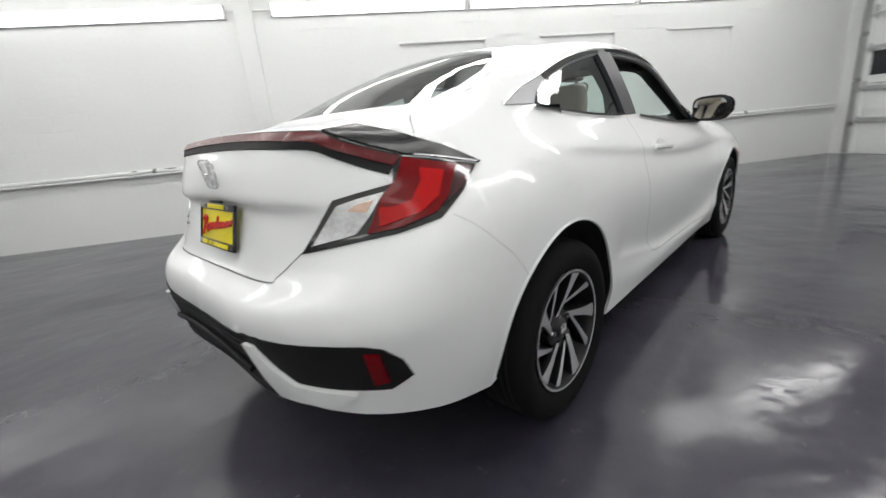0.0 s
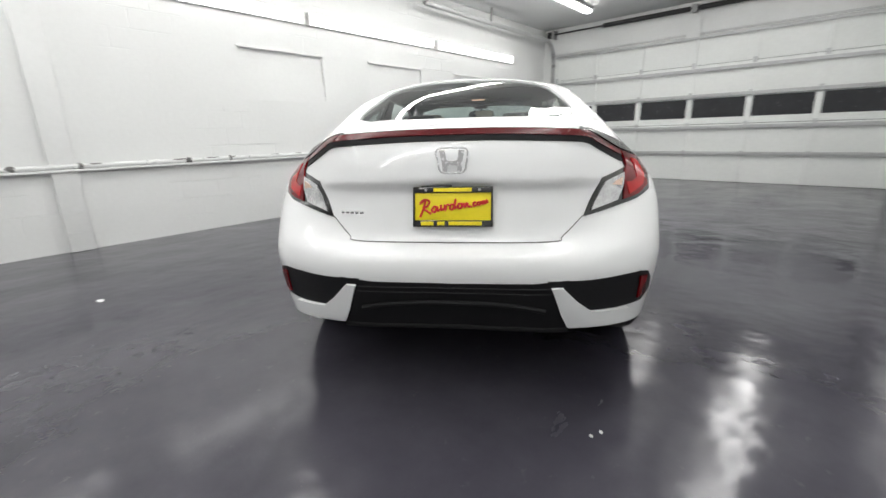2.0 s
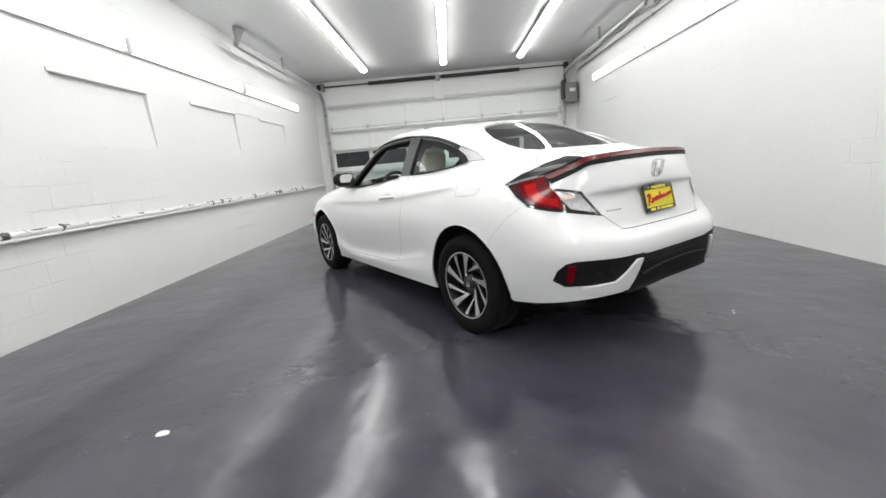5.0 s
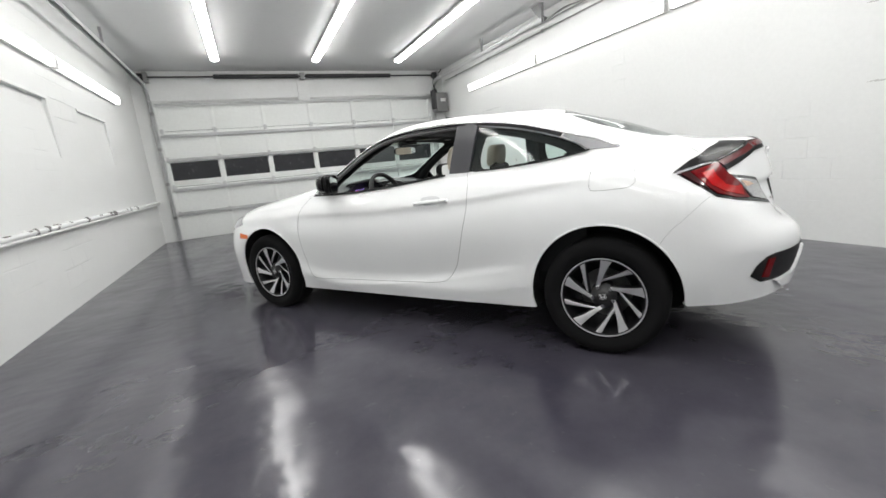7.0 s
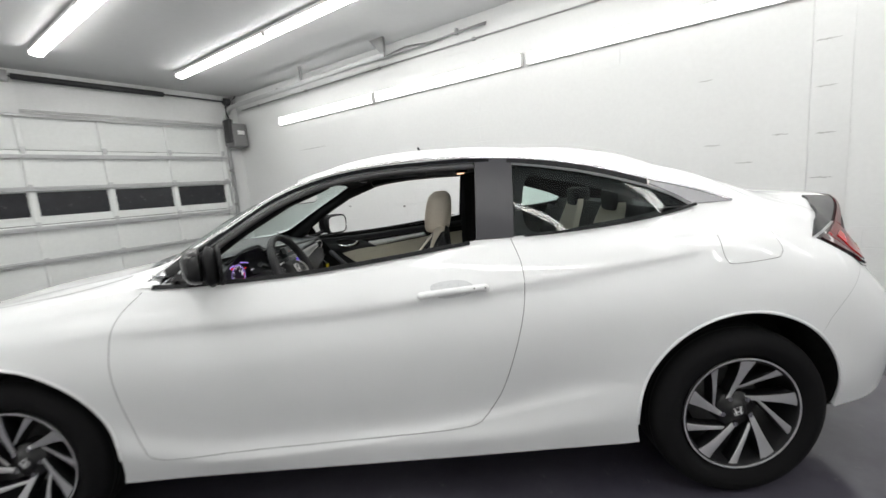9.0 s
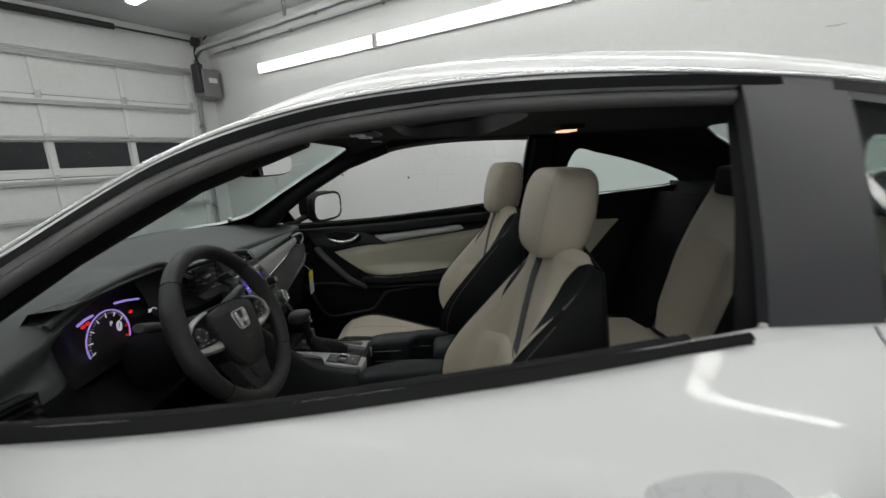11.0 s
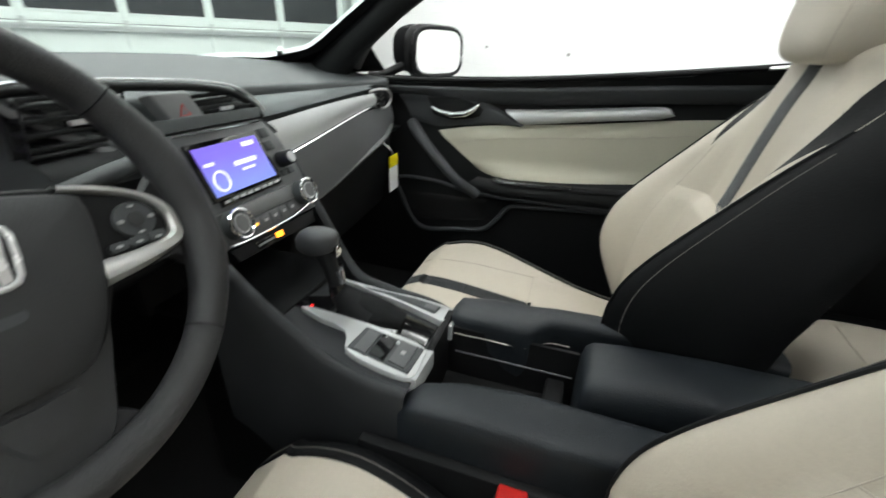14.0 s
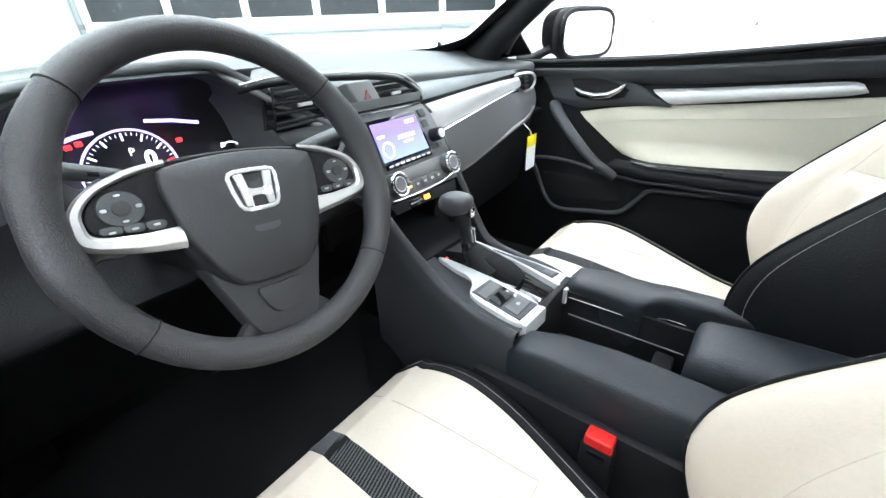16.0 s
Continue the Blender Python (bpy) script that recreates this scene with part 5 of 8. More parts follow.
bm = emblem_bm(1.12)
bm.transform(EM)
part("bars", bm, M_EMBLEM, emblem, smooth=False)
tube("ring", [EM @ Vector(p) for p in emblem_ring(1.12)], .0035, M_EMBLEM, emblem, 8, True)
for n in range(5):
    q = on_shell("rear", 1, -.438 + .020 * n, .774)[0]
    part("model_lettering", box_bm(q.x - .0075, q.x + .0075, q.y - .002, q.y + .006, .770, .779, .001), M_CHROME, car, "small chrome lettering, as bars")

# Handles, fuel flap, gaps, mirrors, lamps
for s in (1, -1):
    h = new("door_handle")
    h.parent = car
    tagged(h, "white pull door handle")
    # no real hollow: a flat patch whose greyer paint holds the cup's shade
    patch("recess_shade", rounded([(1.11, .885), (1.05, .90), (.98, .895), (.95, .865), (1.0, .845), (1.08, .845)], 5), "side", s, material("shaded_cup_paint", (0.62, 0.63, 0.64), 0.3, coat=0.5, vary=0.02), h, .001, .002, .02)
    pts = spline([(0, 1.150, .854), (.0, 1.13, .856), (0, 1.05, .862), (0, .94, .867), (0, .905, .868)], 5)
    tube("grip", [on_shell("side", s, p[1], p[2], .010 if 1 < i < len(pts) - 2 else .001)[0] for i, p in enumerate(pts)], [.009] + [.0130] * (len(pts) - 2) + [.009], M_PAINT, h, 12, flat=1.0)
    if s < 0:
        for y in (.955, .915):
            q, n_ = on_shell("side", s, y, .866, .0222)
            part("lock_button", cyl_bm(.0030, q - n_ * .01, q + n_ * .0008, 10), M_BLACKTRIM, h)
    strip("door_gap", [(p[0], p[1]) for p in DOOR[:6]], "side", s, M_GAP, car, .0023, .0012, 6)
    strip("door_gap", [(p[0], p[1]) for p in DOOR[5:15]], "side", s, M_GAP, car, .0022, .0012, 6)
    strip("bumper_gap", [(-.255, .60), (-.31, .68), (-.37, .74), (-.43, .80), (-.47, .832)], "side", s, M_FINEGAP, car, .0012, .001, 6)
    strip("hood_gap", [(s * .66, 2.30), (s * .70, 2.6), (s * .64, 2.95), (s * .50, 3.16)], "top", 1, M_GAP, car, .004, .001, 8)
    patch("side_marker", [(3.05, .660), (2.92, .645), (2.93, .615), (3.05, .615)], "side", s, M_AMBER, car, .005, .006, .02, "amber side marker lamp")
    patch("headlamp", [(3.02, .73), (3.16, .70), (3.30, .67), (3.36, .70), (3.30, .745), (3.10, .80)], "side", s, M_CLEARLENS, car, .005, .01, .025, "clear headlamp lens")
    # door mirror: foot, black shell, back frame, glass
    m = new("door_mirror")
    m.parent = car
    tagged(m, "gloss black door mirror on the door")
    MY = 1.915
    turn, size = (pose(0, .022, -.010, 0, 0, -20), (1, 1, 1)) if s > 0 else (pose(0, 0, 0, 0, 0, 27), (.97, .92, .90))
    m.matrix_basis = Matrix.Translation((s * .84, MY, 1.03)) @ turn @ Matrix.Diagonal((*size, 1)) @ Matrix.Translation((-s * .84, -MY, -1.03))
    bm = bmesh.new()
    bmesh.ops.create_uvsphere(bm, u_segments=28, v_segments=18, radius=1)
    for v in bm.verts:
        c = v.co
        sq = lambda t, e: math.copysign(abs(t) ** e, t)
        x, y, z = sq(c.x, .7) * .108, sq(c.y, .8) * (.032 if s > 0 else .055), sq(c.z, .7) * .069
        if y < 0:
            y *= .25
        if s > 0:
            y *= .62 + .38 * c.x
        v.co = Vector((s * (.90 + x), MY + .012 + y * 1.0 + .10 * abs(x) * (x < 0) - .05 * (x + .1), 1.032 + z * (1 - .9 * max(0, x) * 1.2)))
    part("shell", bm, M_BLADE, m, "gloss black mirror cap")
    bm = bmesh.new()
    bmesh.ops.create_uvsphere(bm, u_segments=24, v_segments=14, radius=1)
    for v in bm.verts:
        c = v.co
        v.co = Vector((s * (.90 + sq(c.x, .6) * .110), MY - .025 - .05 * (sq(c.x, .6) * .112 + .1) + c.y * (.030 if c.y < 0 else .035 * (.55 + .45 * c.x)), 1.026 + sq(c.z, .6) * .076))
    part("rim", bm, M_BLACKTRIM, m, "black mirror surround")
    v = []
    for r in (1.0,):
        for k in range(32):
            t = 2 * math.pi * k / 32
            cx, cz = sq(math.cos(t), .55) * .102, sq(math.sin(t), .55) * .063
            v.append((s * (.902 + cx), MY - .0625 - .05 * (cx + .1), 1.026 + cz))
    tube("rim_edge", [(p[0] + s * .004 * (1 if s * p[0] > .902 else -1), p[1] + .004, p[2] + .003 * (1 if p[2] > 1.026 else -1)) for p in v], .0075, M_BLACKTRIM, m, 8, True)
    link("mirror_glass", v, [tuple(range(32))], M_MIRROR, m, "mirror glass", smooth=False)
    tube("foot", [(s * .735, MY + .07, .955), (s * .775, MY + .04, .962), (s * .82, MY + .01, .985)], [.026, .022, .022], M_BLACKTRIM, m, 12, flat=.6)
strip("fuel_gap", [(-.145, .990), (-.155, .93), (-.14, .905), (-.11, .895), (.03, .888), (.055, .90), (.062, .93), (.058, .985)], "side", -1, M_FINEGAP, car, .0024, .0012, 6)
strip("trunk_gap", [(x, z) for x, z in TRUNK[:4]], "rear", 1, M_GAP, car, .0035, .0015, 5)
strip("trunk_gap", [(-x, z) for x, z in TRUNK[:4]], "rear", 1, M_GAP, car, .0035, .0015, 5)
for s in (1, -1):
    strip("deck_gap", [(s * .645, -.43), (s * .61, -.40), (s * .56, -.36), (s * .53, -.33)], "top", 1, M_GAP, car, .003, .001, 6)
patch("grille", [(-.55, .30), (.55, .30), (.62, .55), (.45, .66), (-.45, .66), (-.62, .55)], "front", 1, M_BLACKTRIM, car, .004, .01, .04, "black front grille")


# ---- the car: cabin ----
def loft(name, rings, mat, parent=None, label="", caps=True, sharp=50):
    """A skin over closed rings of equally many points."""
    n = len(rings[0])
    v = [p for r in rings for p in r]
    f = grid_faces(len(rings), n, True)
    if caps:
        f.append(tuple(range(n))[::-1])
        f.append(tuple((len(rings) - 1) * n + k for k in range(n)))
    return link(name, v, f, mat, parent, label, sharp=sharp)


def group(name, label="", parent=None):
    g = new(name)
    g.empty_display_size = 0.05
    g.parent = parent or car
    if label:
        tagged(g, label)
    return g


def sgn_pow(t, e):
    return math.copysign(abs(t) ** e, t)


# Lining: the inside of the shell in black trim, a little inward of the sheet.
nor = np.zeros_like(BODY_V)
tri_n = np.cross(BODY_V[BODY_F[:, 2]] - BODY_V[BODY_F[:, 0]], BODY_V[BODY_F[:, 3]] - BODY_V[BODY_F[:, 1]])
for k in range(4):
    np.add.at(nor, BODY_F[:, k], tri_n)
nor /= np.maximum(np.linalg.norm(nor, axis=1, keepdims=True), 1e-9)
if (nor * (BODY_V - np.array([0, 1.1, .6]))).sum() < 0:
    nor = -nor
mid = BODY_V[BODY_F].mean(1)
keep = (FACE_PART != "cut") & (mid[:, 1] > -.42) & (mid[:, 1] < 2.50) & (mid[:, 2] > .24)
depth_in = np.where(BODY_V[:, 2] > 1.33, .026, .020)[:, None]
inner = BODY_V - nor * depth_in
inner[:, 2] = np.minimum(inner[:, 2], 1.314)
low = keep & (mid[:, 2] < 1.10)
for name_, sel, mat_, lab in (("lining", low, M_SOFTBLACK, "black inner trim"), ("headliner", keep & ~low, M_HEADLINER, "black cloth headliner")):
    fs = BODY_F[sel]
    used = np.unique(fs)
    back = np.zeros(len(BODY_V), int)
    back[used] = np.arange(len(used))
    link(name_, inner[used], back[fs][:, ::-1], mat_, car, lab)
# Sunroof frame, wind deflector
ring = [(x, y, on_shell("top", 1, x, y, -.014)[0].z) for x, y in SUNROOF]
link("sunroof_well", [(x, y, z) for x, y, z in ring] + [(x, y, 1.312) for x, y, z in ring], grid_faces(2, len(ring), True), M_HEADLINER, car, "black sunroof opening lining")
tube("sunroof_frame", ring, .013, M_BLACKTRIM, car, 8, True, "black sunroof frame")
dfl = group("wind_deflector", "black mesh wind deflector at the sunroof")
tube("deflector_bar", [(x, 1.135, 1.415) for x in np.linspace(-.36, .36, 12)], .006, M_BLACKTRIM, dfl, 6)
for x in np.linspace(-.34, .34, 18):
    tube("deflector_rib", [(x, 1.125, 1.375), (x + .02, 1.135, 1.415)], .003, M_BLACKTRIM, dfl, 5)

# Floor, firewall, rear shelf, tunnel
bm = box_bm(-.80, .80, .40, 2.38, .245, .275, 0.01)
part("carpet", bm, M_CARPET, car, "black carpet")
bm = bmesh.new()
vs = [bm.verts.new(p) for p in ((-.80, 2.36, .26), (.80, 2.36, .26), (.74, 2.44, .50), (-.74, 2.44, .50), (.56, 2.36, .92), (-.56, 2.36, .92))]
bm.faces.new(vs[:4])
bm.faces.new((vs[3], vs[2], vs[4], vs[5]))
part("firewall", bm, M_CARPET, car)
part("parcel_shelf", box_bm(-.62, .62, -.36, .14, 1.02, 1.05, .01), M_HEADLINER, car, "black parcel shelf")


M_SEAM = material("ivory_seam", (0.46, 0.41, 0.35), 0.7)


# Seats
def ease(z, at, val):
    """A line through the points with its corners rounded off."""
    return float(np.mean([np.interp(z + o, at, val) for o in (-.03, -.015, 0, .015, .03)]))


def strips_mesh(name, bands, mat, parent, label=""):
    """Joins several sheets, each a list of equal rows of points, into one mesh."""
    v, f = [], []
    for rows in bands:
        base, cols = len(v), len(rows[0])
        v += [p for r in rows for p in r]
        for q in grid_faces(len(rows), cols, base=base):
            a, b, c, d = (Vector(v[i]) for i in q)
            if ((c - a).cross(d - b)).length > 2e-7:
                f.append(q)
    ob = link(name, v, f, mat, parent, label)
    bm = bmesh.new()
    bm.from_mesh(ob.data)
    bmesh.ops.remove_doubles(bm, verts=bm.verts, dist=.0002)
    bmesh.ops.delete(bm, geom=[w for w in bm.verts if not w.link_faces], context="VERTS")
    bmesh.ops.recalc_face_normals(bm, faces=bm.faces)
    bm.to_mesh(ob.data)
    bm.free()
    ob.data.polygons.foreach_set("use_smooth", [True] * len(ob.data.polygons))
    return ob


BZ = [.44, .50, .55, .63, .70, .745, .80, .85, .90, .95, 1.0, 1.035]
RIDGE_Y = [1.235, 1.262, 1.288, 1.320, 1.314, 1.292, 1.248, 1.203, 1.160, 1.112, 1.064, 1.048]
MIDDLE_Y = [1.225, 1.215, 1.208, 1.192, 1.178, 1.166, 1.151, 1.140, 1.130, 1.119, 1.106, 1.090]
RIDGE_X = [.165, .172, .178, .186, .186, .184, .180, .175, .171, .171, .170, .160]
OUTER_X = [.215, .222, .228, .236, .240, .240, .238, .235, .231, .225, .214, .200]


def back_point(cx, x, z, roll=0.0, lift=0.0):
    """A point on the front of a backrest; roll (0 to 1) carries it over the top."""
    zz = min(z, 1.035)
    yr, ym, xr, xo = (ease(zz, BZ, t) for t in (RIDGE_Y, MIDDLE_Y, RIDGE_X, OUTER_X))
    shrink = 1 - .13 * roll**2
    a = abs(x)
    if a <= xr:
        t = max(0.0, (a - .085) / max(xr - .085, .01))
        y = ym + (yr - ym) * (3 * t * t - 2 * t**3) ** .8
        if z < .81 and a < .132:
            y += .019 * min(1.0, (.132 - a) / .03) ** .5 * min(1.0, max(0.0, (.800 - z) / .022)) ** .5
        if z < .90:
            y -= .006 * math.exp(-((a - .134) / .009) ** 2) * min(1.0, (.90 - z) / .05)
    else:
        t = min(1.0, (a - xr) / max(xo - xr, .01))
        behind = float(np.interp(zz, [.5, .7, .87, 1.035], [1.13, 1.10, 1.040, 1.046]))
        y = yr - (yr - behind) * (1 - math.cos(t * math.pi / 2)) ** .9
    ang = roll * math.pi / 2
    return (cx + x * shrink, y + lift - .032 * (1 - math.cos(ang)) * max(0.0, 1 - (a / .2) ** 2), zz + 0.036 * math.sin(ang) * max(-.1, 1 - .62 * (a / .17) ** 2) + lift * .3)


CY = [1.20, 1.30, 1.40, 1.50, 1.56, 1.62, 1.70, 1.735, 1.76, 1.775]
PIPE_X = [.095, .115, .145, .174, .182, .184, .176, .160, .142, .130]
PIPE_Z = [.505, .510, .528, .548, .564, .572, .556, .530, .490, .445]
TOP_Z = [.500, .505, .515, .528, .536, .543, .546, .530, .490, .445]


def cushion_point(cx, x, y, lift=0.0):
    xp, zp, zt = (ease(y, CY, t) if y < 1.70 else float(np.interp(y, CY, t)) for t in (PIPE_X, PIPE_Z, TOP_Z))
    a = abs(x)
    t = max(0.0, (a - .06) / max(xp - .06, .01))
    z = zt + (zp - zt) * min(1.0, t) ** 2
    if a < .128 and y < 1.46:
        z += .006 * min(1.0, (.128 - a) / .02) ** .5 * min(1.0, max(0.0, (1.455 - y) / .02)) ** .5
    return (cx + x, y, z + lift)


def seat(cx, name, label):
    st = group(name, label)
    rows = [(z, 0.0) for z in sorted(list(np.linspace(.44, 1.035, 74)) + [.779, .783, .787, .790, .793, .796, .798, .800, .802])] + [(1.035, r) for r in (.12, .25, .4, .55, .7, .85, 1.0)]

    def inner_x(z, r):
        return float(np.interp(z, [.885, .94, 1.0, 1.02, 1.035], [.136, .130, .124, .128, .136])) + .060 * r

    def wedge_x(z):
        xr = ease(min(z, 1.035), BZ, RIDGE_X)
        return min(xr, float(np.interp(z, [.885, .957], [.136, .168])))

    def span(z, roll, a, b, n):
        return [back_point(cx, x, z, roll) for x in np.linspace(a, b, n)]

    ivory, black, stripe = [], [], []
    for s in (-1, 1):
        ivory.append([span(z, r, s * .021, s * inner_x(z, r), 12) for z, r in rows])
        black.append([span(z, r, s * inner_x(z, r), s * max(wedge_x(z), inner_x(z, r)), 5) for z, r in rows if z >= .88])
        ivory.append([span(z, r, s * wedge_x(z), s * ease(z, BZ, RIDGE_X), 9) for z, r in rows if z < 1.0])
        black.append([span(z, r, s * max(ease(z, BZ, RIDGE_X), inner_x(z, r)), s * ease(z, BZ, OUTER_X), 10) for z, r in rows])
        # flank from the outer edge to the back
        black.append([[Vector(back_point(cx, s * ease(z, BZ, OUTER_X), z, r)) + Vector((-s * .02 * k, -.014 * k * (1 - r), 0)) for k in (0, .35, .7, 1)] for z, r in rows])
    low = [p for p in rows if p[0] < .806]
    high = [p for p in rows if p[0] >= .797]
    ivory.append([span(z, r, -.021, .021, 5) for z, r in low])
    stripe.append([span(z, r, -.021, .021, 5) for z, r in high])
    back = [[(cx + k * (ease(z, BZ, OUTER_X) - .02) * (1 - .13 * r * r), back_point(cx, ease(z, BZ, OUTER_X), z, r)[1] - .014 * (1 - r) - .012 * (1 - k * k), z + 0.036 * math.sin(r * math.pi / 2) * max(-.1, 1 - .62 * (k * (ease(z, BZ, OUTER_X) - .02) / .17) ** 2)) for k in np.linspace(-1, 1, 9)] for z, r in rows]
    black.append(back)
    strips_mesh("backrest", ivory, M_LEATHER, st, "ivory leather backrest")
    strips_mesh("backrest_shell", black, M_BLACKLEATHER, st, "black backrest shoulders, sides and back")
    strips_mesh("stripe", stripe, M_BLACKLEATHER, st, "black ribbed centre stripe")
    for z in np.linspace(1.028, .80, 56):
        tube("stripe_rib", [back_point(cx, -.020, z - .003, 0, .001), back_point(cx, .020, z + .003, 0, .001)], .0013, M_RIB, st, 4)
    for s in (-1, 1):
        tube("seam", [back_point(cx, s * .130, z, 0, .0006) for z in np.linspace(.47, .885, 24)], .0008, M_SEAM, st, 5)
        tube("piping", [back_point(cx, s * ease(z, BZ, RIDGE_X), z, 0, .0008) for z in np.linspace(.46, .965, 40)], .0022, M_BLACKLEATHER, st, 6)
        tube("stitching", [back_point(cx, s * (ease(z, BZ, RIDGE_X) + .014), z, 0, .0006) for z in np.linspace(.46, .94, 34)], .0006, M_BLACKSTITCH, st, 4)
    tube("seam", [back_point(cx, x, .8005, 0, .0006) for x in np.linspace(-.130, .130, 22)], .0008, M_SEAM, st, 5)
    # headrest: a soft block with two corner seams
    hn, hr = 40, []
    for i in range(17):
        a = -math.pi / 2 + math.pi * i / 16
        zc = sgn_pow(math.sin(a), .60)
        rad = abs(math.cos(a)) ** .34 if 0 < i < 16 else .30
        wx, wy = .112 - .010 * max(0, -zc), .061 - .006 * max(0, zc)
        hr.append([(cx + sgn_pow(math.cos(b), .50) * wx * rad, 1.066 + sgn_pow(math.sin(b), .62) * wy * rad - .014 * zc, 1.120 + .089 * zc) for b in np.linspace(0, 2 * math.pi, hn + 1)[:-1]])
    hd = loft("headrest", hr, M_LEATHER, st, "ivory leather headrest", sharp=80)
    for col in (5, 15):
        tube("headrest_seam", [Vector(r[col]) for r in hr[1:-1]], .0008, M_SEAM, hd, 5)
    for s in (-.055, .055):
        part("post", cyl_bm(.006, (cx + s, 1.045, .99), (cx + s, 1.052, 1.06), 8), M_CHROME, st)
    # cushion
    ys = list(np.linspace(1.20, 1.70, 44)) + list(np.linspace(1.708, 1.775, 12))
    px = lambda y: ease(y, CY, PIPE_X) if y < 1.70 else float(np.interp(y, CY, PIPE_X))
    ivory, black = [], []
    front = [y for y in ys if y >= 1.44]
    rear_ = [y for y in ys if y <= 1.452]
    for s in (-1, 1):
        ivory.append([[cushion_point(cx, x, y) for x in np.linspace(s * .020, s * px(y), 14)] for y in ys])
        black.append([[Vector(cushion_point(cx, s * px(y), y)) + Vector((s * .060 * math.sin(k * math.pi / 2), 0, .004 * math.sin(k * math.pi) - .10 * (1 - math.cos(k * math.pi / 2)))) for k in np.linspace(0, 1, 8)] for y in ys])
        black.append([[Vector(cushion_point(cx, s * px(y), y)) + Vector((s * .060, 0, -.10 - .08 * k)) for k in (0, 1)] for y in ys])
        tube("piping", [Vector(cushion_point(cx, s * px(y), y, .001)) for y in ys[2:-7]], .0022, M_BLACKLEATHER, st, 6)
        tube("seam", [cushion_point(cx, s * .128, y, .0006) for y in np.linspace(1.30, 1.45, 12)], .0008, M_SEAM, st, 5)
        tube("seam", [cushion_point(cx, s * np.interp(y, [1.45, 1.73], [.128, .100]), y, .0004) for y in np.linspace(1.45, 1.73, 16)], .0008, M_SEAM, st, 5)
        tube("stitching", [Vector(cushion_point(cx, s * px(y), y, .0015)) + Vector((s * .012, 0, -.001)) for y in ys[4:-8]], .0006, M_BLACKSTITCH, st, 4)
    ivory.append([[cushion_point(cx, x, y) for x in np.linspace(-.020, .020, 5)] for y in rear_])
    black.append([[(cx + k * px(1.775), 1.775 - .02 * q, cushion_point(cx, k * px(1.775), 1.775)[2] - .10 * q) for k in np.linspace(-1, 1, 9)] for q in (0, 1)])
    strips_mesh("cushion", ivory, M_LEATHER, st, "ivory leather seat cushion")
    strips_mesh("cushion_side", black, M_BLACKLEATHER, st, "black cushion side")
    strips_mesh("stripe", [[[cushion_point(cx, x, y) for x in np.linspace(-.020, .020, 5)] for y in front]], M_BLACKLEATHER, st, "black ribbed centre stripe")
    for y in np.linspace(1.752, 1.455, 62):
        tube("stripe_rib", [cushion_point(cx, -.019, y - .005, .0008), cushion_point(cx, .019, y + .005, .0008)], .0012, M_RIB, st, 4)
    tube("seam", [cushion_point(cx, x, 1.453, .0006) for x in np.linspace(-.128, .128, 16)], .0008, M_SEAM, st, 5)
    part("seat_base", box_bm(cx - .20, cx + .20, 1.24, 1.72, .272, .42, .02), M_SOFTBLACK, st)
    return st


M_RIB = material("stripe_thread_grey", (0.075, 0.080, 0.085), 0.6, vary=0.1)
seat(-.344, "driver_seat", "ivory and black leather driver seat")
seat(.335, "passenger_seat", "ivory and black leather passenger seat")
for x, y in ((-.128, 1.408), (.182, 1.30)):
    bk = group("seat_belt_buckle", "black seat belt buckle with a red button")
    part("buckle_body", box_bm(x - .014, x + .014, y - .022, y + .022, .42, .545, .006, 2), M_SOFTBLACK, bk)
    part("red_button", box_bm(x - .012, x + .012, y - .019, y + .019, .538, .560, .005, 3), M_REDPLASTIC, bk, "red release button")
    part("tongue_slot", box_bm(x - .0148, x - .0135, y - .012, y + .012, .530, .537), M_CHROME, bk)
# Rear bench: two narrow ivory places in a black surround
def rear_y(z):
    return float(np.interp(z, [.46, .52, .86, 1.09], [.42, .40, .30, .22]))


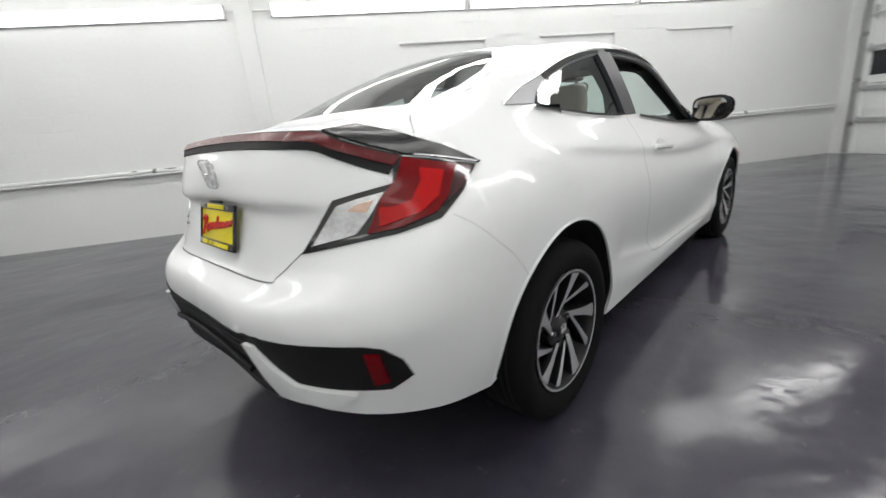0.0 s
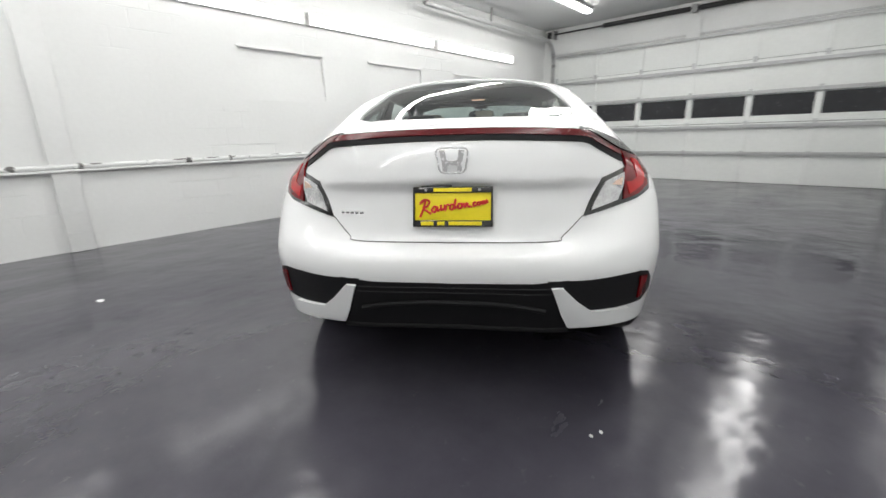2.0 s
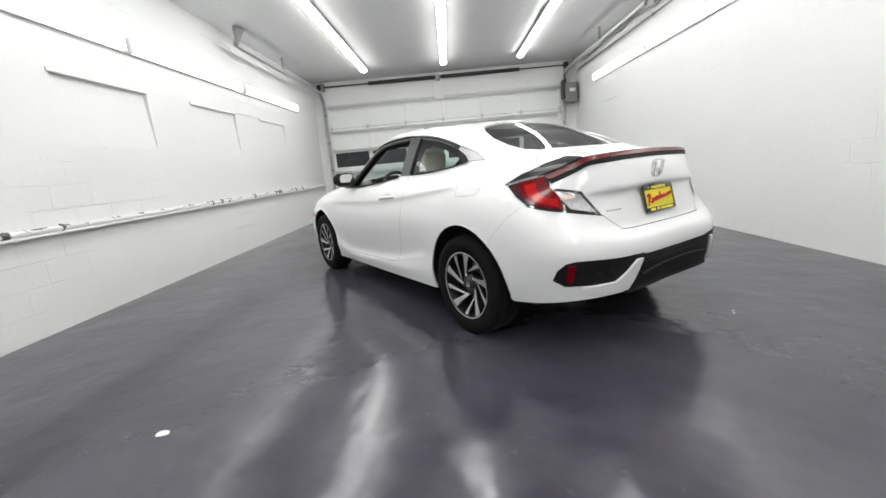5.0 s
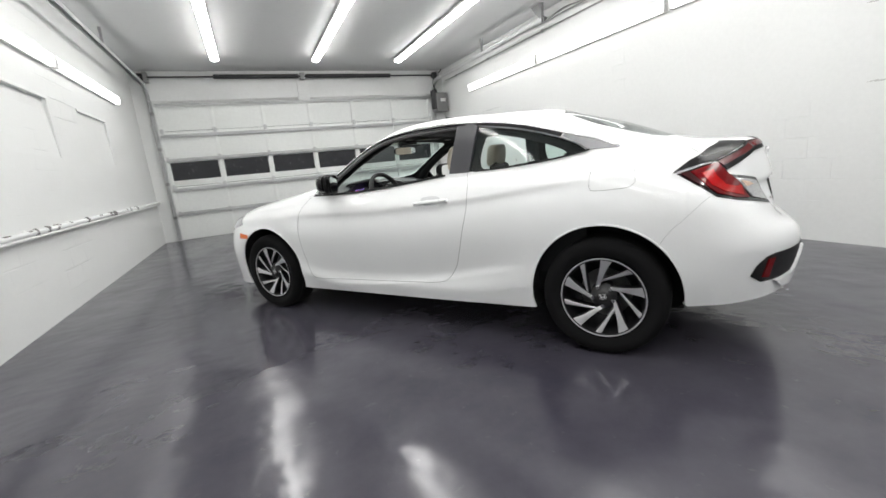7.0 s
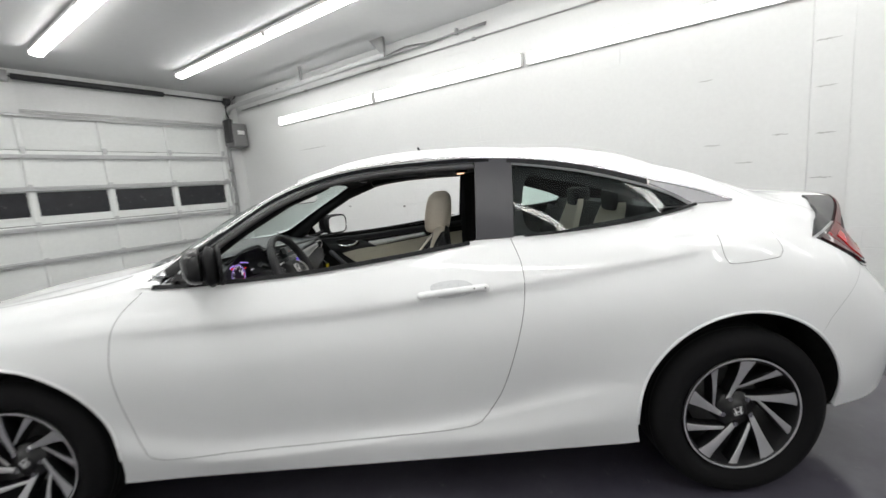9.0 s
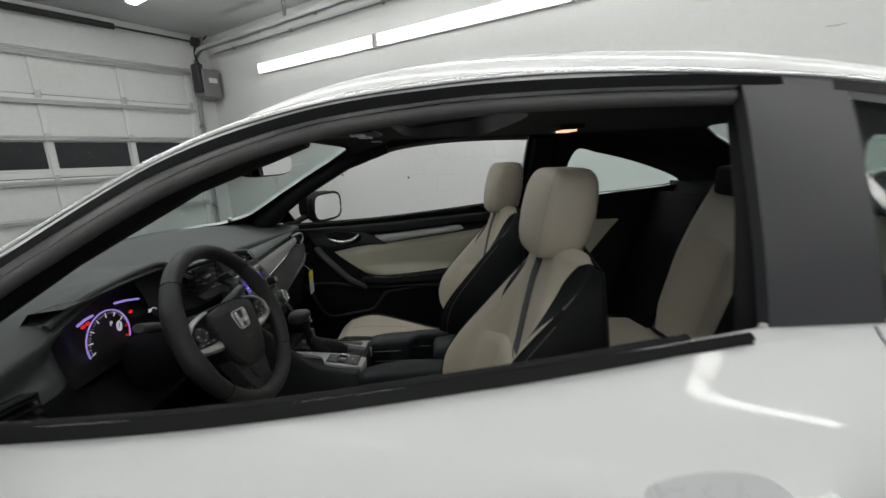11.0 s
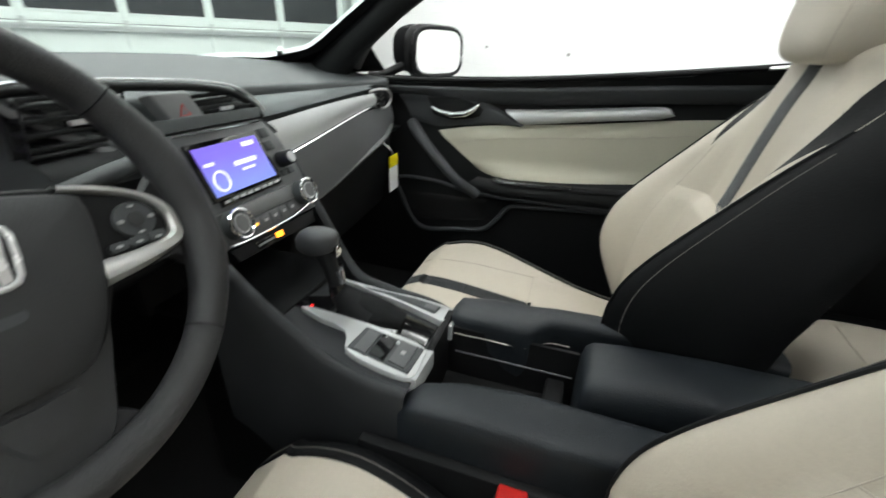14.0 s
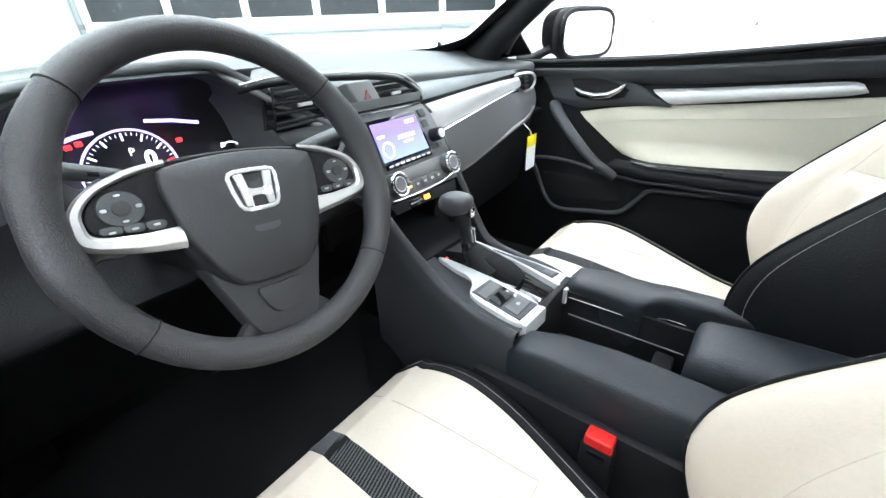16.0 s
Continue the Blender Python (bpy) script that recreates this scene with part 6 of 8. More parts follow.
rear = group("rear_seat", "ivory leather rear bench with black sides and headrests")
for side_ in (-1, 1):
    cx = side_ * .285
    rows = []
    for z in np.linspace(.505, 1.10, 22):
        hw = float(np.interp(z, [.50, .60, .80, .95, 1.03, 1.07, 1.10], [.120, .172, .182, .165, .145, .132, .118]))
        for k in np.linspace(-1, 1, 17):
            rows.append((cx + k * hw, rear_y(z) + .022 - .012 * (1 - k * k) - .030 * max(0, abs(k) - .86) / .14, z))
    link("rear_backrest", rows, grid_faces(22, 17), M_LEATHER, rear, "ivory rear backrest")
    tube("seam", [(cx + k * .13, rear_y(.905) + .013 + .010 * k * k, .905 - .03 * k * k) for k in np.linspace(-1, 1, 12)], .0009, M_SEAM, rear, 5)
    for k in (-1, 1):
        tube("seam", [(cx + k * .120, rear_y(z) + .0165, z) for z in np.linspace(.50, .88, 14)], .0009, M_SEAM, rear, 5)
    part("rear_headrest", box_bm(cx - .095, cx + .095, .160, .252, 1.055, 1.168, .03, 3), M_BLACKLEATHER, rear, "black rear headrest")
    # black bolster beside the place
    rows = []
    for z in np.linspace(.46, 1.05, 14):
        for k in np.linspace(0, 1, 9):
            rows.append((side_ * (.455 + .265 * k), rear_y(z) + .004 + .05 * math.sin(k * math.pi / 2), z))
    link("rear_bolster", rows, grid_faces(14, 9), M_BLACKLEATHER, rear, "black rear side bolster")
    cx = side_ * .385
    rows = []
    for y in list(np.linspace(.40, .84, 13)) + [.87, .89, .90]:
        for k in np.linspace(-1, 1, 21):
            rows.append((cx + k * .25, y - .07 * abs(k) ** 4 * max(0, (y - .6) / .3), np.interp(y, [.48, .7, .80, .85, .88, .90], [.475, .490, .490, .478, .455, .40]) + .010 * abs(k) ** 2 - .055 * max(0, (abs(k) - .72) / .28) ** 2))
    link("rear_cushion", rows, grid_faces(16, 21), M_LEATHER, rear, "ivory rear cushion")
    tube("seam", [(cx + k * .25, .78, .4906 + .010 * k * k) for k in np.linspace(-.70, .70, 14)], .0009, M_SEAM, rear, 5)
part("rear_base", box_bm(-.72, .74, .12, .875, .28, .44, .02), M_BLACKLEATHER, rear)
part("rear_divider", box_bm(-.125, .125, .42, .86, .43, .478, .02, 3), M_BLACKLEATHER, rear, "black tray between the rear places")
bm = bmesh.new()
vs = [bm.verts.new(p) for p in ((-.72, .42, .44), (.74, .42, .44), (.74, .21, 1.09), (-.72, .21, 1.09), (-.72, .08, 1.09), (.74, .08, 1.09))]
bm.faces.new(vs[:4]), bm.faces.new((vs[3], vs[2], vs[5], vs[4]))
part("rear_back_panel", bm, M_BLACKLEATHER, rear)

M_STACK = material("silver_grey_panel", (0.125, 0.128, 0.133), 0.38, metal=0.2, vary=0.06)
# Dashboard: a skin whose section changes across the car.
dash = group("dashboard", "dark grey dashboard with silver trim")


def dash_section(x):
    """(y, z) from the windshield over the brow and down to the knees."""
    hood = math.exp(-(((x + .335) / .165) ** 4))
    mid = math.exp(-(((x - .03) / .20) ** 4))
    side = min(1.0, max(0.0, (x - .20) / .45))
    sideL = min(1.0, max(0.0, (-.52 - x) / .2))
    brow_y = 1.985 - .01 * hood - .02 * side 
    brow_z = .966 + .052 * hood - .020 * side - .03 * sideL
    return [(2.40 - .25 * (abs(x) / .75) ** 3, 1.003 - .03 * (abs(x) / .75) ** 3), (2.27 - .17 * (abs(x) / .75) ** 3, .994 + .01 * hood - .02 * (abs(x) / .75) ** 3), (2.12, .976 + .030 * hood - .012 * side), (brow_y + .05, brow_z + .002), (brow_y + .012, brow_z - .002), (brow_y, brow_z - .012),
            (brow_y + .10 * hood + .005, brow_z - .05 + .025 * hood), (1.972 + .125 * hood, .885 - .01 * mid), (1.955 + .10 * hood, .82), (1.93, .76 + .05 * side), (1.945, .735 + .06 * side), (2.02, .71 + .04 * side), (2.10, .60), (2.18, .45)]


xs = np.linspace(-.735, .745, 110)
v = []
for x in xs:
    sec = spline([(a, b, 0) for a, b in dash_section(x)], 4)
    v += [(x, p[0], p[1]) for p in sec]
rows_ = len(v) // len(xs)
cut_ = 29
link("dash_pad", [p for i in range(len(xs)) for p in v[i * rows_:i * rows_ + cut_ + 1]], grid_faces(len(xs), cut_ + 1), M_DASH, dash, "grained dark grey dash pad", sharp=50)
link("knee_panel", [p for i in range(len(xs)) for p in v[i * rows_ + cut_:(i + 1) * rows_]], grid_faces(len(xs), rows_ - cut_), M_BLACKLEATHER, dash, "black lower dash panel", sharp=50)
# soft upper pad on the passenger side
pad = []
for i, x in enumerate(np.linspace(.185, .66, 26)):
    f = i / 25
    yb, zb = 1.952 + .01 * f, .912 + .014 * f
    for s in np.linspace(0, 1, 12):
        pad.append((x, yb - .012 * math.sin(math.pi * min(1, s * 1.6)) + .19 * s**1.2, zb + (.052 - .022 * f) * math.sin(s * math.pi / 2) ** .6))
link("dash_top_pad", pad, grid_faces(26, 12), material("dash_soft_pad", (0.145, 0.160, 0.164), 0.5, vary=0.08, fine=260, bump=0.4), dash, "soft grey upper dash pad")


def band(name, top, low, mat, parent, proud=.0, label="", n=24, round_=.004):
    """A slightly domed band between two lines in space."""
    t, l = spline(top, 8), spline(low, 8)
    m = min(len(t), len(l))
    v = []
    for i in range(m):
        for s in np.linspace(0, 1, 7):
            p = t[i] * (1 - s) + l[i] * s
            v.append((p[0], p[1] - proud - round_ * math.sin(math.pi * s), p[2]))
    return link(name, v, grid_faces(m, 7), mat, parent, label)


band("silver_trim", [(.150, 1.940, .906), (.30, 1.938, .914), (.45, 1.940, .918), (.600, 1.950, .916)], [(.175, 1.935, .842), (.32, 1.932, .862), (.46, 1.936, .880), (.615, 1.950, .890)], M_BRUSHED, dash, .008, "brushed silver dash trim")
tube("trim_edge", spline([(.178, 1.922, .840), (.32, 1.920, .860), (.46, 1.924, .878), (.62, 1.938, .889)], 8), .0025, M_CHROME, dash, 6)
tube("trim_edge", spline([(.20, 1.925, .727), (.32, 1.918, .742), (.50, 1.915, .780), (.62, 1.920, .800), (.70, 1.94, .82)], 8), .007, M_TRIMGREY, dash, 8)
band("lower_face", [(.150, 1.930, .838), (.32, 1.928, .858), (.46, 1.932, .876), (.72, 1.95, .875)], [(.19, 1.915, .728), (.32, 1.912, .744), (.50, 1.912, .782), (.72, 1.94, .825)], material("lower_dash_grey", (0.105, 0.108, 0.114), 0.40, vary=0.06, fine=260, bump=0.2), dash, .0)
band("glovebox_lid", [(.19, 1.926, .722), (.32, 1.918, .738), (.50, 1.918, .776), (.70, 1.94, .812)], [(.20, 1.97, .56), (.32, 1.97, .56), (.50, 1.97, .57), (.70, 1.98, .58)], M_SOFTBLACK, dash, .0, "black glovebox lid")
sv = group("side_vent", "dark corner air vent in a silver surround", car)


def vent(parent, c, w, h, slats, tilt=0.0, turn=0.0, lean=0.0):
    """An air vent: a dark box behind blades; lean slants its sides."""
    m = Matrix.Translation(c) @ pose(0, 0, 0, tilt, 0, turn)

    def skew(bm):
        for q in bm.verts:
            q.co.x += lean * q.co.z
        bm.transform(m)
        return bm

    part("vent_cavity", skew(box_bm(-w / 2, w / 2, .028, .034, -h / 2, h / 2)), M_CARPET, parent)
    for i in range(slats):
        z = -h / 2 + h * (i + .5) / slats
        bm = box_bm(-w / 2, w / 2, -.004, .022, -.0024, .0024, .0015)
        bm.transform(pose(0, 0, z, 14))
        part("vent_slat", skew(bm), M_SOFTBLACK, parent)
    ring = [(-w / 2 + lean * -h / 2, 0, -h / 2), (w / 2 + lean * -h / 2, 0, -h / 2), (w / 2 + lean * h / 2, 0, h / 2), (-w / 2 + lean * h / 2, 0, h / 2)]
    tube("vent_frame", [m @ Vector(p) for p in ring], .0035, M_SOFTBLACK, parent, 6, True)
    return m


vent(sv, (.650, 1.944, .898), .070, .034, 3, -8, 18)
band("vent_panel", [(.590, 1.966, .930), (.66, 1.960, .932), (.705, 1.952, .924), (.735, 1.966, .905)], [(.595, 1.968, .870), (.66, 1.962, .862), (.705, 1.954, .860), (.735, 1.966, .866)], M_SOFTBLACK, sv)
tube("vent_surround", [(a, float(np.interp(a, [.60, .722], [1.952, 1.934])), b) for a, b in rounded([(.600, .918), (.655, .922), (.690, .914), (.698, .894), (.680, .876), (.645, .872), (.615, .886)], 5)], .004, M_SATIN, sv, 6, True)
cv = group("centre_vent", "pair of dark centre air vents with a hazard button", car)
m_ = vent(cv, (-.128, 1.938, .950), .108, .056, 4, -10, 0, .25)
m2 = vent(cv, (.082, 1.938, .940), .112, .044, 3, -10, 0, -.6)
for m, w in ((m_, .03), (m2, .028)):
    bm = box_bm(-.013, .013, -.007, .0, -.003, .003, .0015)
    bm.transform(m)
    part("vent_tab", bm, M_SATIN, cv)
# hood panel round the vents, open in the middle
band("vent_sill", [(-.190, 1.942, .922), (-.06, 1.934, .918), (.06, 1.930, .914), (.165, 1.932, .908)], [(-.185, 1.918, .900), (-.06, 1.902, .902), (.06, 1.902, .902), (.170, 1.915, .890)], M_SOFTBLACK, cv)
bm = box_bm(-.029, .029, -.014, .012, -.030, .026, .006, 3)
for q in bm.verts:
    q.co.x += -.42 * q.co.z
bm.transform(Matrix.Translation((-.010, 1.930, .946)) @ pose(0, 0, 0, -14))
part("hazard_button", bm, M_TRIMGREY, cv, "grey hazard button")
HZ = Matrix.Translation((-.010, 1.930, .946)) @ pose(0, 0, 0, -14)
tube("hazard_mark", [HZ @ Vector(p) for p in ((-.008, -.0147, -.006), (.008, -.0147, -.006), (.0, -.0147, .008))], .0011, M_REDPLASTIC, cv, 5, True)
BROW = [(-.215, 1.962, .985), (-.175, 1.948, .991), (-.11, 1.938, .991), (-.04, 1.935, .987), (.04, 1.933, .980), (.100, 1.932, .968), (.140, 1.934, .948), (.168, 1.938, .924)]
tube("vent_brow", spline([(a, b + .007, c - .006) for a, b, c in BROW], 6), .006, M_SOFTBLACK, cv, 8)
tube("vent_brow_line", spline([(a, b - .003, c + .003) for a, b, c in BROW], 6), .0018, M_SATIN, cv, 5)
# driver side vent and lower left dash
dv = group("side_vent", "dark corner air vent beside the driver's door", car)
vent(dv, (-.665, 1.95, .885), .085, .05, 4, -8, -15)

# Centre stack, on a plane that leans back
stack = group("centre_stack", "dark grey audio and climate panel with a lit screen", car)
SLANT = math.degrees(math.atan2(.062, .172))


def sp(x, z, proud=0.0):
    return Vector((x, 1.846 + (z - .772) * .062 / .172, z)) + Vector((0, -.941, .339)) * proud


SC = Matrix.Translation(sp(.028, .870)) @ pose(0, 0, 0, -SLANT)


def plate_on(name, outline, z0, z1, mat, lab="", bevel=.002, parent=None):
    """A plate over an outline of (x, z) on the panel's plane, from height z0 to z1 above it."""
    bm = bmesh.new()
    lo = [bm.verts.new(sp(x, z, z0)) for x, z in outline]
    hi = [bm.verts.new(sp(x, z, z1)) for x, z in outline]
    top = bm.faces.new(hi)
    n = len(lo)
    for i in range(n):
        bm.faces.new((lo[i], lo[(i + 1) % n], hi[(i + 1) % n], hi[i]))
    if bevel:
        bmesh.ops.bevel(bm, geom=list(top.edges), offset=bevel, segments=2, profile=.6, affect="EDGES")
    return part(name, bm, mat, parent or stack, lab, sharp=45)


plate_on("panel", [(-.062, .926), (.114, .924), (.134, .895), (.152, .858), (.156, .815), (.152, .764), (-.058, .770), (-.074, .815), (-.076, .868)], -.05, .0, M_STACK, "dark grey audio panel", .006)
plate_on("upper_panel", [(-.078, .944), (.122, .940), (.116, .925), (-.064, .927)], -.05, .002, M_DASH, "", .003)
tube("panel_top_line", [sp(-.052, .921, .002), sp(.108, .919, .002)], .0014, M_CHROME, stack, 5)
plate_on("screen_bezel", [(-.046, .910), (.088, .908), (.100, .832), (-.040, .832)], 0, .004, M_GLOSSBLACK, "", .002)


def screen_material():
    m = glow("lit_screen", (0.20, 0.20, 0.95), 0.30)
    nt = m.node_tree
    p = nt.nodes["Principled BSDF"]
    co, sx = nt.nodes.new("ShaderNodeTexCoord"), nt.nodes.new("ShaderNodeSeparateXYZ")
    nt.links.new(co.outputs["Object"], sx.inputs[0])
    low = ramp(nt, sx.outputs[2], .845, .890)
    nt.links.new(mix_color(nt, low, (0.22, 0.34, 0.98, 1), (0.20, 0.05, 0.85, 1)), p.inputs["Emission Color"])
    p.inputs["Roughness"].default_value = .12
    return m


plate_on("screen", [(-.039, .903), (.080, .902), (.092, .838), (-.033, .838)], .002, .0052, screen_material(), "lit violet-blue screen", 0)
M_SCREENTEXT = glow("screen_text", (0.80, 0.78, 1.0), 0.5)
for a, b, z, h in ((.048, .072, .894, .006), (-.031, -.014, .880, .004), (.020, .064, .872, .006), (.030, .056, .862, .003)):
    plate_on("screen_text_bar", [(a, z + h / 2), (b, z + h / 2), (b, z - h / 2), (a, z - h / 2)], .005, .0058, M_SCREENTEXT, "", 0)
tube("screen_dial", [sp(-.014 + .013 * math.cos(t), .856 + .013 * math.sin(t), .0056) for t in np.linspace(0, 2 * math.pi, 20)[:-1]], .0016, M_SCREENTEXT, stack, 4, True)
plate_on("preset_strip", [(-.030, .833), (.094, .833), (.096, .824), (-.030, .824)], 0, .006, M_GLOSSBLACK, "", .001)
for i in range(8):
    a = -.026 + .0150 * i
    plate_on("preset_mark", [(a, .831), (a + .010, .831), (a + .010, .8275), (a, .8275)], .005, .0066, M_SATIN, "", 0)
for z in (.902, .882):
    plate_on("side_key", [(.094, z + .007), (.111, z + .007), (.115, z - .007), (.098, z - .007)], 0, .004, M_DASH, "", .0015)
    plate_on("side_key", [(-.068, z + .006), (-.052, z + .006), (-.050, z - .006), (-.068, z - .006)], 0, .004, M_DASH, "", .0015)
for a in (.106, .124):
    plate_on("side_key", [(a, .842), (a + .013, .842), (a + .014, .832), (a + .001, .832)], 0, .003, M_DASH, "", .001)
part("volume_knob", cyl_bm(.0135, sp(.120, .857), sp(.120, .857, .024), 28, .012), M_SOFTBLACK, stack, "black volume knob")
part("volume_cap", cyl_bm(.0095, sp(.120, .857, .023), sp(.120, .857, .0255), 24, .009), M_SATIN, stack)
# climate row: a raised silver-grey band with two knobs, a row of keys, a bright lower edge
plate_on("climate_band", [(-.008, .818), (.106, .817), (.108, .796), (-.008, .798)], 0, .008, M_TRIMGREY, "silver-grey climate display band", .003)
plate_on("climate_face", [(-.056, .818), (.152, .815), (.152, .766), (-.052, .772)], -.01, .004, M_STACK, "", .003)
for cx in (-.029, .131):
    part("climate_knob", cyl_bm(.0215, sp(cx, .798, .002), sp(cx, .798, .022), 36, .020), M_DASH, stack, "dark climate knob with a chrome rim")
    tube("knob_rim", [sp(cx + .0195 * math.cos(t), .798 + .0195 * math.sin(t), .022) for t in np.linspace(0, 2 * math.pi, 33)[:-1]], .0024, M_CHROME, stack, 6, True)
    tube("knob_ring", [sp(cx + .0125 * math.cos(t), .798 + .0125 * math.sin(t), .0225) for t in np.linspace(0, 2 * math.pi, 25)[:-1]], .0012, M_SATIN, stack, 5, True)
    part("knob_cap", cyl_bm(.012, sp(cx, .798, .021), sp(cx, .798, .0235), 28, .0115), M_TRIMGREY, stack)
for i in range(5):
    a = -.002 + .0215 * i
    plate_on("climate_key", [(a, .793), (a + .019, .793), (a + .0185, .777), (a, .777)], .002, .007, M_STACK, "", .0015)
    plate_on("key_mark", [(a + .006, .787), (a + .013, .787), (a + .013, .783), (a + .006, .783)], .0068, .0074, M_AMBERKEY if i == 0 else M_SATIN, "", 0)
tube("climate_edge", [sp(p[0], p[1], .005) for p in spline([(-.052, .776, 0), (-.030, .772, 0), (.024, .770, 0), (.085, .770, 0), (.120, .774, 0), (.140, .778, 0), (.153, .786, 0)], 6)], .0018, M_CHROME, stack, 6)
plate_on("stack_lip", [(-.050, .768), (.150, .763), (.145, .742), (-.040, .748)], -.04, -.002, M_SOFTBLACK, "", .004)
plate_on("indicator_plate", [(-.004, .762), (.062, .760), (.060, .748), (-.002, .750)], -.003, .0, M_GLOSSBLACK, "", .001)
plate_on("amber_indicator", [(.040, .760), (.056, .7595), (.056, .751), (.040, .752)], -.001, .001, M_AMBERGLOW, "glowing amber indicator", .001)
for i in range(4):
    plate_on("indicator_text_bar", [(.000 + .009 * i, .757), (.007 + .009 * i, .757), (.007 + .009 * i, .754), (.000 + .009 * i, .754)], -.001, .0008, M_SATIN, "", 0)

# Instrument cluster behind the wheel
M_DIAL = material("dial_black", (0.006, 0.006, 0.008), 0.4, vary=0.1)
cl = group("instrument_cluster", "lit instrument cluster with a round gauge", car)
v = []
for x in np.linspace(-.52, -.15, 16):
    for z, y in ((1.008, 1.965), (1.0, 2.03), (.96, 2.065), (.88, 2.05), (.83, 2.02)):
        v.append((x, y, z))
link("cluster_face", v, grid_faces(16, 5), M_DIAL, cl)
band("cluster_visor", [(-.53, 1.995, .980), (-.46, 1.985, 1.006), (-.39, 1.98, 1.016), (-.32, 1.978, 1.020), (-.245, 1.978, 1.018), (-.205, 1.972, .997), (-.165, 1.960, .966), (-.12, 1.945, .932), (-.075, 1.925, .902)],
     [(-.52, 2.04, .975), (-.46, 2.04, 1.000), (-.39, 2.04, 1.010), (-.32, 2.04, 1.013), (-.25, 2.04, 1.006), (-.215, 2.02, .984), (-.18, 1.99, .950), (-.135, 1.965, .915), (-.09, 1.945, .888)], M_DASH, cl, .0, "dark grey cluster hood")
tube("visor_lip", spline([(-.53, 1.994, .978), (-.46, 1.984, 1.005), (-.39, 1.979, 1.015), (-.32, 1.977, 1.019), (-.245, 1.977, 1.017), (-.205, 1.971, .996), (-.165, 1.958, .965), (-.12, 1.942, .931), (-.075, 1.922, .901)], 8), .0075, M_DASH, cl, 8)
band("visor_wing", [(-.245, 1.977, 1.012), (-.205, 1.969, .992), (-.165, 1.956, .962), (-.12, 1.940, .928), (-.075, 1.920, .898)], [(-.225, 1.974, .990), (-.19, 1.962, .968), (-.155, 1.948, .938), (-.115, 1.932, .905), (-.070, 1.912, .880)], M_TRIMGREY, cl, .004, "grey side wing of the hood")
GC, GR = Vector((-.358, 2.035, .884)), .060
M_LILAC = glow("lilac_gauge_light", (0.46, 0.32, 1.0), 0.9)
M_WHITEGLOW = glow("white_gauge_light", (0.88, 0.86, 1.0), 0.6)
tube("gauge_ring", [GC + Vector((GR * math.cos(t), 0, GR * math.sin(t))) for t in np.linspace(-.35, math.pi + .35, 40)], .0016, M_LILAC, cl, 6)
for i in range(33):
    t = math.pi + .3 - (math.pi + .6) * i / 32
    ln = .010 if i % 4 == 0 else .004
    d = Vector((math.cos(t), 0, math.sin(t)))
    tube("gauge_tick", [GC + d * (GR - .004) - Vector((0, .002, 0)), GC + d * (GR - .004 - ln) - Vector((0, .002, 0))], .0013 if i % 4 == 0 else .0005, M_REDTELL if i > 27 else M_WHITEGLOW, cl, 4)
lettering("0", .030, M_WHITEGLOW, "speed_digit", Matrix.Translation((-.334, 2.028, .900)) @ pose(0, 0, 0, 90), cl, bold=.0012)
lettering("P", .015, M_WHITEGLOW, "gear_letter", Matrix.Translation((-.354, 2.028, .914)) @ pose(0, 0, 0, 90), cl)
tube("arc_left", [(-.428, 2.034, .940), (-.405, 2.036, .9445), (-.386, 2.036, .9460)], .0026, M_LILAC, cl, 6)
tube("arc_right", [(-.324, 2.036, .950), (-.290, 2.036, .945), (-.254, 2.034, .936)], .0026, M_LILAC, cl, 6)
for x, z in ((-.418, .934), (-.406, .936), (-.289, .917)):
    part("warning_light", box_bm(x - .004, x + .004, 2.030, 2.034, z - .003, z + .003, .001), M_REDTELL, cl)
tube("fuel_arc", [(-.217 + .016 * math.cos(t), 2.033, .886 + .012 * math.sin(t)) for t in np.linspace(.5, 2.6, 10)], .0013, M_WHITEGLOW, cl, 5)
part("fuel_mark", box_bm(-.230, -.225, 2.030, 2.034, .893, .899), M_WHITEGLOW, cl)

# Steering wheel, turned a little to the right
sw = group("steering_wheel", "dark grey leather steering wheel with silver spoke trim", car)
TILT_W, ROLL_W = radians(23.7), radians(-7)
WC = Vector((-.330, 1.776, .897))
_u, _v = Vector((1, 0, 0)), Vector((0, math.sin(TILT_W), math.cos(TILT_W)))
WU = _u * math.cos(ROLL_W) + _v * math.sin(ROLL_W)
WV = _v * math.cos(ROLL_W) - _u * math.sin(ROLL_W)
WN = Vector((0, -math.cos(TILT_W), math.sin(TILT_W)))


def wl(u, v_, w=0.0):
    return WC + WU * u + WV * v_ + WN * w


RIM_R, ntube = .1735, 20


def rim_arc(name, t0, t1, mat, lab=""):
    n, rings = max(8, int((t1 - t0) / .06)), []
    for i in range(n + 1):
        t = t0 + (t1 - t0) * i / n
        near = min(abs(t - .30), abs(t - math.pi + .30), abs(t + .25), abs(t - math.pi - .25))
        thick = .0165 + .0025 * math.exp(-((near / .22) ** 2))
        d = WU * math.cos(t) + WV * math.sin(t)
        rings.append([WC + d * (RIM_R + thick * math.cos(a)) + WN * (thick * 1.12 * math.sin(a)) for a in np.linspace(0, 2 * math.pi, ntube + 1)[:-1]])
    return loft(name, rings, mat, sw, lab, sharp=80)


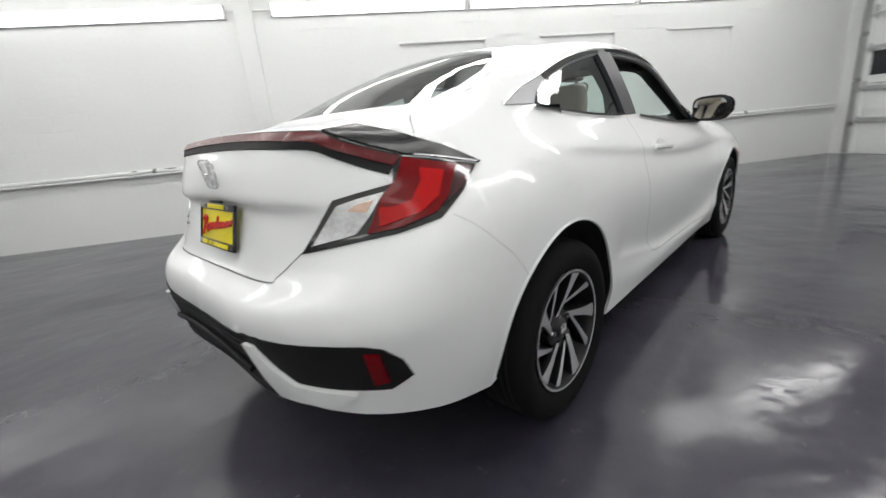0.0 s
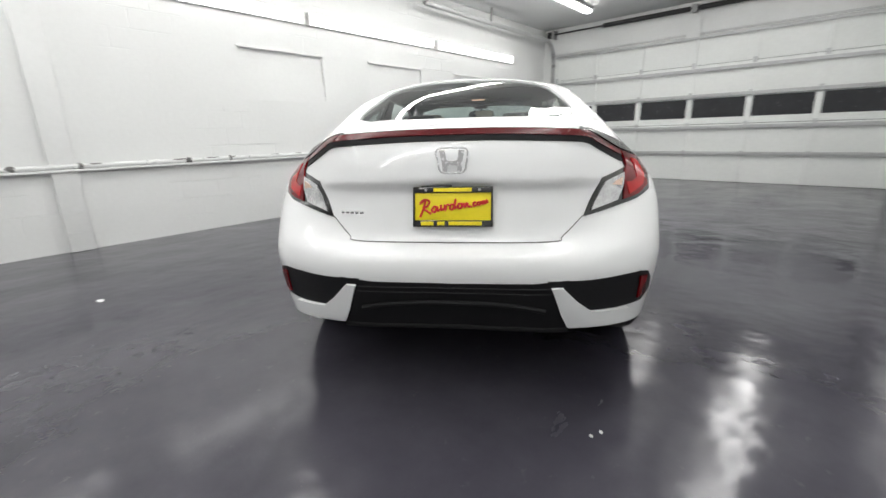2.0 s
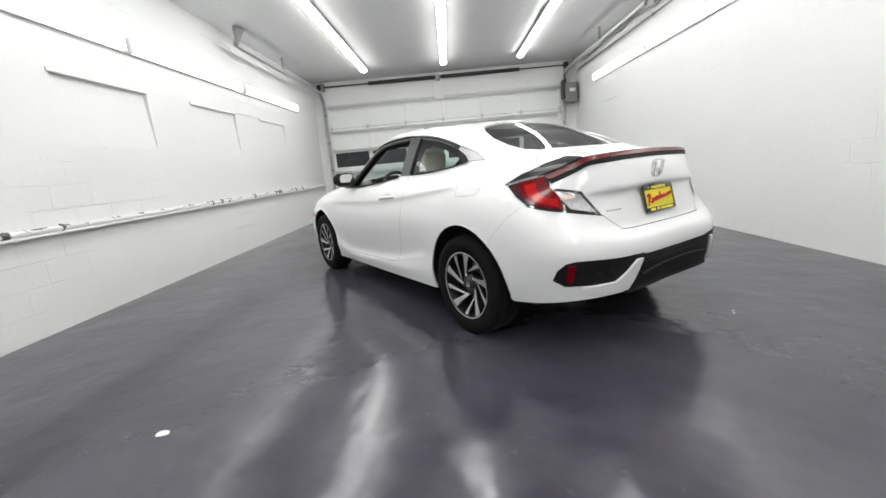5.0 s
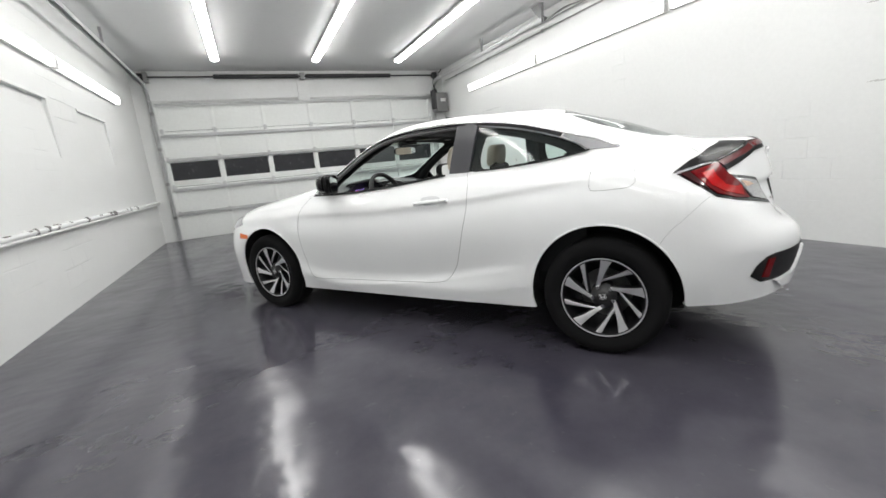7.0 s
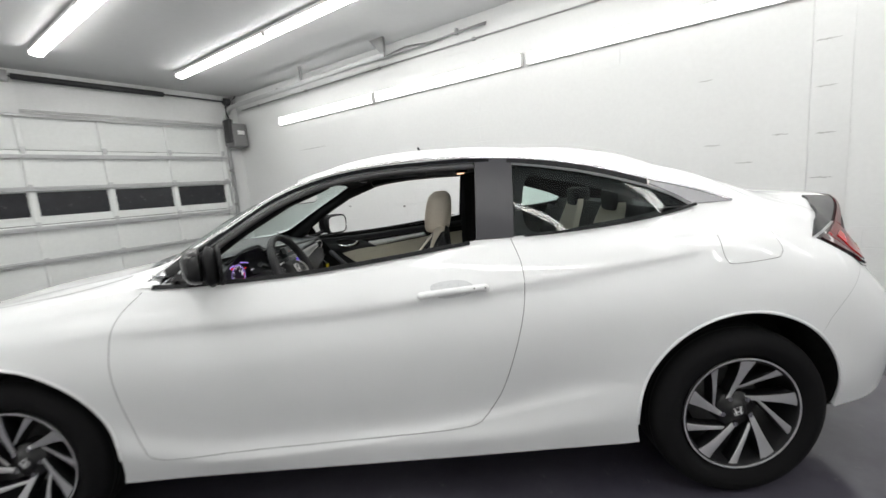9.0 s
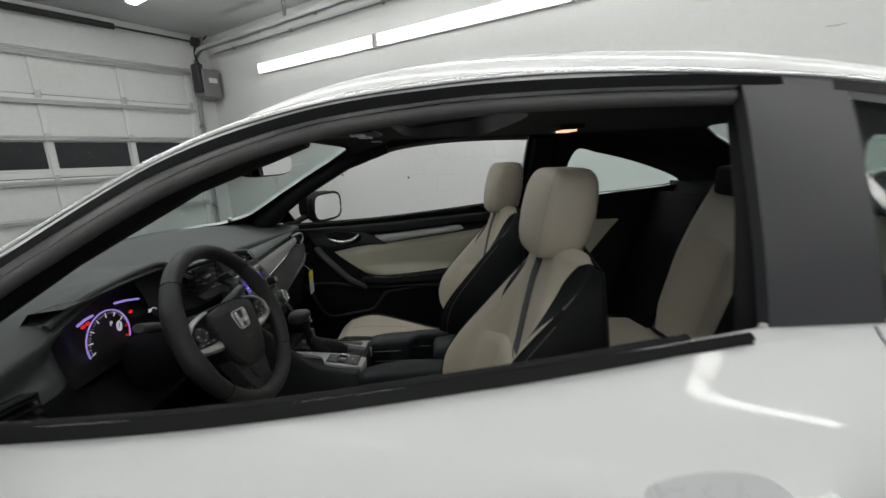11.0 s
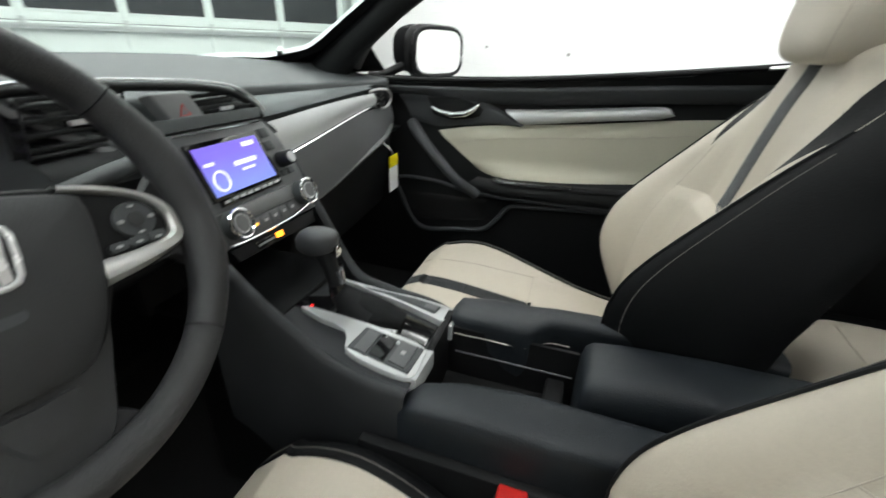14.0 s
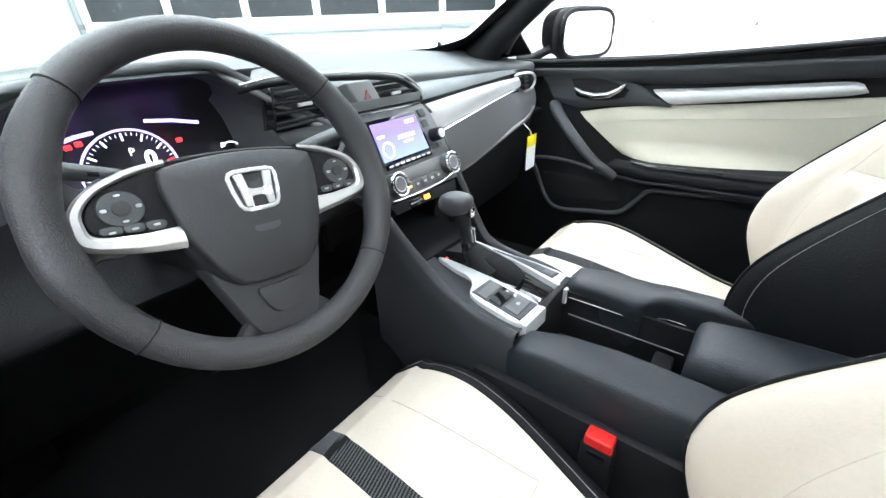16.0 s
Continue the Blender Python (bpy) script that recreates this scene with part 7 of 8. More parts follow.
J = (radians(41.5), radians(138.5), radians(219.5), radians(320.5))
rim_arc("rim", J[0], J[1], M_RIMLEATHER, "dark grey leather-wrapped rim")
rim_arc("rim", J[1], J[2], M_RIMLEATHER)
rim_arc("rim", J[3] - 2 * math.pi, J[0], M_RIMLEATHER)
rim_arc("rim_grip", J[2], J[3], M_GRIP, "finely ribbed lower rim")
for t in J:
    d = WU * math.cos(t) + WV * math.sin(t)
    tube("rim_joint", [WC + d * (RIM_R + .0170 * math.cos(a)) + WN * (.0170 * 1.12 * math.sin(a)) for a in np.linspace(0, 2 * math.pi, 17)[:-1]], .0009, M_BLACKLEATHER, sw, 5, True)


def dome(name, outline, w0, w1, mat, lab="", crown=.012, parent=None, steps=6):
    """A domed pad with a flat outline in the wheel's plane."""
    o = np.array(rounded(outline, steps))
    c = o.mean(0)
    rings = [(1.0, w0), (1.0, w1 - .006), (.988, w1 - .002), (.96, w1), (.7, w1 + crown * .55), (.4, w1 + crown * .9), (.1, w1 + crown)]
    return loft(name, [[wl(*(c + (p - c) * s), w) for p in o] for s, w in rings], mat, parent or sw, lab, sharp=40)


def both(pts):
    return pts + [(-a, b) for a, b in pts[::-1] if abs(a) > 1e-6]


dome("airbag_cover", both([(0, .046), (.040, .044), (.076, .038), (.083, .030), (.083, .010), (.075, -.030), (.060, -.066), (.046, -.086), (.034, -.095), (0, -.098)]), -.03, .008, M_AIRBAG, "dark grey airbag cover", .009)
dome("hub_back", both([(0, .052), (.080, .046), (.094, .030), (.092, -.005), (.080, -.045), (.060, -.080), (.036, -.100), (0, -.104)]), -.05, -.004, M_BLACKTRIM, "", .0)
OUT = [(.072, .048), (.106, .042), (.138, .029), (.154, .014), (.158, -.002), (.154, -.022), (.118, -.034), (.076, -.041)]
INN = [(.072, .042), (.102, .036), (.130, .025), (.1445, .011), (.147, -.001), (.142, -.013), (.112, -.018), (.076, -.019)]
for s in (-1, 1):
    o, n_ = spline([(a, b, 0) for a, b in OUT], 8), spline([(a, b, 0) for a, b in INN], 8)
    v = []
    for p, q in zip(o, n_):
        for k, w in ((0, -.012), (0, -.003), (.25, .002), (.75, .002), (1, -.001), (1, -.010)):
            c = p * (1 - k) + q * k
            v.append(wl(s * c[0], c[1], w))
    link("spoke_trim", v, grid_faces(len(o), 6), M_SPOKE, sw, "satin silver spoke trim", sharp=40)
    dome("button_pad", [(s * a, b) for a, b in ((.070, .040), (.104, .035), (.131, .024), (.145, .008), (.143, -.010), (.112, -.017), (.074, -.018), (.078, .010))], -.02, -.003, M_BLACKTRIM, "", .001)
    dome("spoke_arm", [(s * a, b) for a, b in ((.140, .032), (.160, .048), (.172, .020), (.172, -.020), (.160, -.046), (.145, -.034), (.120, -.030), (.120, .036))], -.024, -.008, M_RIMLEATHER, "", .0)
    ring_ = [(s * .118 + .0185 * math.cos(t), .0075 + .0165 * math.sin(t)) for t in np.linspace(0, 2 * math.pi, 17)[:-1]]
    dome("button_ring", ring_, -.006, .0012, M_DASH, "", .001)
    dome("button_centre", [(s * .118 + .0075 * math.cos(t), .0075 + .0070 * math.sin(t)) for t in np.linspace(0, 2 * math.pi, 13)[:-1]], -.002, .0035, M_AIRBAG, "", .0006)
    for a, b, h in ((.1045, .0075, .0028), (.1315, .0075, .0028), (.118, .0195, .0016), (.118, -.0045, .0016)):
        dome("button_mark", [(s * a - .0022, b - h / 2), (s * a + .0022, b - h / 2), (s * a + .0022, b + h / 2), (s * a - .0022, b + h / 2)], .001, .0032, M_SATIN, "", .0001, steps=2)
    for i in range(3):
        a = .088 + .0175 * i
        dome("button_key", [(s * a, -.0095 + .001 * i), (s * (a + .015), -.0088 + .001 * i), (s * (a + .0145), -.0158 + .0015 * i), (s * (a + .001), -.0165 + .001 * i)], -.006, .001, M_DASH, "", .0004, steps=3)
        dome("key_mark", [(s * (a + .005), -.0115), (s * (a + .010), -.0115), (s * (a + .010), -.0135), (s * (a + .005), -.0135)], .0, .0018, M_SATIN, "", .0001, steps=2)
dome("lower_spoke", both([(0, -.060), (.070, -.046), (.066, -.075), (.054, -.110), (.042, -.142), (.030, -.156), (0, -.160)]), -.035, -.006, M_AIRBAG, "dark grey lower spoke", .003)
dome("spoke_root", both([(0, -.135), (.040, -.135), (.062, -.152), (.075, -.160), (.05, -.172), (0, -.176)]), -.024, -.010, M_RIMLEATHER, "", .0)
dome("spoke_inlay", both([(0, -.104), (.026, -.104), (.022, -.122), (.013, -.135), (0, -.136)]), -.010, .0002, M_AIRBAG, "grey lower spoke inlay", .001)
EMB = Matrix.Translation(wl(0, .001, .0165)) @ Matrix((WU, -WN, WV)).transposed().to_4x4()
bm = emblem_bm(.50)
bm.transform(EMB)
part("wheel_emblem", bm, M_EMBLEM, sw, "chrome maker emblem", smooth=False)
tube("emblem_ring", [EMB @ Vector(p) for p in emblem_ring(.50)], .0024, M_EMBLEM, sw, 8, True)
dome("airbag_mark", [(-.013, -.036), (.013, -.036), (.012, -.044), (-.012, -.044)], .010, .0165, M_DASH, "", .0002, steps=3)
part("column", cyl_bm(.050, WC - WN * .05, WC - WN * .22, 24, .07), M_SOFTBLACK, sw, "black column shroud")
for s in (-1, 1):
    st_ = tube("stalk", [wl(s * .03, .02, -.055), wl(s * .10, .050, -.06), wl(s * .150, .062, -.055), wl(s * .182, .070, -.052)], [.009, .010, .0125, .0115], M_DASH, sw, 12, flat=.75)
    for k, a in enumerate((.115, .140, .165)):
        tube("stalk_band", [wl(s * a, .042 + .17 * (a - .06), -.0485), wl(s * (a + .009), .0435 + .17 * (a - .06), -.048)], .0028, M_SATIN if k == 1 else M_SOFTBLACK, sw, 6)

# Console
M_CONSOLE = material("console_grey_grain", (0.026, 0.028, 0.031), 0.5, vary=0.12, fine=260, bump=0.3, spec=0.35)
con = group("centre_console", "dark centre console with silver shifter trim", car)


def prism(name, outline, z0, z1, mat, parent, bevel=.006, lab="", slope=0.0, y_ref=1.57, seg=2):
    """An upright prism over a plan outline; slope lifts its top towards the nose."""
    bm = bmesh.new()
    lo = [bm.verts.new((x, y, z0)) for x, y in outline]
    hi = [bm.verts.new((x, y, z1 + slope * (y - y_ref))) for x, y in outline]
    bm.faces.new(lo[::-1])
    top = bm.faces.new(hi)
    n = len(lo)
    for i in range(n):
        bm.faces.new((lo[i], lo[(i + 1) % n], hi[(i + 1) % n], hi[i]))
    if bevel:
        bmesh.ops.bevel(bm, geom=list(top.edges), offset=bevel, segments=seg, profile=.6, affect="EDGES")
    return part(name, bm, mat, parent, lab)


def sweep_wall(name, line, s, mat, lab="", wide=.020, drop=.30):
    """A console cheek: a rounded top edge along a line and a flank that runs down to the floor."""
    line = spline(line, 8)
    v = []
    for p in line:
        x, y, z = p
        v += [(x - s * wide, y, z - .012), (x - s * (wide - .004), y, z - .003), (x - s * wide * .5, y, z), (x - s * .004, y, z - .002), (x, y, z - .010), (x + s * .006, y + .0, z - .05), (x + s * .008, y, max(.27, z - drop))]
    return link(name, v, grid_faces(len(line), 7), mat, con, lab, sharp=60)


prism("tunnel", [(-.090, 1.10), (.165, 1.10), (.165, 1.50), (.160, 1.75), (.150, 1.95), (-.075, 1.95), (-.088, 1.75), (-.090, 1.50)], .26, .500, M_SOFTBLACK, con, .015)
# cheeks that sweep up from the shifter to the dashboard
sweep_wall("console_cheek", [(.160, 1.565, .604), (.168, 1.62, .616), (.174, 1.70, .622), (.178, 1.765, .637), (.181, 1.800, .680), (.184, 1.828, .730), (.188, 1.868, .795), (.192, 1.900, .852)], 1, M_CONSOLE, "dark grey console cheek")
sweep_wall("console_cheek", [(-.090, 1.565, .628), (-.090, 1.63, .637), (-.088, 1.69, .654), (-.088, 1.745, .695), (-.090, 1.785, .730), (-.094, 1.820, .770), (-.100, 1.850, .800)], -1, M_CONSOLE)
# flat deck between the cheeks round the shifter, sloping up to the cubby
v = []
for y in np.linspace(1.566, 1.86, 22):
    zl = float(np.interp(y, [1.566, 1.69, 1.78, 1.86], [.622, .640, .650, .650]))
    zr = float(np.interp(y, [1.566, 1.70, 1.78, 1.86], [.600, .612, .625, .640]))
    for k in np.linspace(0, 1, 9):
        v.append((-.074 + (.074 + .150) * k, y, zl * (1 - k) + zr * k + .006 * math.sin(math.pi * k)))
link("console_deck", v, grid_faces(22, 9), M_CONSOLE, con, "dark grey shifter deck")


def deck_z(x, y):
    k = (x + .074) / .224
    zl = float(np.interp(y, [1.566, 1.69, 1.78, 1.86], [.622, .640, .650, .650]))
    zr = float(np.interp(y, [1.566, 1.70, 1.78, 1.86], [.600, .612, .625, .640]))
    return zl * (1 - k) + zr * k + .006 * math.sin(math.pi * min(1, max(0, k)))


def on_deck(name, outline, lift, thick, mat, lab="", parent=None, bevel=.003):
    """A plate that lies on the shifter deck."""
    bm = bmesh.new()
    lo = [bm.verts.new((x, y, deck_z(x, y) + lift - thick)) for x, y in outline]
    hi = [bm.verts.new((x, y, deck_z(x, y) + lift)) for x, y in outline]
    bm.faces.new(lo[::-1])
    top = bm.faces.new(hi)
    n = len(lo)
    for i in range(n):
        bm.faces.new((lo[i], lo[(i + 1) % n], hi[(i + 1) % n], hi[i]))
    if bevel:
        bmesh.ops.bevel(bm, geom=list(top.edges), offset=bevel, segments=2, profile=.6, affect="EDGES")
    return part(name, bm, mat, parent or con, lab, sharp=45)


on_deck("gate", [(.018, 1.575), (.082, 1.575), (.092, 1.66), (.086, 1.745), (.045, 1.800), (.012, 1.800), (.006, 1.72)], .004, .03, M_GLOSSBLACK, "gloss black shifter gate")
on_deck("gate_label", [(.016, 1.625), (.030, 1.625), (.034, 1.690), (.022, 1.715), (.014, 1.70)], .009, .006, M_CHROME, "chrome gear label plate")
frame_l = on_deck("silver_frame", rounded([(-.058, 1.568), (-.020, 1.566), (.010, 1.572), (.016, 1.610), (.020, 1.660), (.018, 1.720), (.008, 1.785), (-.006, 1.740), (-.012, 1.690), (-.050, 1.672), (-.062, 1.620)], 4), .009, .022, M_BRUSHED, "brushed silver shifter trim", bevel=.004)
on_deck("silver_lip", [(-.058, 1.560), (.012, 1.558), (.010, 1.574), (-.058, 1.574)], .006, .030, M_BRUSHED)
on_deck("key_field", [(-.055, 1.573), (.003, 1.571), (.008, 1.668), (-.047, 1.670)], .0115, .006, M_DASH, parent=frame_l, bevel=.001)
for y0, y1, m_ in ((1.580, 1.606, M_STACK), (1.612, 1.636, M_GLOSSBLACK), (1.640, 1.660, M_STACK)):
    on_deck("console_button", [(-.051, y0), (-.001, y0), (.003, y1), (-.047, y1)], .0145, .008, m_, parent=frame_l, bevel=.0015)
on_deck("key_mark", [(-.028, 1.590), (-.020, 1.590), (-.020, 1.596), (-.028, 1.596)], .0153, .001, M_SATIN, parent=frame_l, bevel=0)
on_deck("silver_bar", [(-.008, 1.607), (-.003, 1.607), (-.002, 1.611), (-.007, 1.611)], .015, .006, M_BRUSHED, parent=frame_l, bevel=0)
frame_r = on_deck("silver_frame", rounded([(.092, 1.564), (.128, 1.562), (.146, 1.572), (.148, 1.640), (.140, 1.690), (.128, 1.780), (.120, 1.790), (.118, 1.740), (.112, 1.660), (.096, 1.600)], 4), .012, .026, M_BRUSHED, bevel=.004)
on_deck("right_inlay", [(.106, 1.590), (.136, 1.588), (.138, 1.640), (.130, 1.700), (.122, 1.730), (.120, 1.680), (.112, 1.630)], .0145, .006, M_DASH, parent=frame_r, bevel=.001)
on_deck("seat_heat_button", [(.110, 1.592), (.132, 1.591), (.133, 1.612), (.113, 1.613)], .0165, .006, M_STACK, parent=frame_r, bevel=.001)
on_deck("silver_lip", [(.090, 1.554), (.140, 1.553), (.140, 1.572), (.092, 1.574)], .006, .030, M_BRUSHED)
# open cubby under the climate panel
part("cubby_floor", box_bm(-.075, .165, 1.80, 2.02, .640, .652, .004), M_BLACKLEATHER, con, "black rubber cubby mat")
part("cubby_back", box_bm(-.085, .170, 2.00, 2.02, .640, .80), M_BLACKTRIM, con)
# padded rails, tray, armrest
M_PAD = M_BLUEBLACK


def pad_rail(name, line, mat, lab=""):
    """A padded rail: stations of (y, inner x, outer x, top z)."""
    rings = []
    for y, xi, xo, z in line:
        c, hw = (xi + xo) / 2, abs(xo - xi) / 2
        rings.append([(c + sgn_pow(math.cos(t), .45) * hw, y, (z - .030) + (sgn_pow(math.sin(t), .55) * .030 if math.sin(t) > 0 else .13 * math.sin(t))) for t in np.linspace(0, 2 * math.pi, 25)[:-1]])
    return loft(name, rings, mat, con, lab, sharp=60)


def stations(rows, n=26):
    r = np.array(rows)
    ys = np.linspace(r[0, 0], r[-1, 0], n)
    o = np.argsort(r[:, 0])
    return [(y, *[float(np.interp(y, r[o, 0], r[o, k])) for k in (1, 2, 3)]) for y in ys]


pad_rail("side_rail", stations([(1.572, -.048, -.096, .604), (1.560, -.044, -.104, .620), (1.50, -.034, -.106, .632), (1.42, -.028, -.108, .636), (1.33, -.028, -.108, .634), (1.20, -.030, -.108, .632), (1.06, -.030, -.106, .628)]), M_PAD, "blue-black padded console edge")
pad_rail("side_rail", stations([(1.568, .112, .170, .612), (1.555, .104, .176, .630), (1.50, .098, .178, .638), (1.435, .094, .178, .640), (1.425, .096, .178, .640), (1.395, .126, .178, .642), (1.33, .130, .178, .644), (1.06, .130, .178, .645)], 40), M_PAD, "blue-black padded console edge")
tube("rail_stitching", [(.096 + .03 * min(1, max(0, (1.425 - y) / .03)), y, .600) for y in np.linspace(1.55, 1.36, 20)], .0009, M_STITCH, con, 4)
prism("console_side", [(-.124, 1.06), (-.104, 1.06), (-.102, 1.62), (-.120, 1.62)], .28, .560, M_SOFTBLACK, con, .006, "black console flank", .0, 1.3)
prism("tray_floor", [(-.03, 1.30), (.12, 1.30), (.12, 1.575), (-.03, 1.575)], .495, .512, M_CARPET, con, .004)
part("tray_wall", box_bm(.098, .104, 1.345, 1.56, .50, .610), M_BLACKTRIM, con)
part("tray_front", box_bm(-.05, .13, 1.560, 1.572, .50, .622, .003), M_BLACKTRIM, con)
part("tray_rail", cyl_bm(.0013, (.092, 1.545, .566), (.092, 1.35, .566), 8), M_TRIMGREY, con)
part("cup_divider", box_bm(-.01, .09, 1.36, 1.39, .50, .56, .006), M_BLACKTRIM, con)
rings = []
for y, z, hw in ((1.345, .560, .050), (1.344, .625, .056), (1.340, .642, .058), (1.330, .650, .060), (1.28, .656, .062), (1.18, .660, .064), (1.06, .660, .064), (1.00, .650, .060)):
    rings.append([(.046 + sgn_pow(math.cos(t), .4) * hw, y, .57 + (sgn_pow(math.sin(t), .45) * (z - .57) if math.sin(t) > 0 else .06 * math.sin(t))) for t in np.linspace(0, 2 * math.pi, 29)[:-1]])
loft("armrest", rings, M_PAD, con, "blue-black padded armrest lid", sharp=50)
sh = group("shift_lever", "black leather shift lever with chrome collar", car)
tube("boot", [(.050, 1.690, .630), (.046, 1.715, .652), (.044, 1.735, .672)], [.034, .027, .017], M_BLACKLEATHER, sh, 20)
tube("boot_tail", [(.058, 1.630, .626), (.054, 1.66, .640), (.048, 1.70, .655)], [.018, .022, .020], M_BLACKLEATHER, sh, 16)
tube("collar", [(.044, 1.735, .668), (.043, 1.740, .686)], [.0165, .0135], M_GLOSSBLACK, sh, 18)
tube("stem", [(.043, 1.738, .682), (.042, 1.746, .716), (.040, 1.754, .745)], [.0125, .013, .018], M_SOFTBLACK, sh, 16)
tube("stem_trim", [(.043, 1.7275, .690), (.042, 1.732, .715)], [.006, .008], M_CHROME, sh, 12)
bm = bmesh.new()
bmesh.ops.create_uvsphere(bm, u_segments=28, v_segments=18, radius=1)
for v_ in bm.verts:
    c = v_.co
    v_.co = Vector((.040 + sgn_pow(c.x, .85) * .0235, 1.764 + sgn_pow(c.y, .8) * .034 - .008 * c.z, .762 + sgn_pow(c.z, .75) * (.020 if c.z > 0 else .026)))
part("knob", bm, M_KNOB, sh, "black leather shift knob")
part("knob_button", box_bm(.034, .048, 1.727, 1.733, .740, .758, .002), M_CHROME, sh)
part("gate_light", box_bm(.018, .022, 1.772, 1.776, deck_z(.02, 1.774) + .004, deck_z(.02, 1.774) + .006), M_REDTELL, con)

# Door cards
for s in (1, -1):
    dc = group("door_card", "black door trim with ivory vinyl panel and silver bar", car)
    v, ny, nz = [], 46, 40
    for i in range(ny):
        y = .86 + (2.22 - .86) * i / (ny - 1)
        for j in range(nz):
            f = j / (nz - 1)
            z = .27 + (float(np.interp(y, [.86, 1.2, 1.6, 1.93, 2.22], [.986, .964, .936, .926, .924])) - .27) * f
            arm = math.exp(-(((z - .665) / .045) ** 4)) * min(1, max(0, (y - 1.0) / .1)) * min(1, max(0, (1.70 - y) / .12))
            top_in = max(0, (z - .90) / .10)
            x = .800 - .012 * math.sin(math.pi * f) - .045 * arm - .035 * top_in**2 + .02 * max(0, (.45 - z) / .2)
            if y > 1.95:
                x -= .03 * ((y - 1.95) / .27)
            x = min(x, abs(on_shell("side", s, y, min(z, .985), -.030)[0].x))
            v.append((s * x, y, z))
    top = []
    for i in range(ny):
        p = v[i * nz + nz - 1]
        top += [p, (s * (abs(p[0]) + .002), p[1], p[2] + .016), (s * (abs(p[0]) + .008), p[1], p[2] + .018)]
    link("card", v, grid_faces(ny, nz), M_SOFTBLACK, dc)
    link("sill", top, grid_faces(ny, 3), M_DASH, dc, "dark grey window sill")

    def on_card(y, z, lift=0.0, s=s):
        arm = math.exp(-(((z - .665) / .045) ** 4)) * min(1, max(0, (y - 1.0) / .1)) * min(1, max(0, (1.70 - y) / .12))
        f = (z - .27) / .72
        x = .800 - .012 * math.sin(math.pi * f) - .045 * arm - .035 * max(0, (z - .90) / .10) ** 2
        if y > 1.95:
            x -= .03 * ((y - 1.95) / .27)
        x = min(x, abs(on_shell("side", s, y, min(z, .985), -.030)[0].x))
        return (s * (x - lift), y, z)

    def sheet(name, top_l, low_l, mat, lift, lab="", crown=.006):
        t, l = spline([(a, b, 0) for a, b in top_l], 6), spline([(a, b, 0) for a, b in low_l], 6)
        m = min(len(t), len(l))
        v = []
        for i in range(m):
            for q in np.linspace(0, 1, 9):
                p = t[i] * (1 - q) + l[i] * q
                v.append(on_card(p[0], p[1], lift + crown * math.sin(math.pi * q) ** .5 - (.006 if q in (0, 1) else 0)))
        return link(name, v, grid_faces(m, 9), mat, dc, lab)

    sheet("ivory_panel", [(1.82, .800), (1.70, .822), (1.55, .838), (1.42, .850), (1.30, .864), (1.15, .882), (.88, .905)], [(1.672, .690), (1.62, .684), (1.50, .688), (1.40, .694), (1.30, .702), (1.15, .714), (.88, .730)], M_IVORYVINYL, .008, "ivory vinyl door panel", .008)
    tube("panel_crease", [on_card(y, z, .0165) for y, z in spline([(1.74, .775, 0), (1.62, .795, 0), (1.45, .812, 0), (1.30, .825, 0), (1.14, .845, 0), (.90, .868, 0)], 5)[:, :2]], .0008, M_SEAM, dc, 5)
    sheet("silver_bar", [(1.620, .876), (1.50, .885), (1.35, .899), (1.225, .911), (1.195, .908)], [(1.562, .838), (1.45, .852), (1.32, .868), (1.22, .880), (1.180, .890)], M_BRUSHED, .014, "brushed silver door bar", .012)
    sheet("upper_pad", [(2.16, .924), (1.90, .928), (1.60, .938), (1.20, .966), (.90, .984)], [(2.14, .89), (1.90, .900), (1.62, .888), (1.20, .918), (.90, .935)], M_DOORPAD, .006, "dark grey upper door pad", .012)
    sheet("armrest", [(1.68, .678), (1.55, .684), (1.45, .688), (1.30, .694), (1.05, .712)], [(1.76, .628), (1.55, .634), (1.45, .636), (1.30, .640), (1.05, .652)], M_SOFTBLACK, .028, "black armrest", .018)
    sheet("switch_plate", [(1.63, .690), (1.52, .694), (1.45, .696), (1.40, .697)], [(1.62, .680), (1.52, .683), (1.45, .686), (1.40, .688)], M_GLOSSBLACK, .049, "black window switch plate", .002)
    sheet("pull_cup", [(1.40, .697), (1.36, .698), (1.30, .700), (1.25, .703)], [(1.40, .684), (1.36, .685), (1.30, .688), (1.25, .692)], M_CARPET, .050, "", .001)
    sheet("handle_surround", [(1.945, .906), (1.86, .918), (1.76, .912), (1.68, .893), (1.60, .858), (1.562, .836)], [(1.90, .826), (1.82, .812), (1.74, .822), (1.68, .828), (1.62, .832), (1.568, .832)], M_DOORPAD, .010, "dark grey handle surround", .006)
    sheet("handle_cup", [(1.850, .898), (1.79, .902), (1.72, .892), (1.680, .872)], [(1.830, .845), (1.78, .836), (1.72, .842), (1.69, .852)], M_CARPET, .019, "", .002)
    tube("inner_handle", [on_card(y, z, .028) for y, z in ((1.835, .872), (1.81, .860), (1.77, .854), (1.73, .860), (1.705, .874), (1.69, .888))], [.009, .015, .018, .018, .015, .009], M_CHROME, dc, 12, flat=.6, label="chrome inner door handle")
    tube("grab_handle", spline([on_card(y, z, l) for y, z, l in ((1.900, .822, .02), (1.862, .795, .060), (1.80, .740, .082), (1.735, .676, .078), (1.675, .628, .045))], 4), [.016] + [.0185] * 15 + [.019], M_DOORPAD, dc, 12, flat=.8, label="dark grey grab handle")
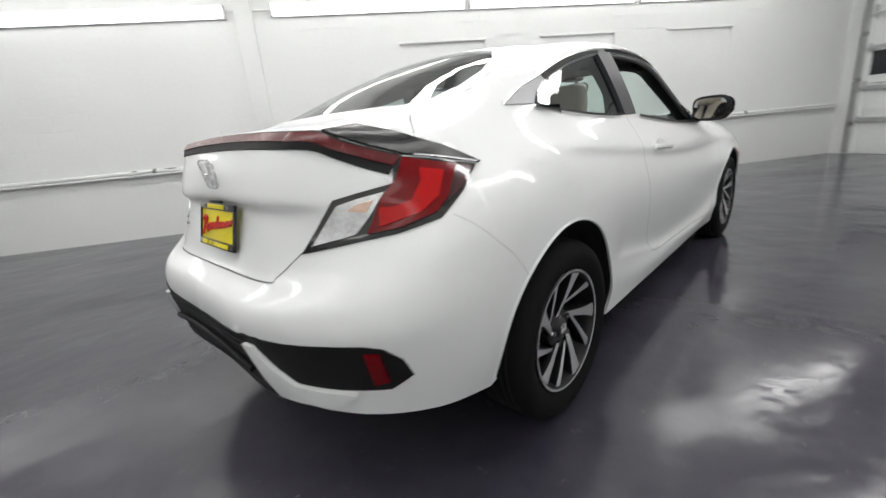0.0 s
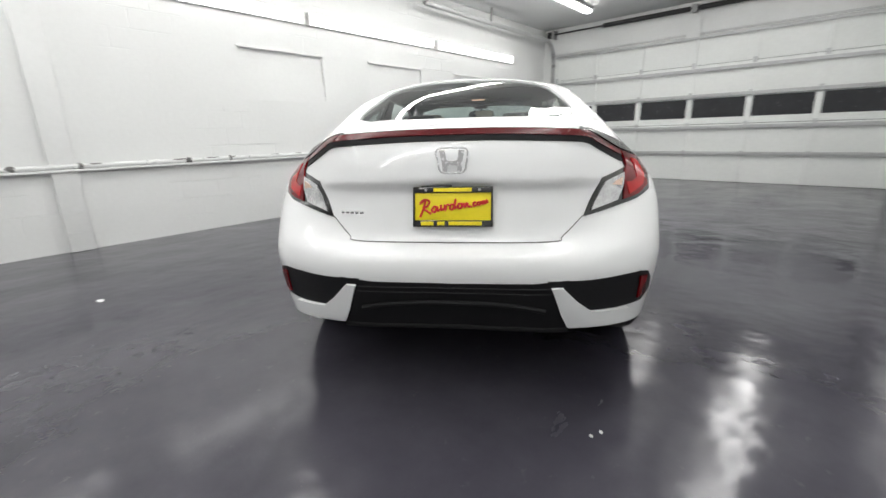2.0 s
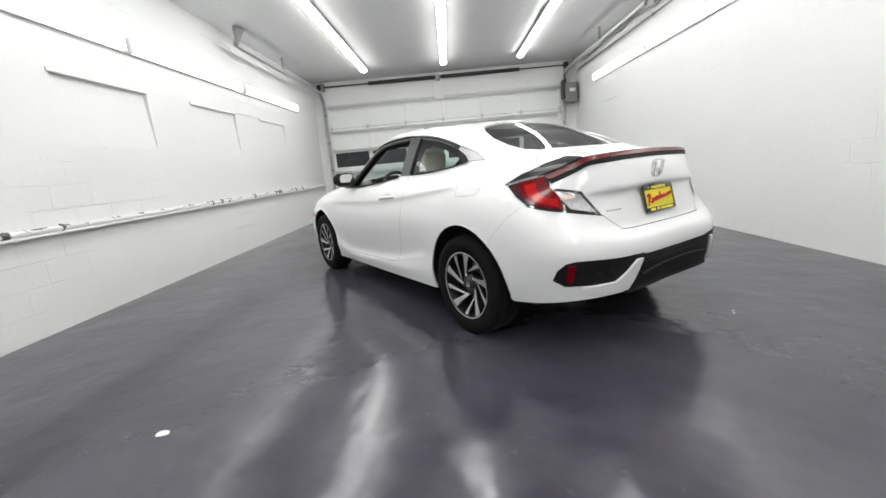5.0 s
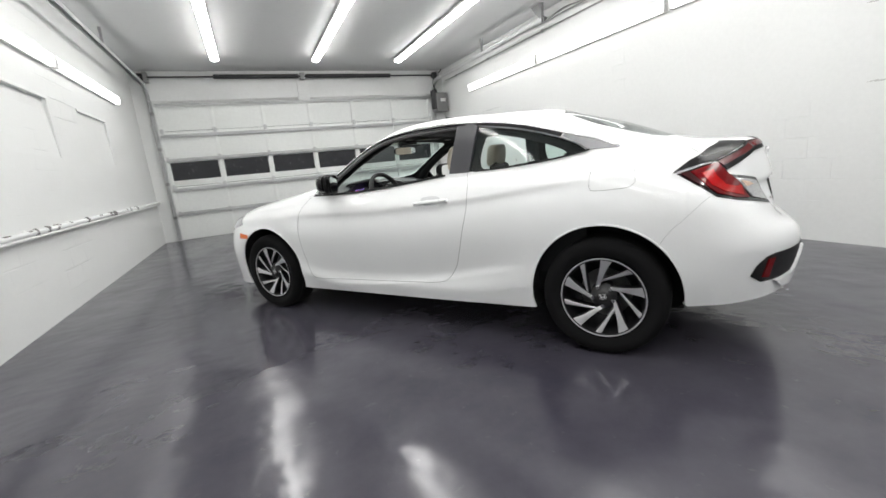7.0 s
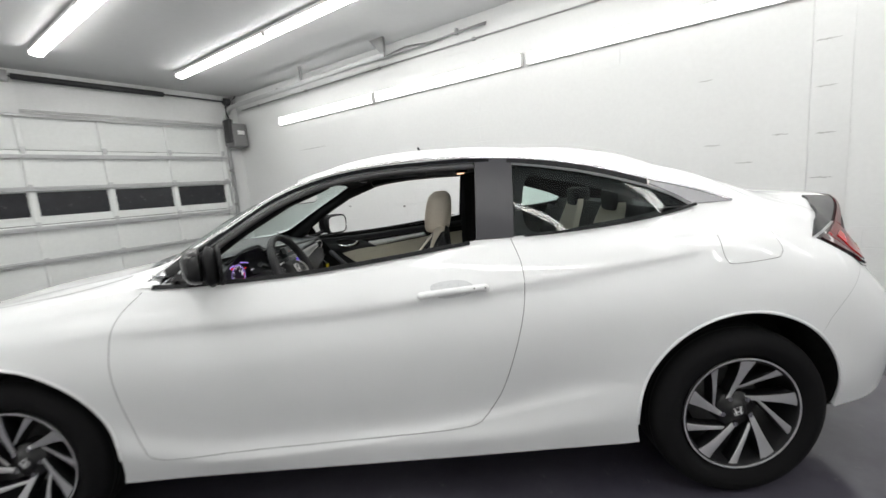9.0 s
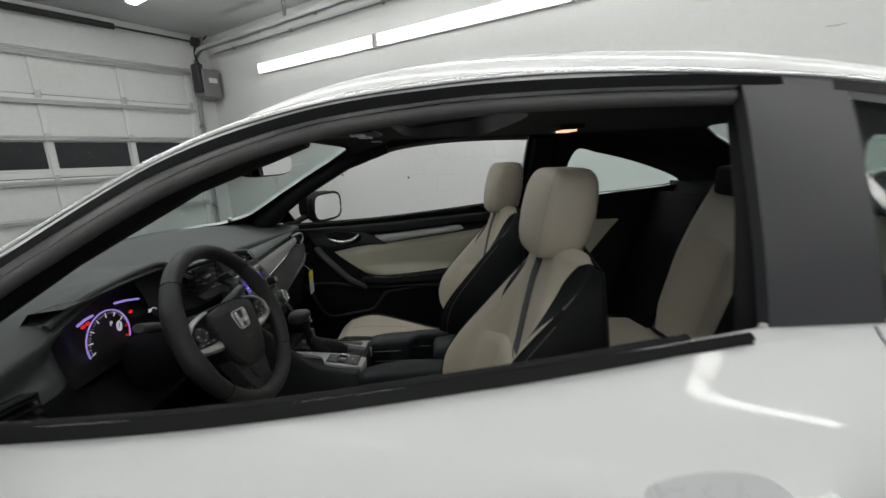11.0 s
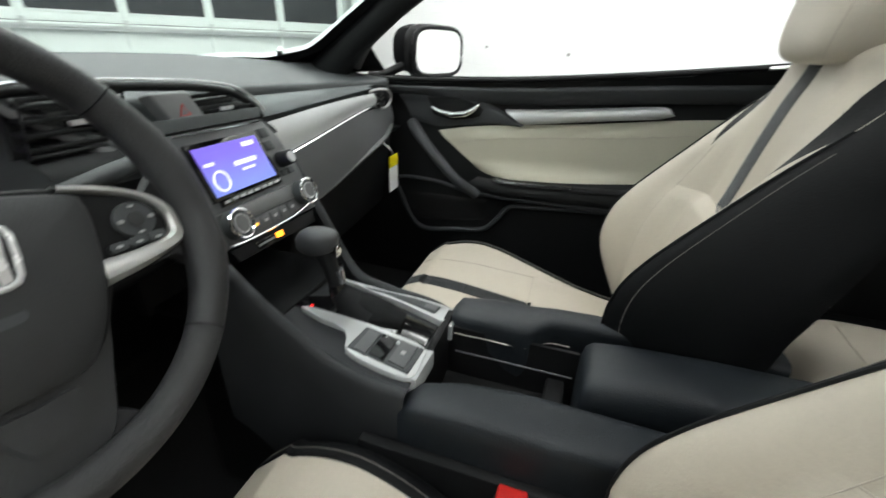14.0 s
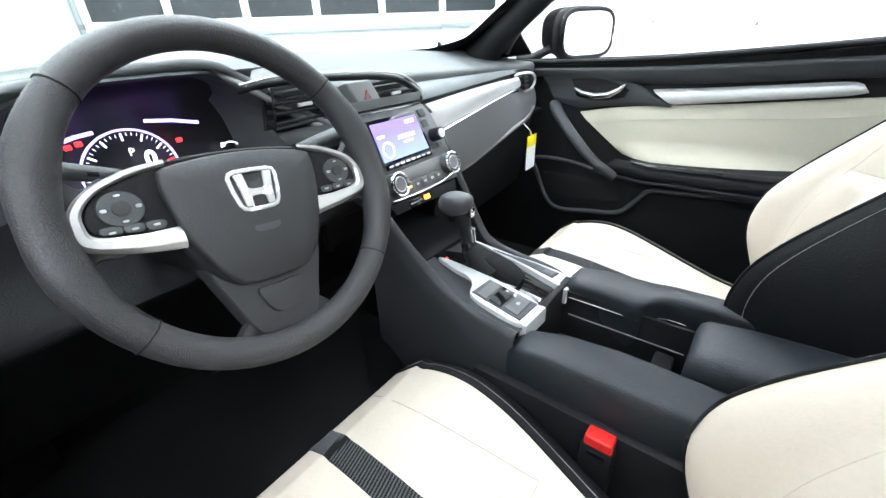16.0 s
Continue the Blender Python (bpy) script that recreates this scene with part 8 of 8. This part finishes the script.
    tube("pocket_edge", [on_card(y, z, .014) for y, z in spline([(1.975, .640, 0), (1.945, .590, 0), (1.905, .505, 0), (1.855, .470, 0), (1.75, .484, 0), (1.655, .500, 0), (1.61, .545, 0), (1.575, .588, 0), (1.50, .598, 0), (1.32, .614, 0), (1.10, .622, 0)], 6)[:, :2]], .008, M_DOORPAD, dc, 8, label="dark grey pocket rim")
    tube("pocket_edge", [on_card(y, z, .020) for y, z in spline([(1.975, .640, 0), (1.90, .648, 0), (1.80, .642, 0), (1.70, .622, 0), (1.50, .626, 0), (1.10, .640, 0)], 6)[:, :2]], .006, M_DOORPAD, dc, 8)
    sheet("speaker_pocket", [(1.93, .60), (1.80, .60), (1.65, .60)], [(1.88, .49), (1.76, .50), (1.66, .52)], M_CARPET, .003, "", .001)
    # rear side panel
    rp = group("rear_side_panel", "black rear side trim with an ivory inlay", car)
    v = []
    for y in np.linspace(.10, .90, 18):
        for z in np.linspace(.42, 1.035, 16):
            v.append((s * (.765 - .05 * max(0, (z - .85) / .18) ** 2 - .03 * max(0, (.35 - y) / .3)), y, z))
    link("side_panel", v, grid_faces(18, 16), M_SOFTBLACK, rp)
    v = []
    for i, y in enumerate(np.linspace(.84, .445, 14)):
        low_z = float(np.interp(y, [.445, .595, .84], [.912, .725, .718]))
        for z in np.linspace(.918, low_z, 6):
            v.append((s * (.748 - .05 * max(0, (z - .85) / .18) ** 2), y, z))
    link("ivory_inlay", v, grid_faces(14, 6), M_IVORYVINYL, rp, "ivory vinyl inlay")
    # A pillar, B pillar belts
    tube("seat_belt", [(s * .615, .86, 1.22), (s * .64, .865, 1.05), (s * .67, .87, .85), (s * .68, .88, .5)], .022, M_BLACKLEATHER, rp, 8, flat=.12)
    tube("pillar_trim", [(s * .595, .845, 1.30), (s * .655, .85, 1.15), (s * .70, .86, 1.0), (s * .73, .86, .8)], [.05, .055, .06, .06], M_SOFTBLACK, rp, 12, flat=.35)
    tube("a_pillar_trim", [on_shell("side", s, y, z, -.035)[0] for y, z in ((2.13, .985), (2.02, 1.068), (1.88, 1.160), (1.70, 1.262), (1.52, 1.318))], [.050, .038, .034, .034, .032], M_SOFTBLACK, car, 12, label="black pillar trim")

# Rear-view mirror, dome lamp, visors, hang tag
rv = group("rear_view_mirror", "black interior mirror on the windshield", car)
RM = Matrix.Translation((.02, 1.80, 1.235)) @ pose(0, 0, 0, 6, 0, -14)
bm = bmesh.new()
bmesh.ops.create_uvsphere(bm, u_segments=32, v_segments=12, radius=1)
for v_ in bm.verts:
    c = v_.co
    v_.co = RM @ Vector((sgn_pow(c.x, .5) * .122, max(c.y, -.35) * .024, sgn_pow(c.z, .6) * .034))
part("mirror_body", bm, M_SOFTBLACK, rv)
o = [RM @ Vector((sgn_pow(math.cos(t), .45) * .116, -.0095, sgn_pow(math.sin(t), .55) * .029)) for t in np.linspace(0, 2 * math.pi, 41)[:-1]]
link("mirror_glass", o, [tuple(range(40))], M_MIRROR, rv, "interior mirror glass", smooth=False)
tube("mirror_arm", [RM @ Vector((0, .02, .005)), Vector((.02, 1.84, 1.27)), Vector((.02, 1.80, 1.315))], [.014, .011, .02], M_SOFTBLACK, rv, 12)
part("sensor_cover", box_bm(-.04, .08, 1.70, 1.83, 1.283, 1.312, .012), M_SOFTBLACK, rv)
dm = group("dome_lamp", "lit warm roof lamp", car)
part("lamp_base", box_bm(-.03, .09, .895, .965, 1.300, 1.318, .008), M_SOFTBLACK, dm)
part("lamp_lens", box_bm(-.012, .072, .912, .950, 1.295, 1.303, .003), glow("warm_dome_light", (1.0, 0.58, 0.38), 2.0), dm, "glowing warm lamp lens")
mc = group("map_console", "black overhead console with map lamps", car)
part("console_shell", box_bm(-.09, .14, 1.47, 1.66, 1.305, 1.352, .015), M_SOFTBLACK, mc)
for x in (-.04, .09):
    part("map_lens", box_bm(x - .025, x + .025, 1.50, 1.54, 1.300, 1.308, .003), M_CLEARLENS, mc)
for s in (1, -1):
    vz = group("sun_visor", "black cloth sun visor", car)
    v = []
    for x in np.linspace(.12, .50, 10):
        for y in np.linspace(1.46, 1.64, 6):
            v.append((s * x + .02, y, on_shell("top", 1, s * x, y, 0)[0].z - .045 + .008 * ((y - 1.55) / .09) ** 2))
    visor = link("visor_panel", v, grid_faces(10, 6), M_HEADLINER, vz)
    part("visor_label", box_bm(s * .30 - .03, s * .30 + .03, 1.50, 1.53, 1.296, 1.299), M_SATIN, vz)
tg = group("hang_tag", "yellow and white paper tag on the dash", car)
part("tag_white", box_bm(.577, .633, 1.890, 1.892, .655, .725, .0005), M_WHITEPAPER, tg, "white paper tag")
part("tag_yellow", box_bm(.577, .633, 1.889, 1.891, .725, .757, .0005), M_YELLOW, tg, "yellow tag header")
tube("tag_loop", [(.605, 1.891, .755), (.598, 1.893, .770), (.590, 1.905, .785), (.585, 1.92, .80)], .005, M_WHITEPAPER, tg, 6, flat=.3)
pd = group("pedals", "black pedals in the driver footwell", car)
for x, y, w in ((-.30, 2.16, .035), (-.20, 2.14, .024)):
    bm = box_bm(-w, w, -.008, .008, -.03, .03, .005)
    bm.transform(Matrix.Translation((x, y, .42)) @ pose(0, 0, 0, 30))
    part("pedal_pad", bm, M_BLACKTRIM, pd)
    tube("pedal_arm", [(x, y + .01, .43), (x, y + .08, .60)], .008, M_DARKSTEEL, pd, 8)
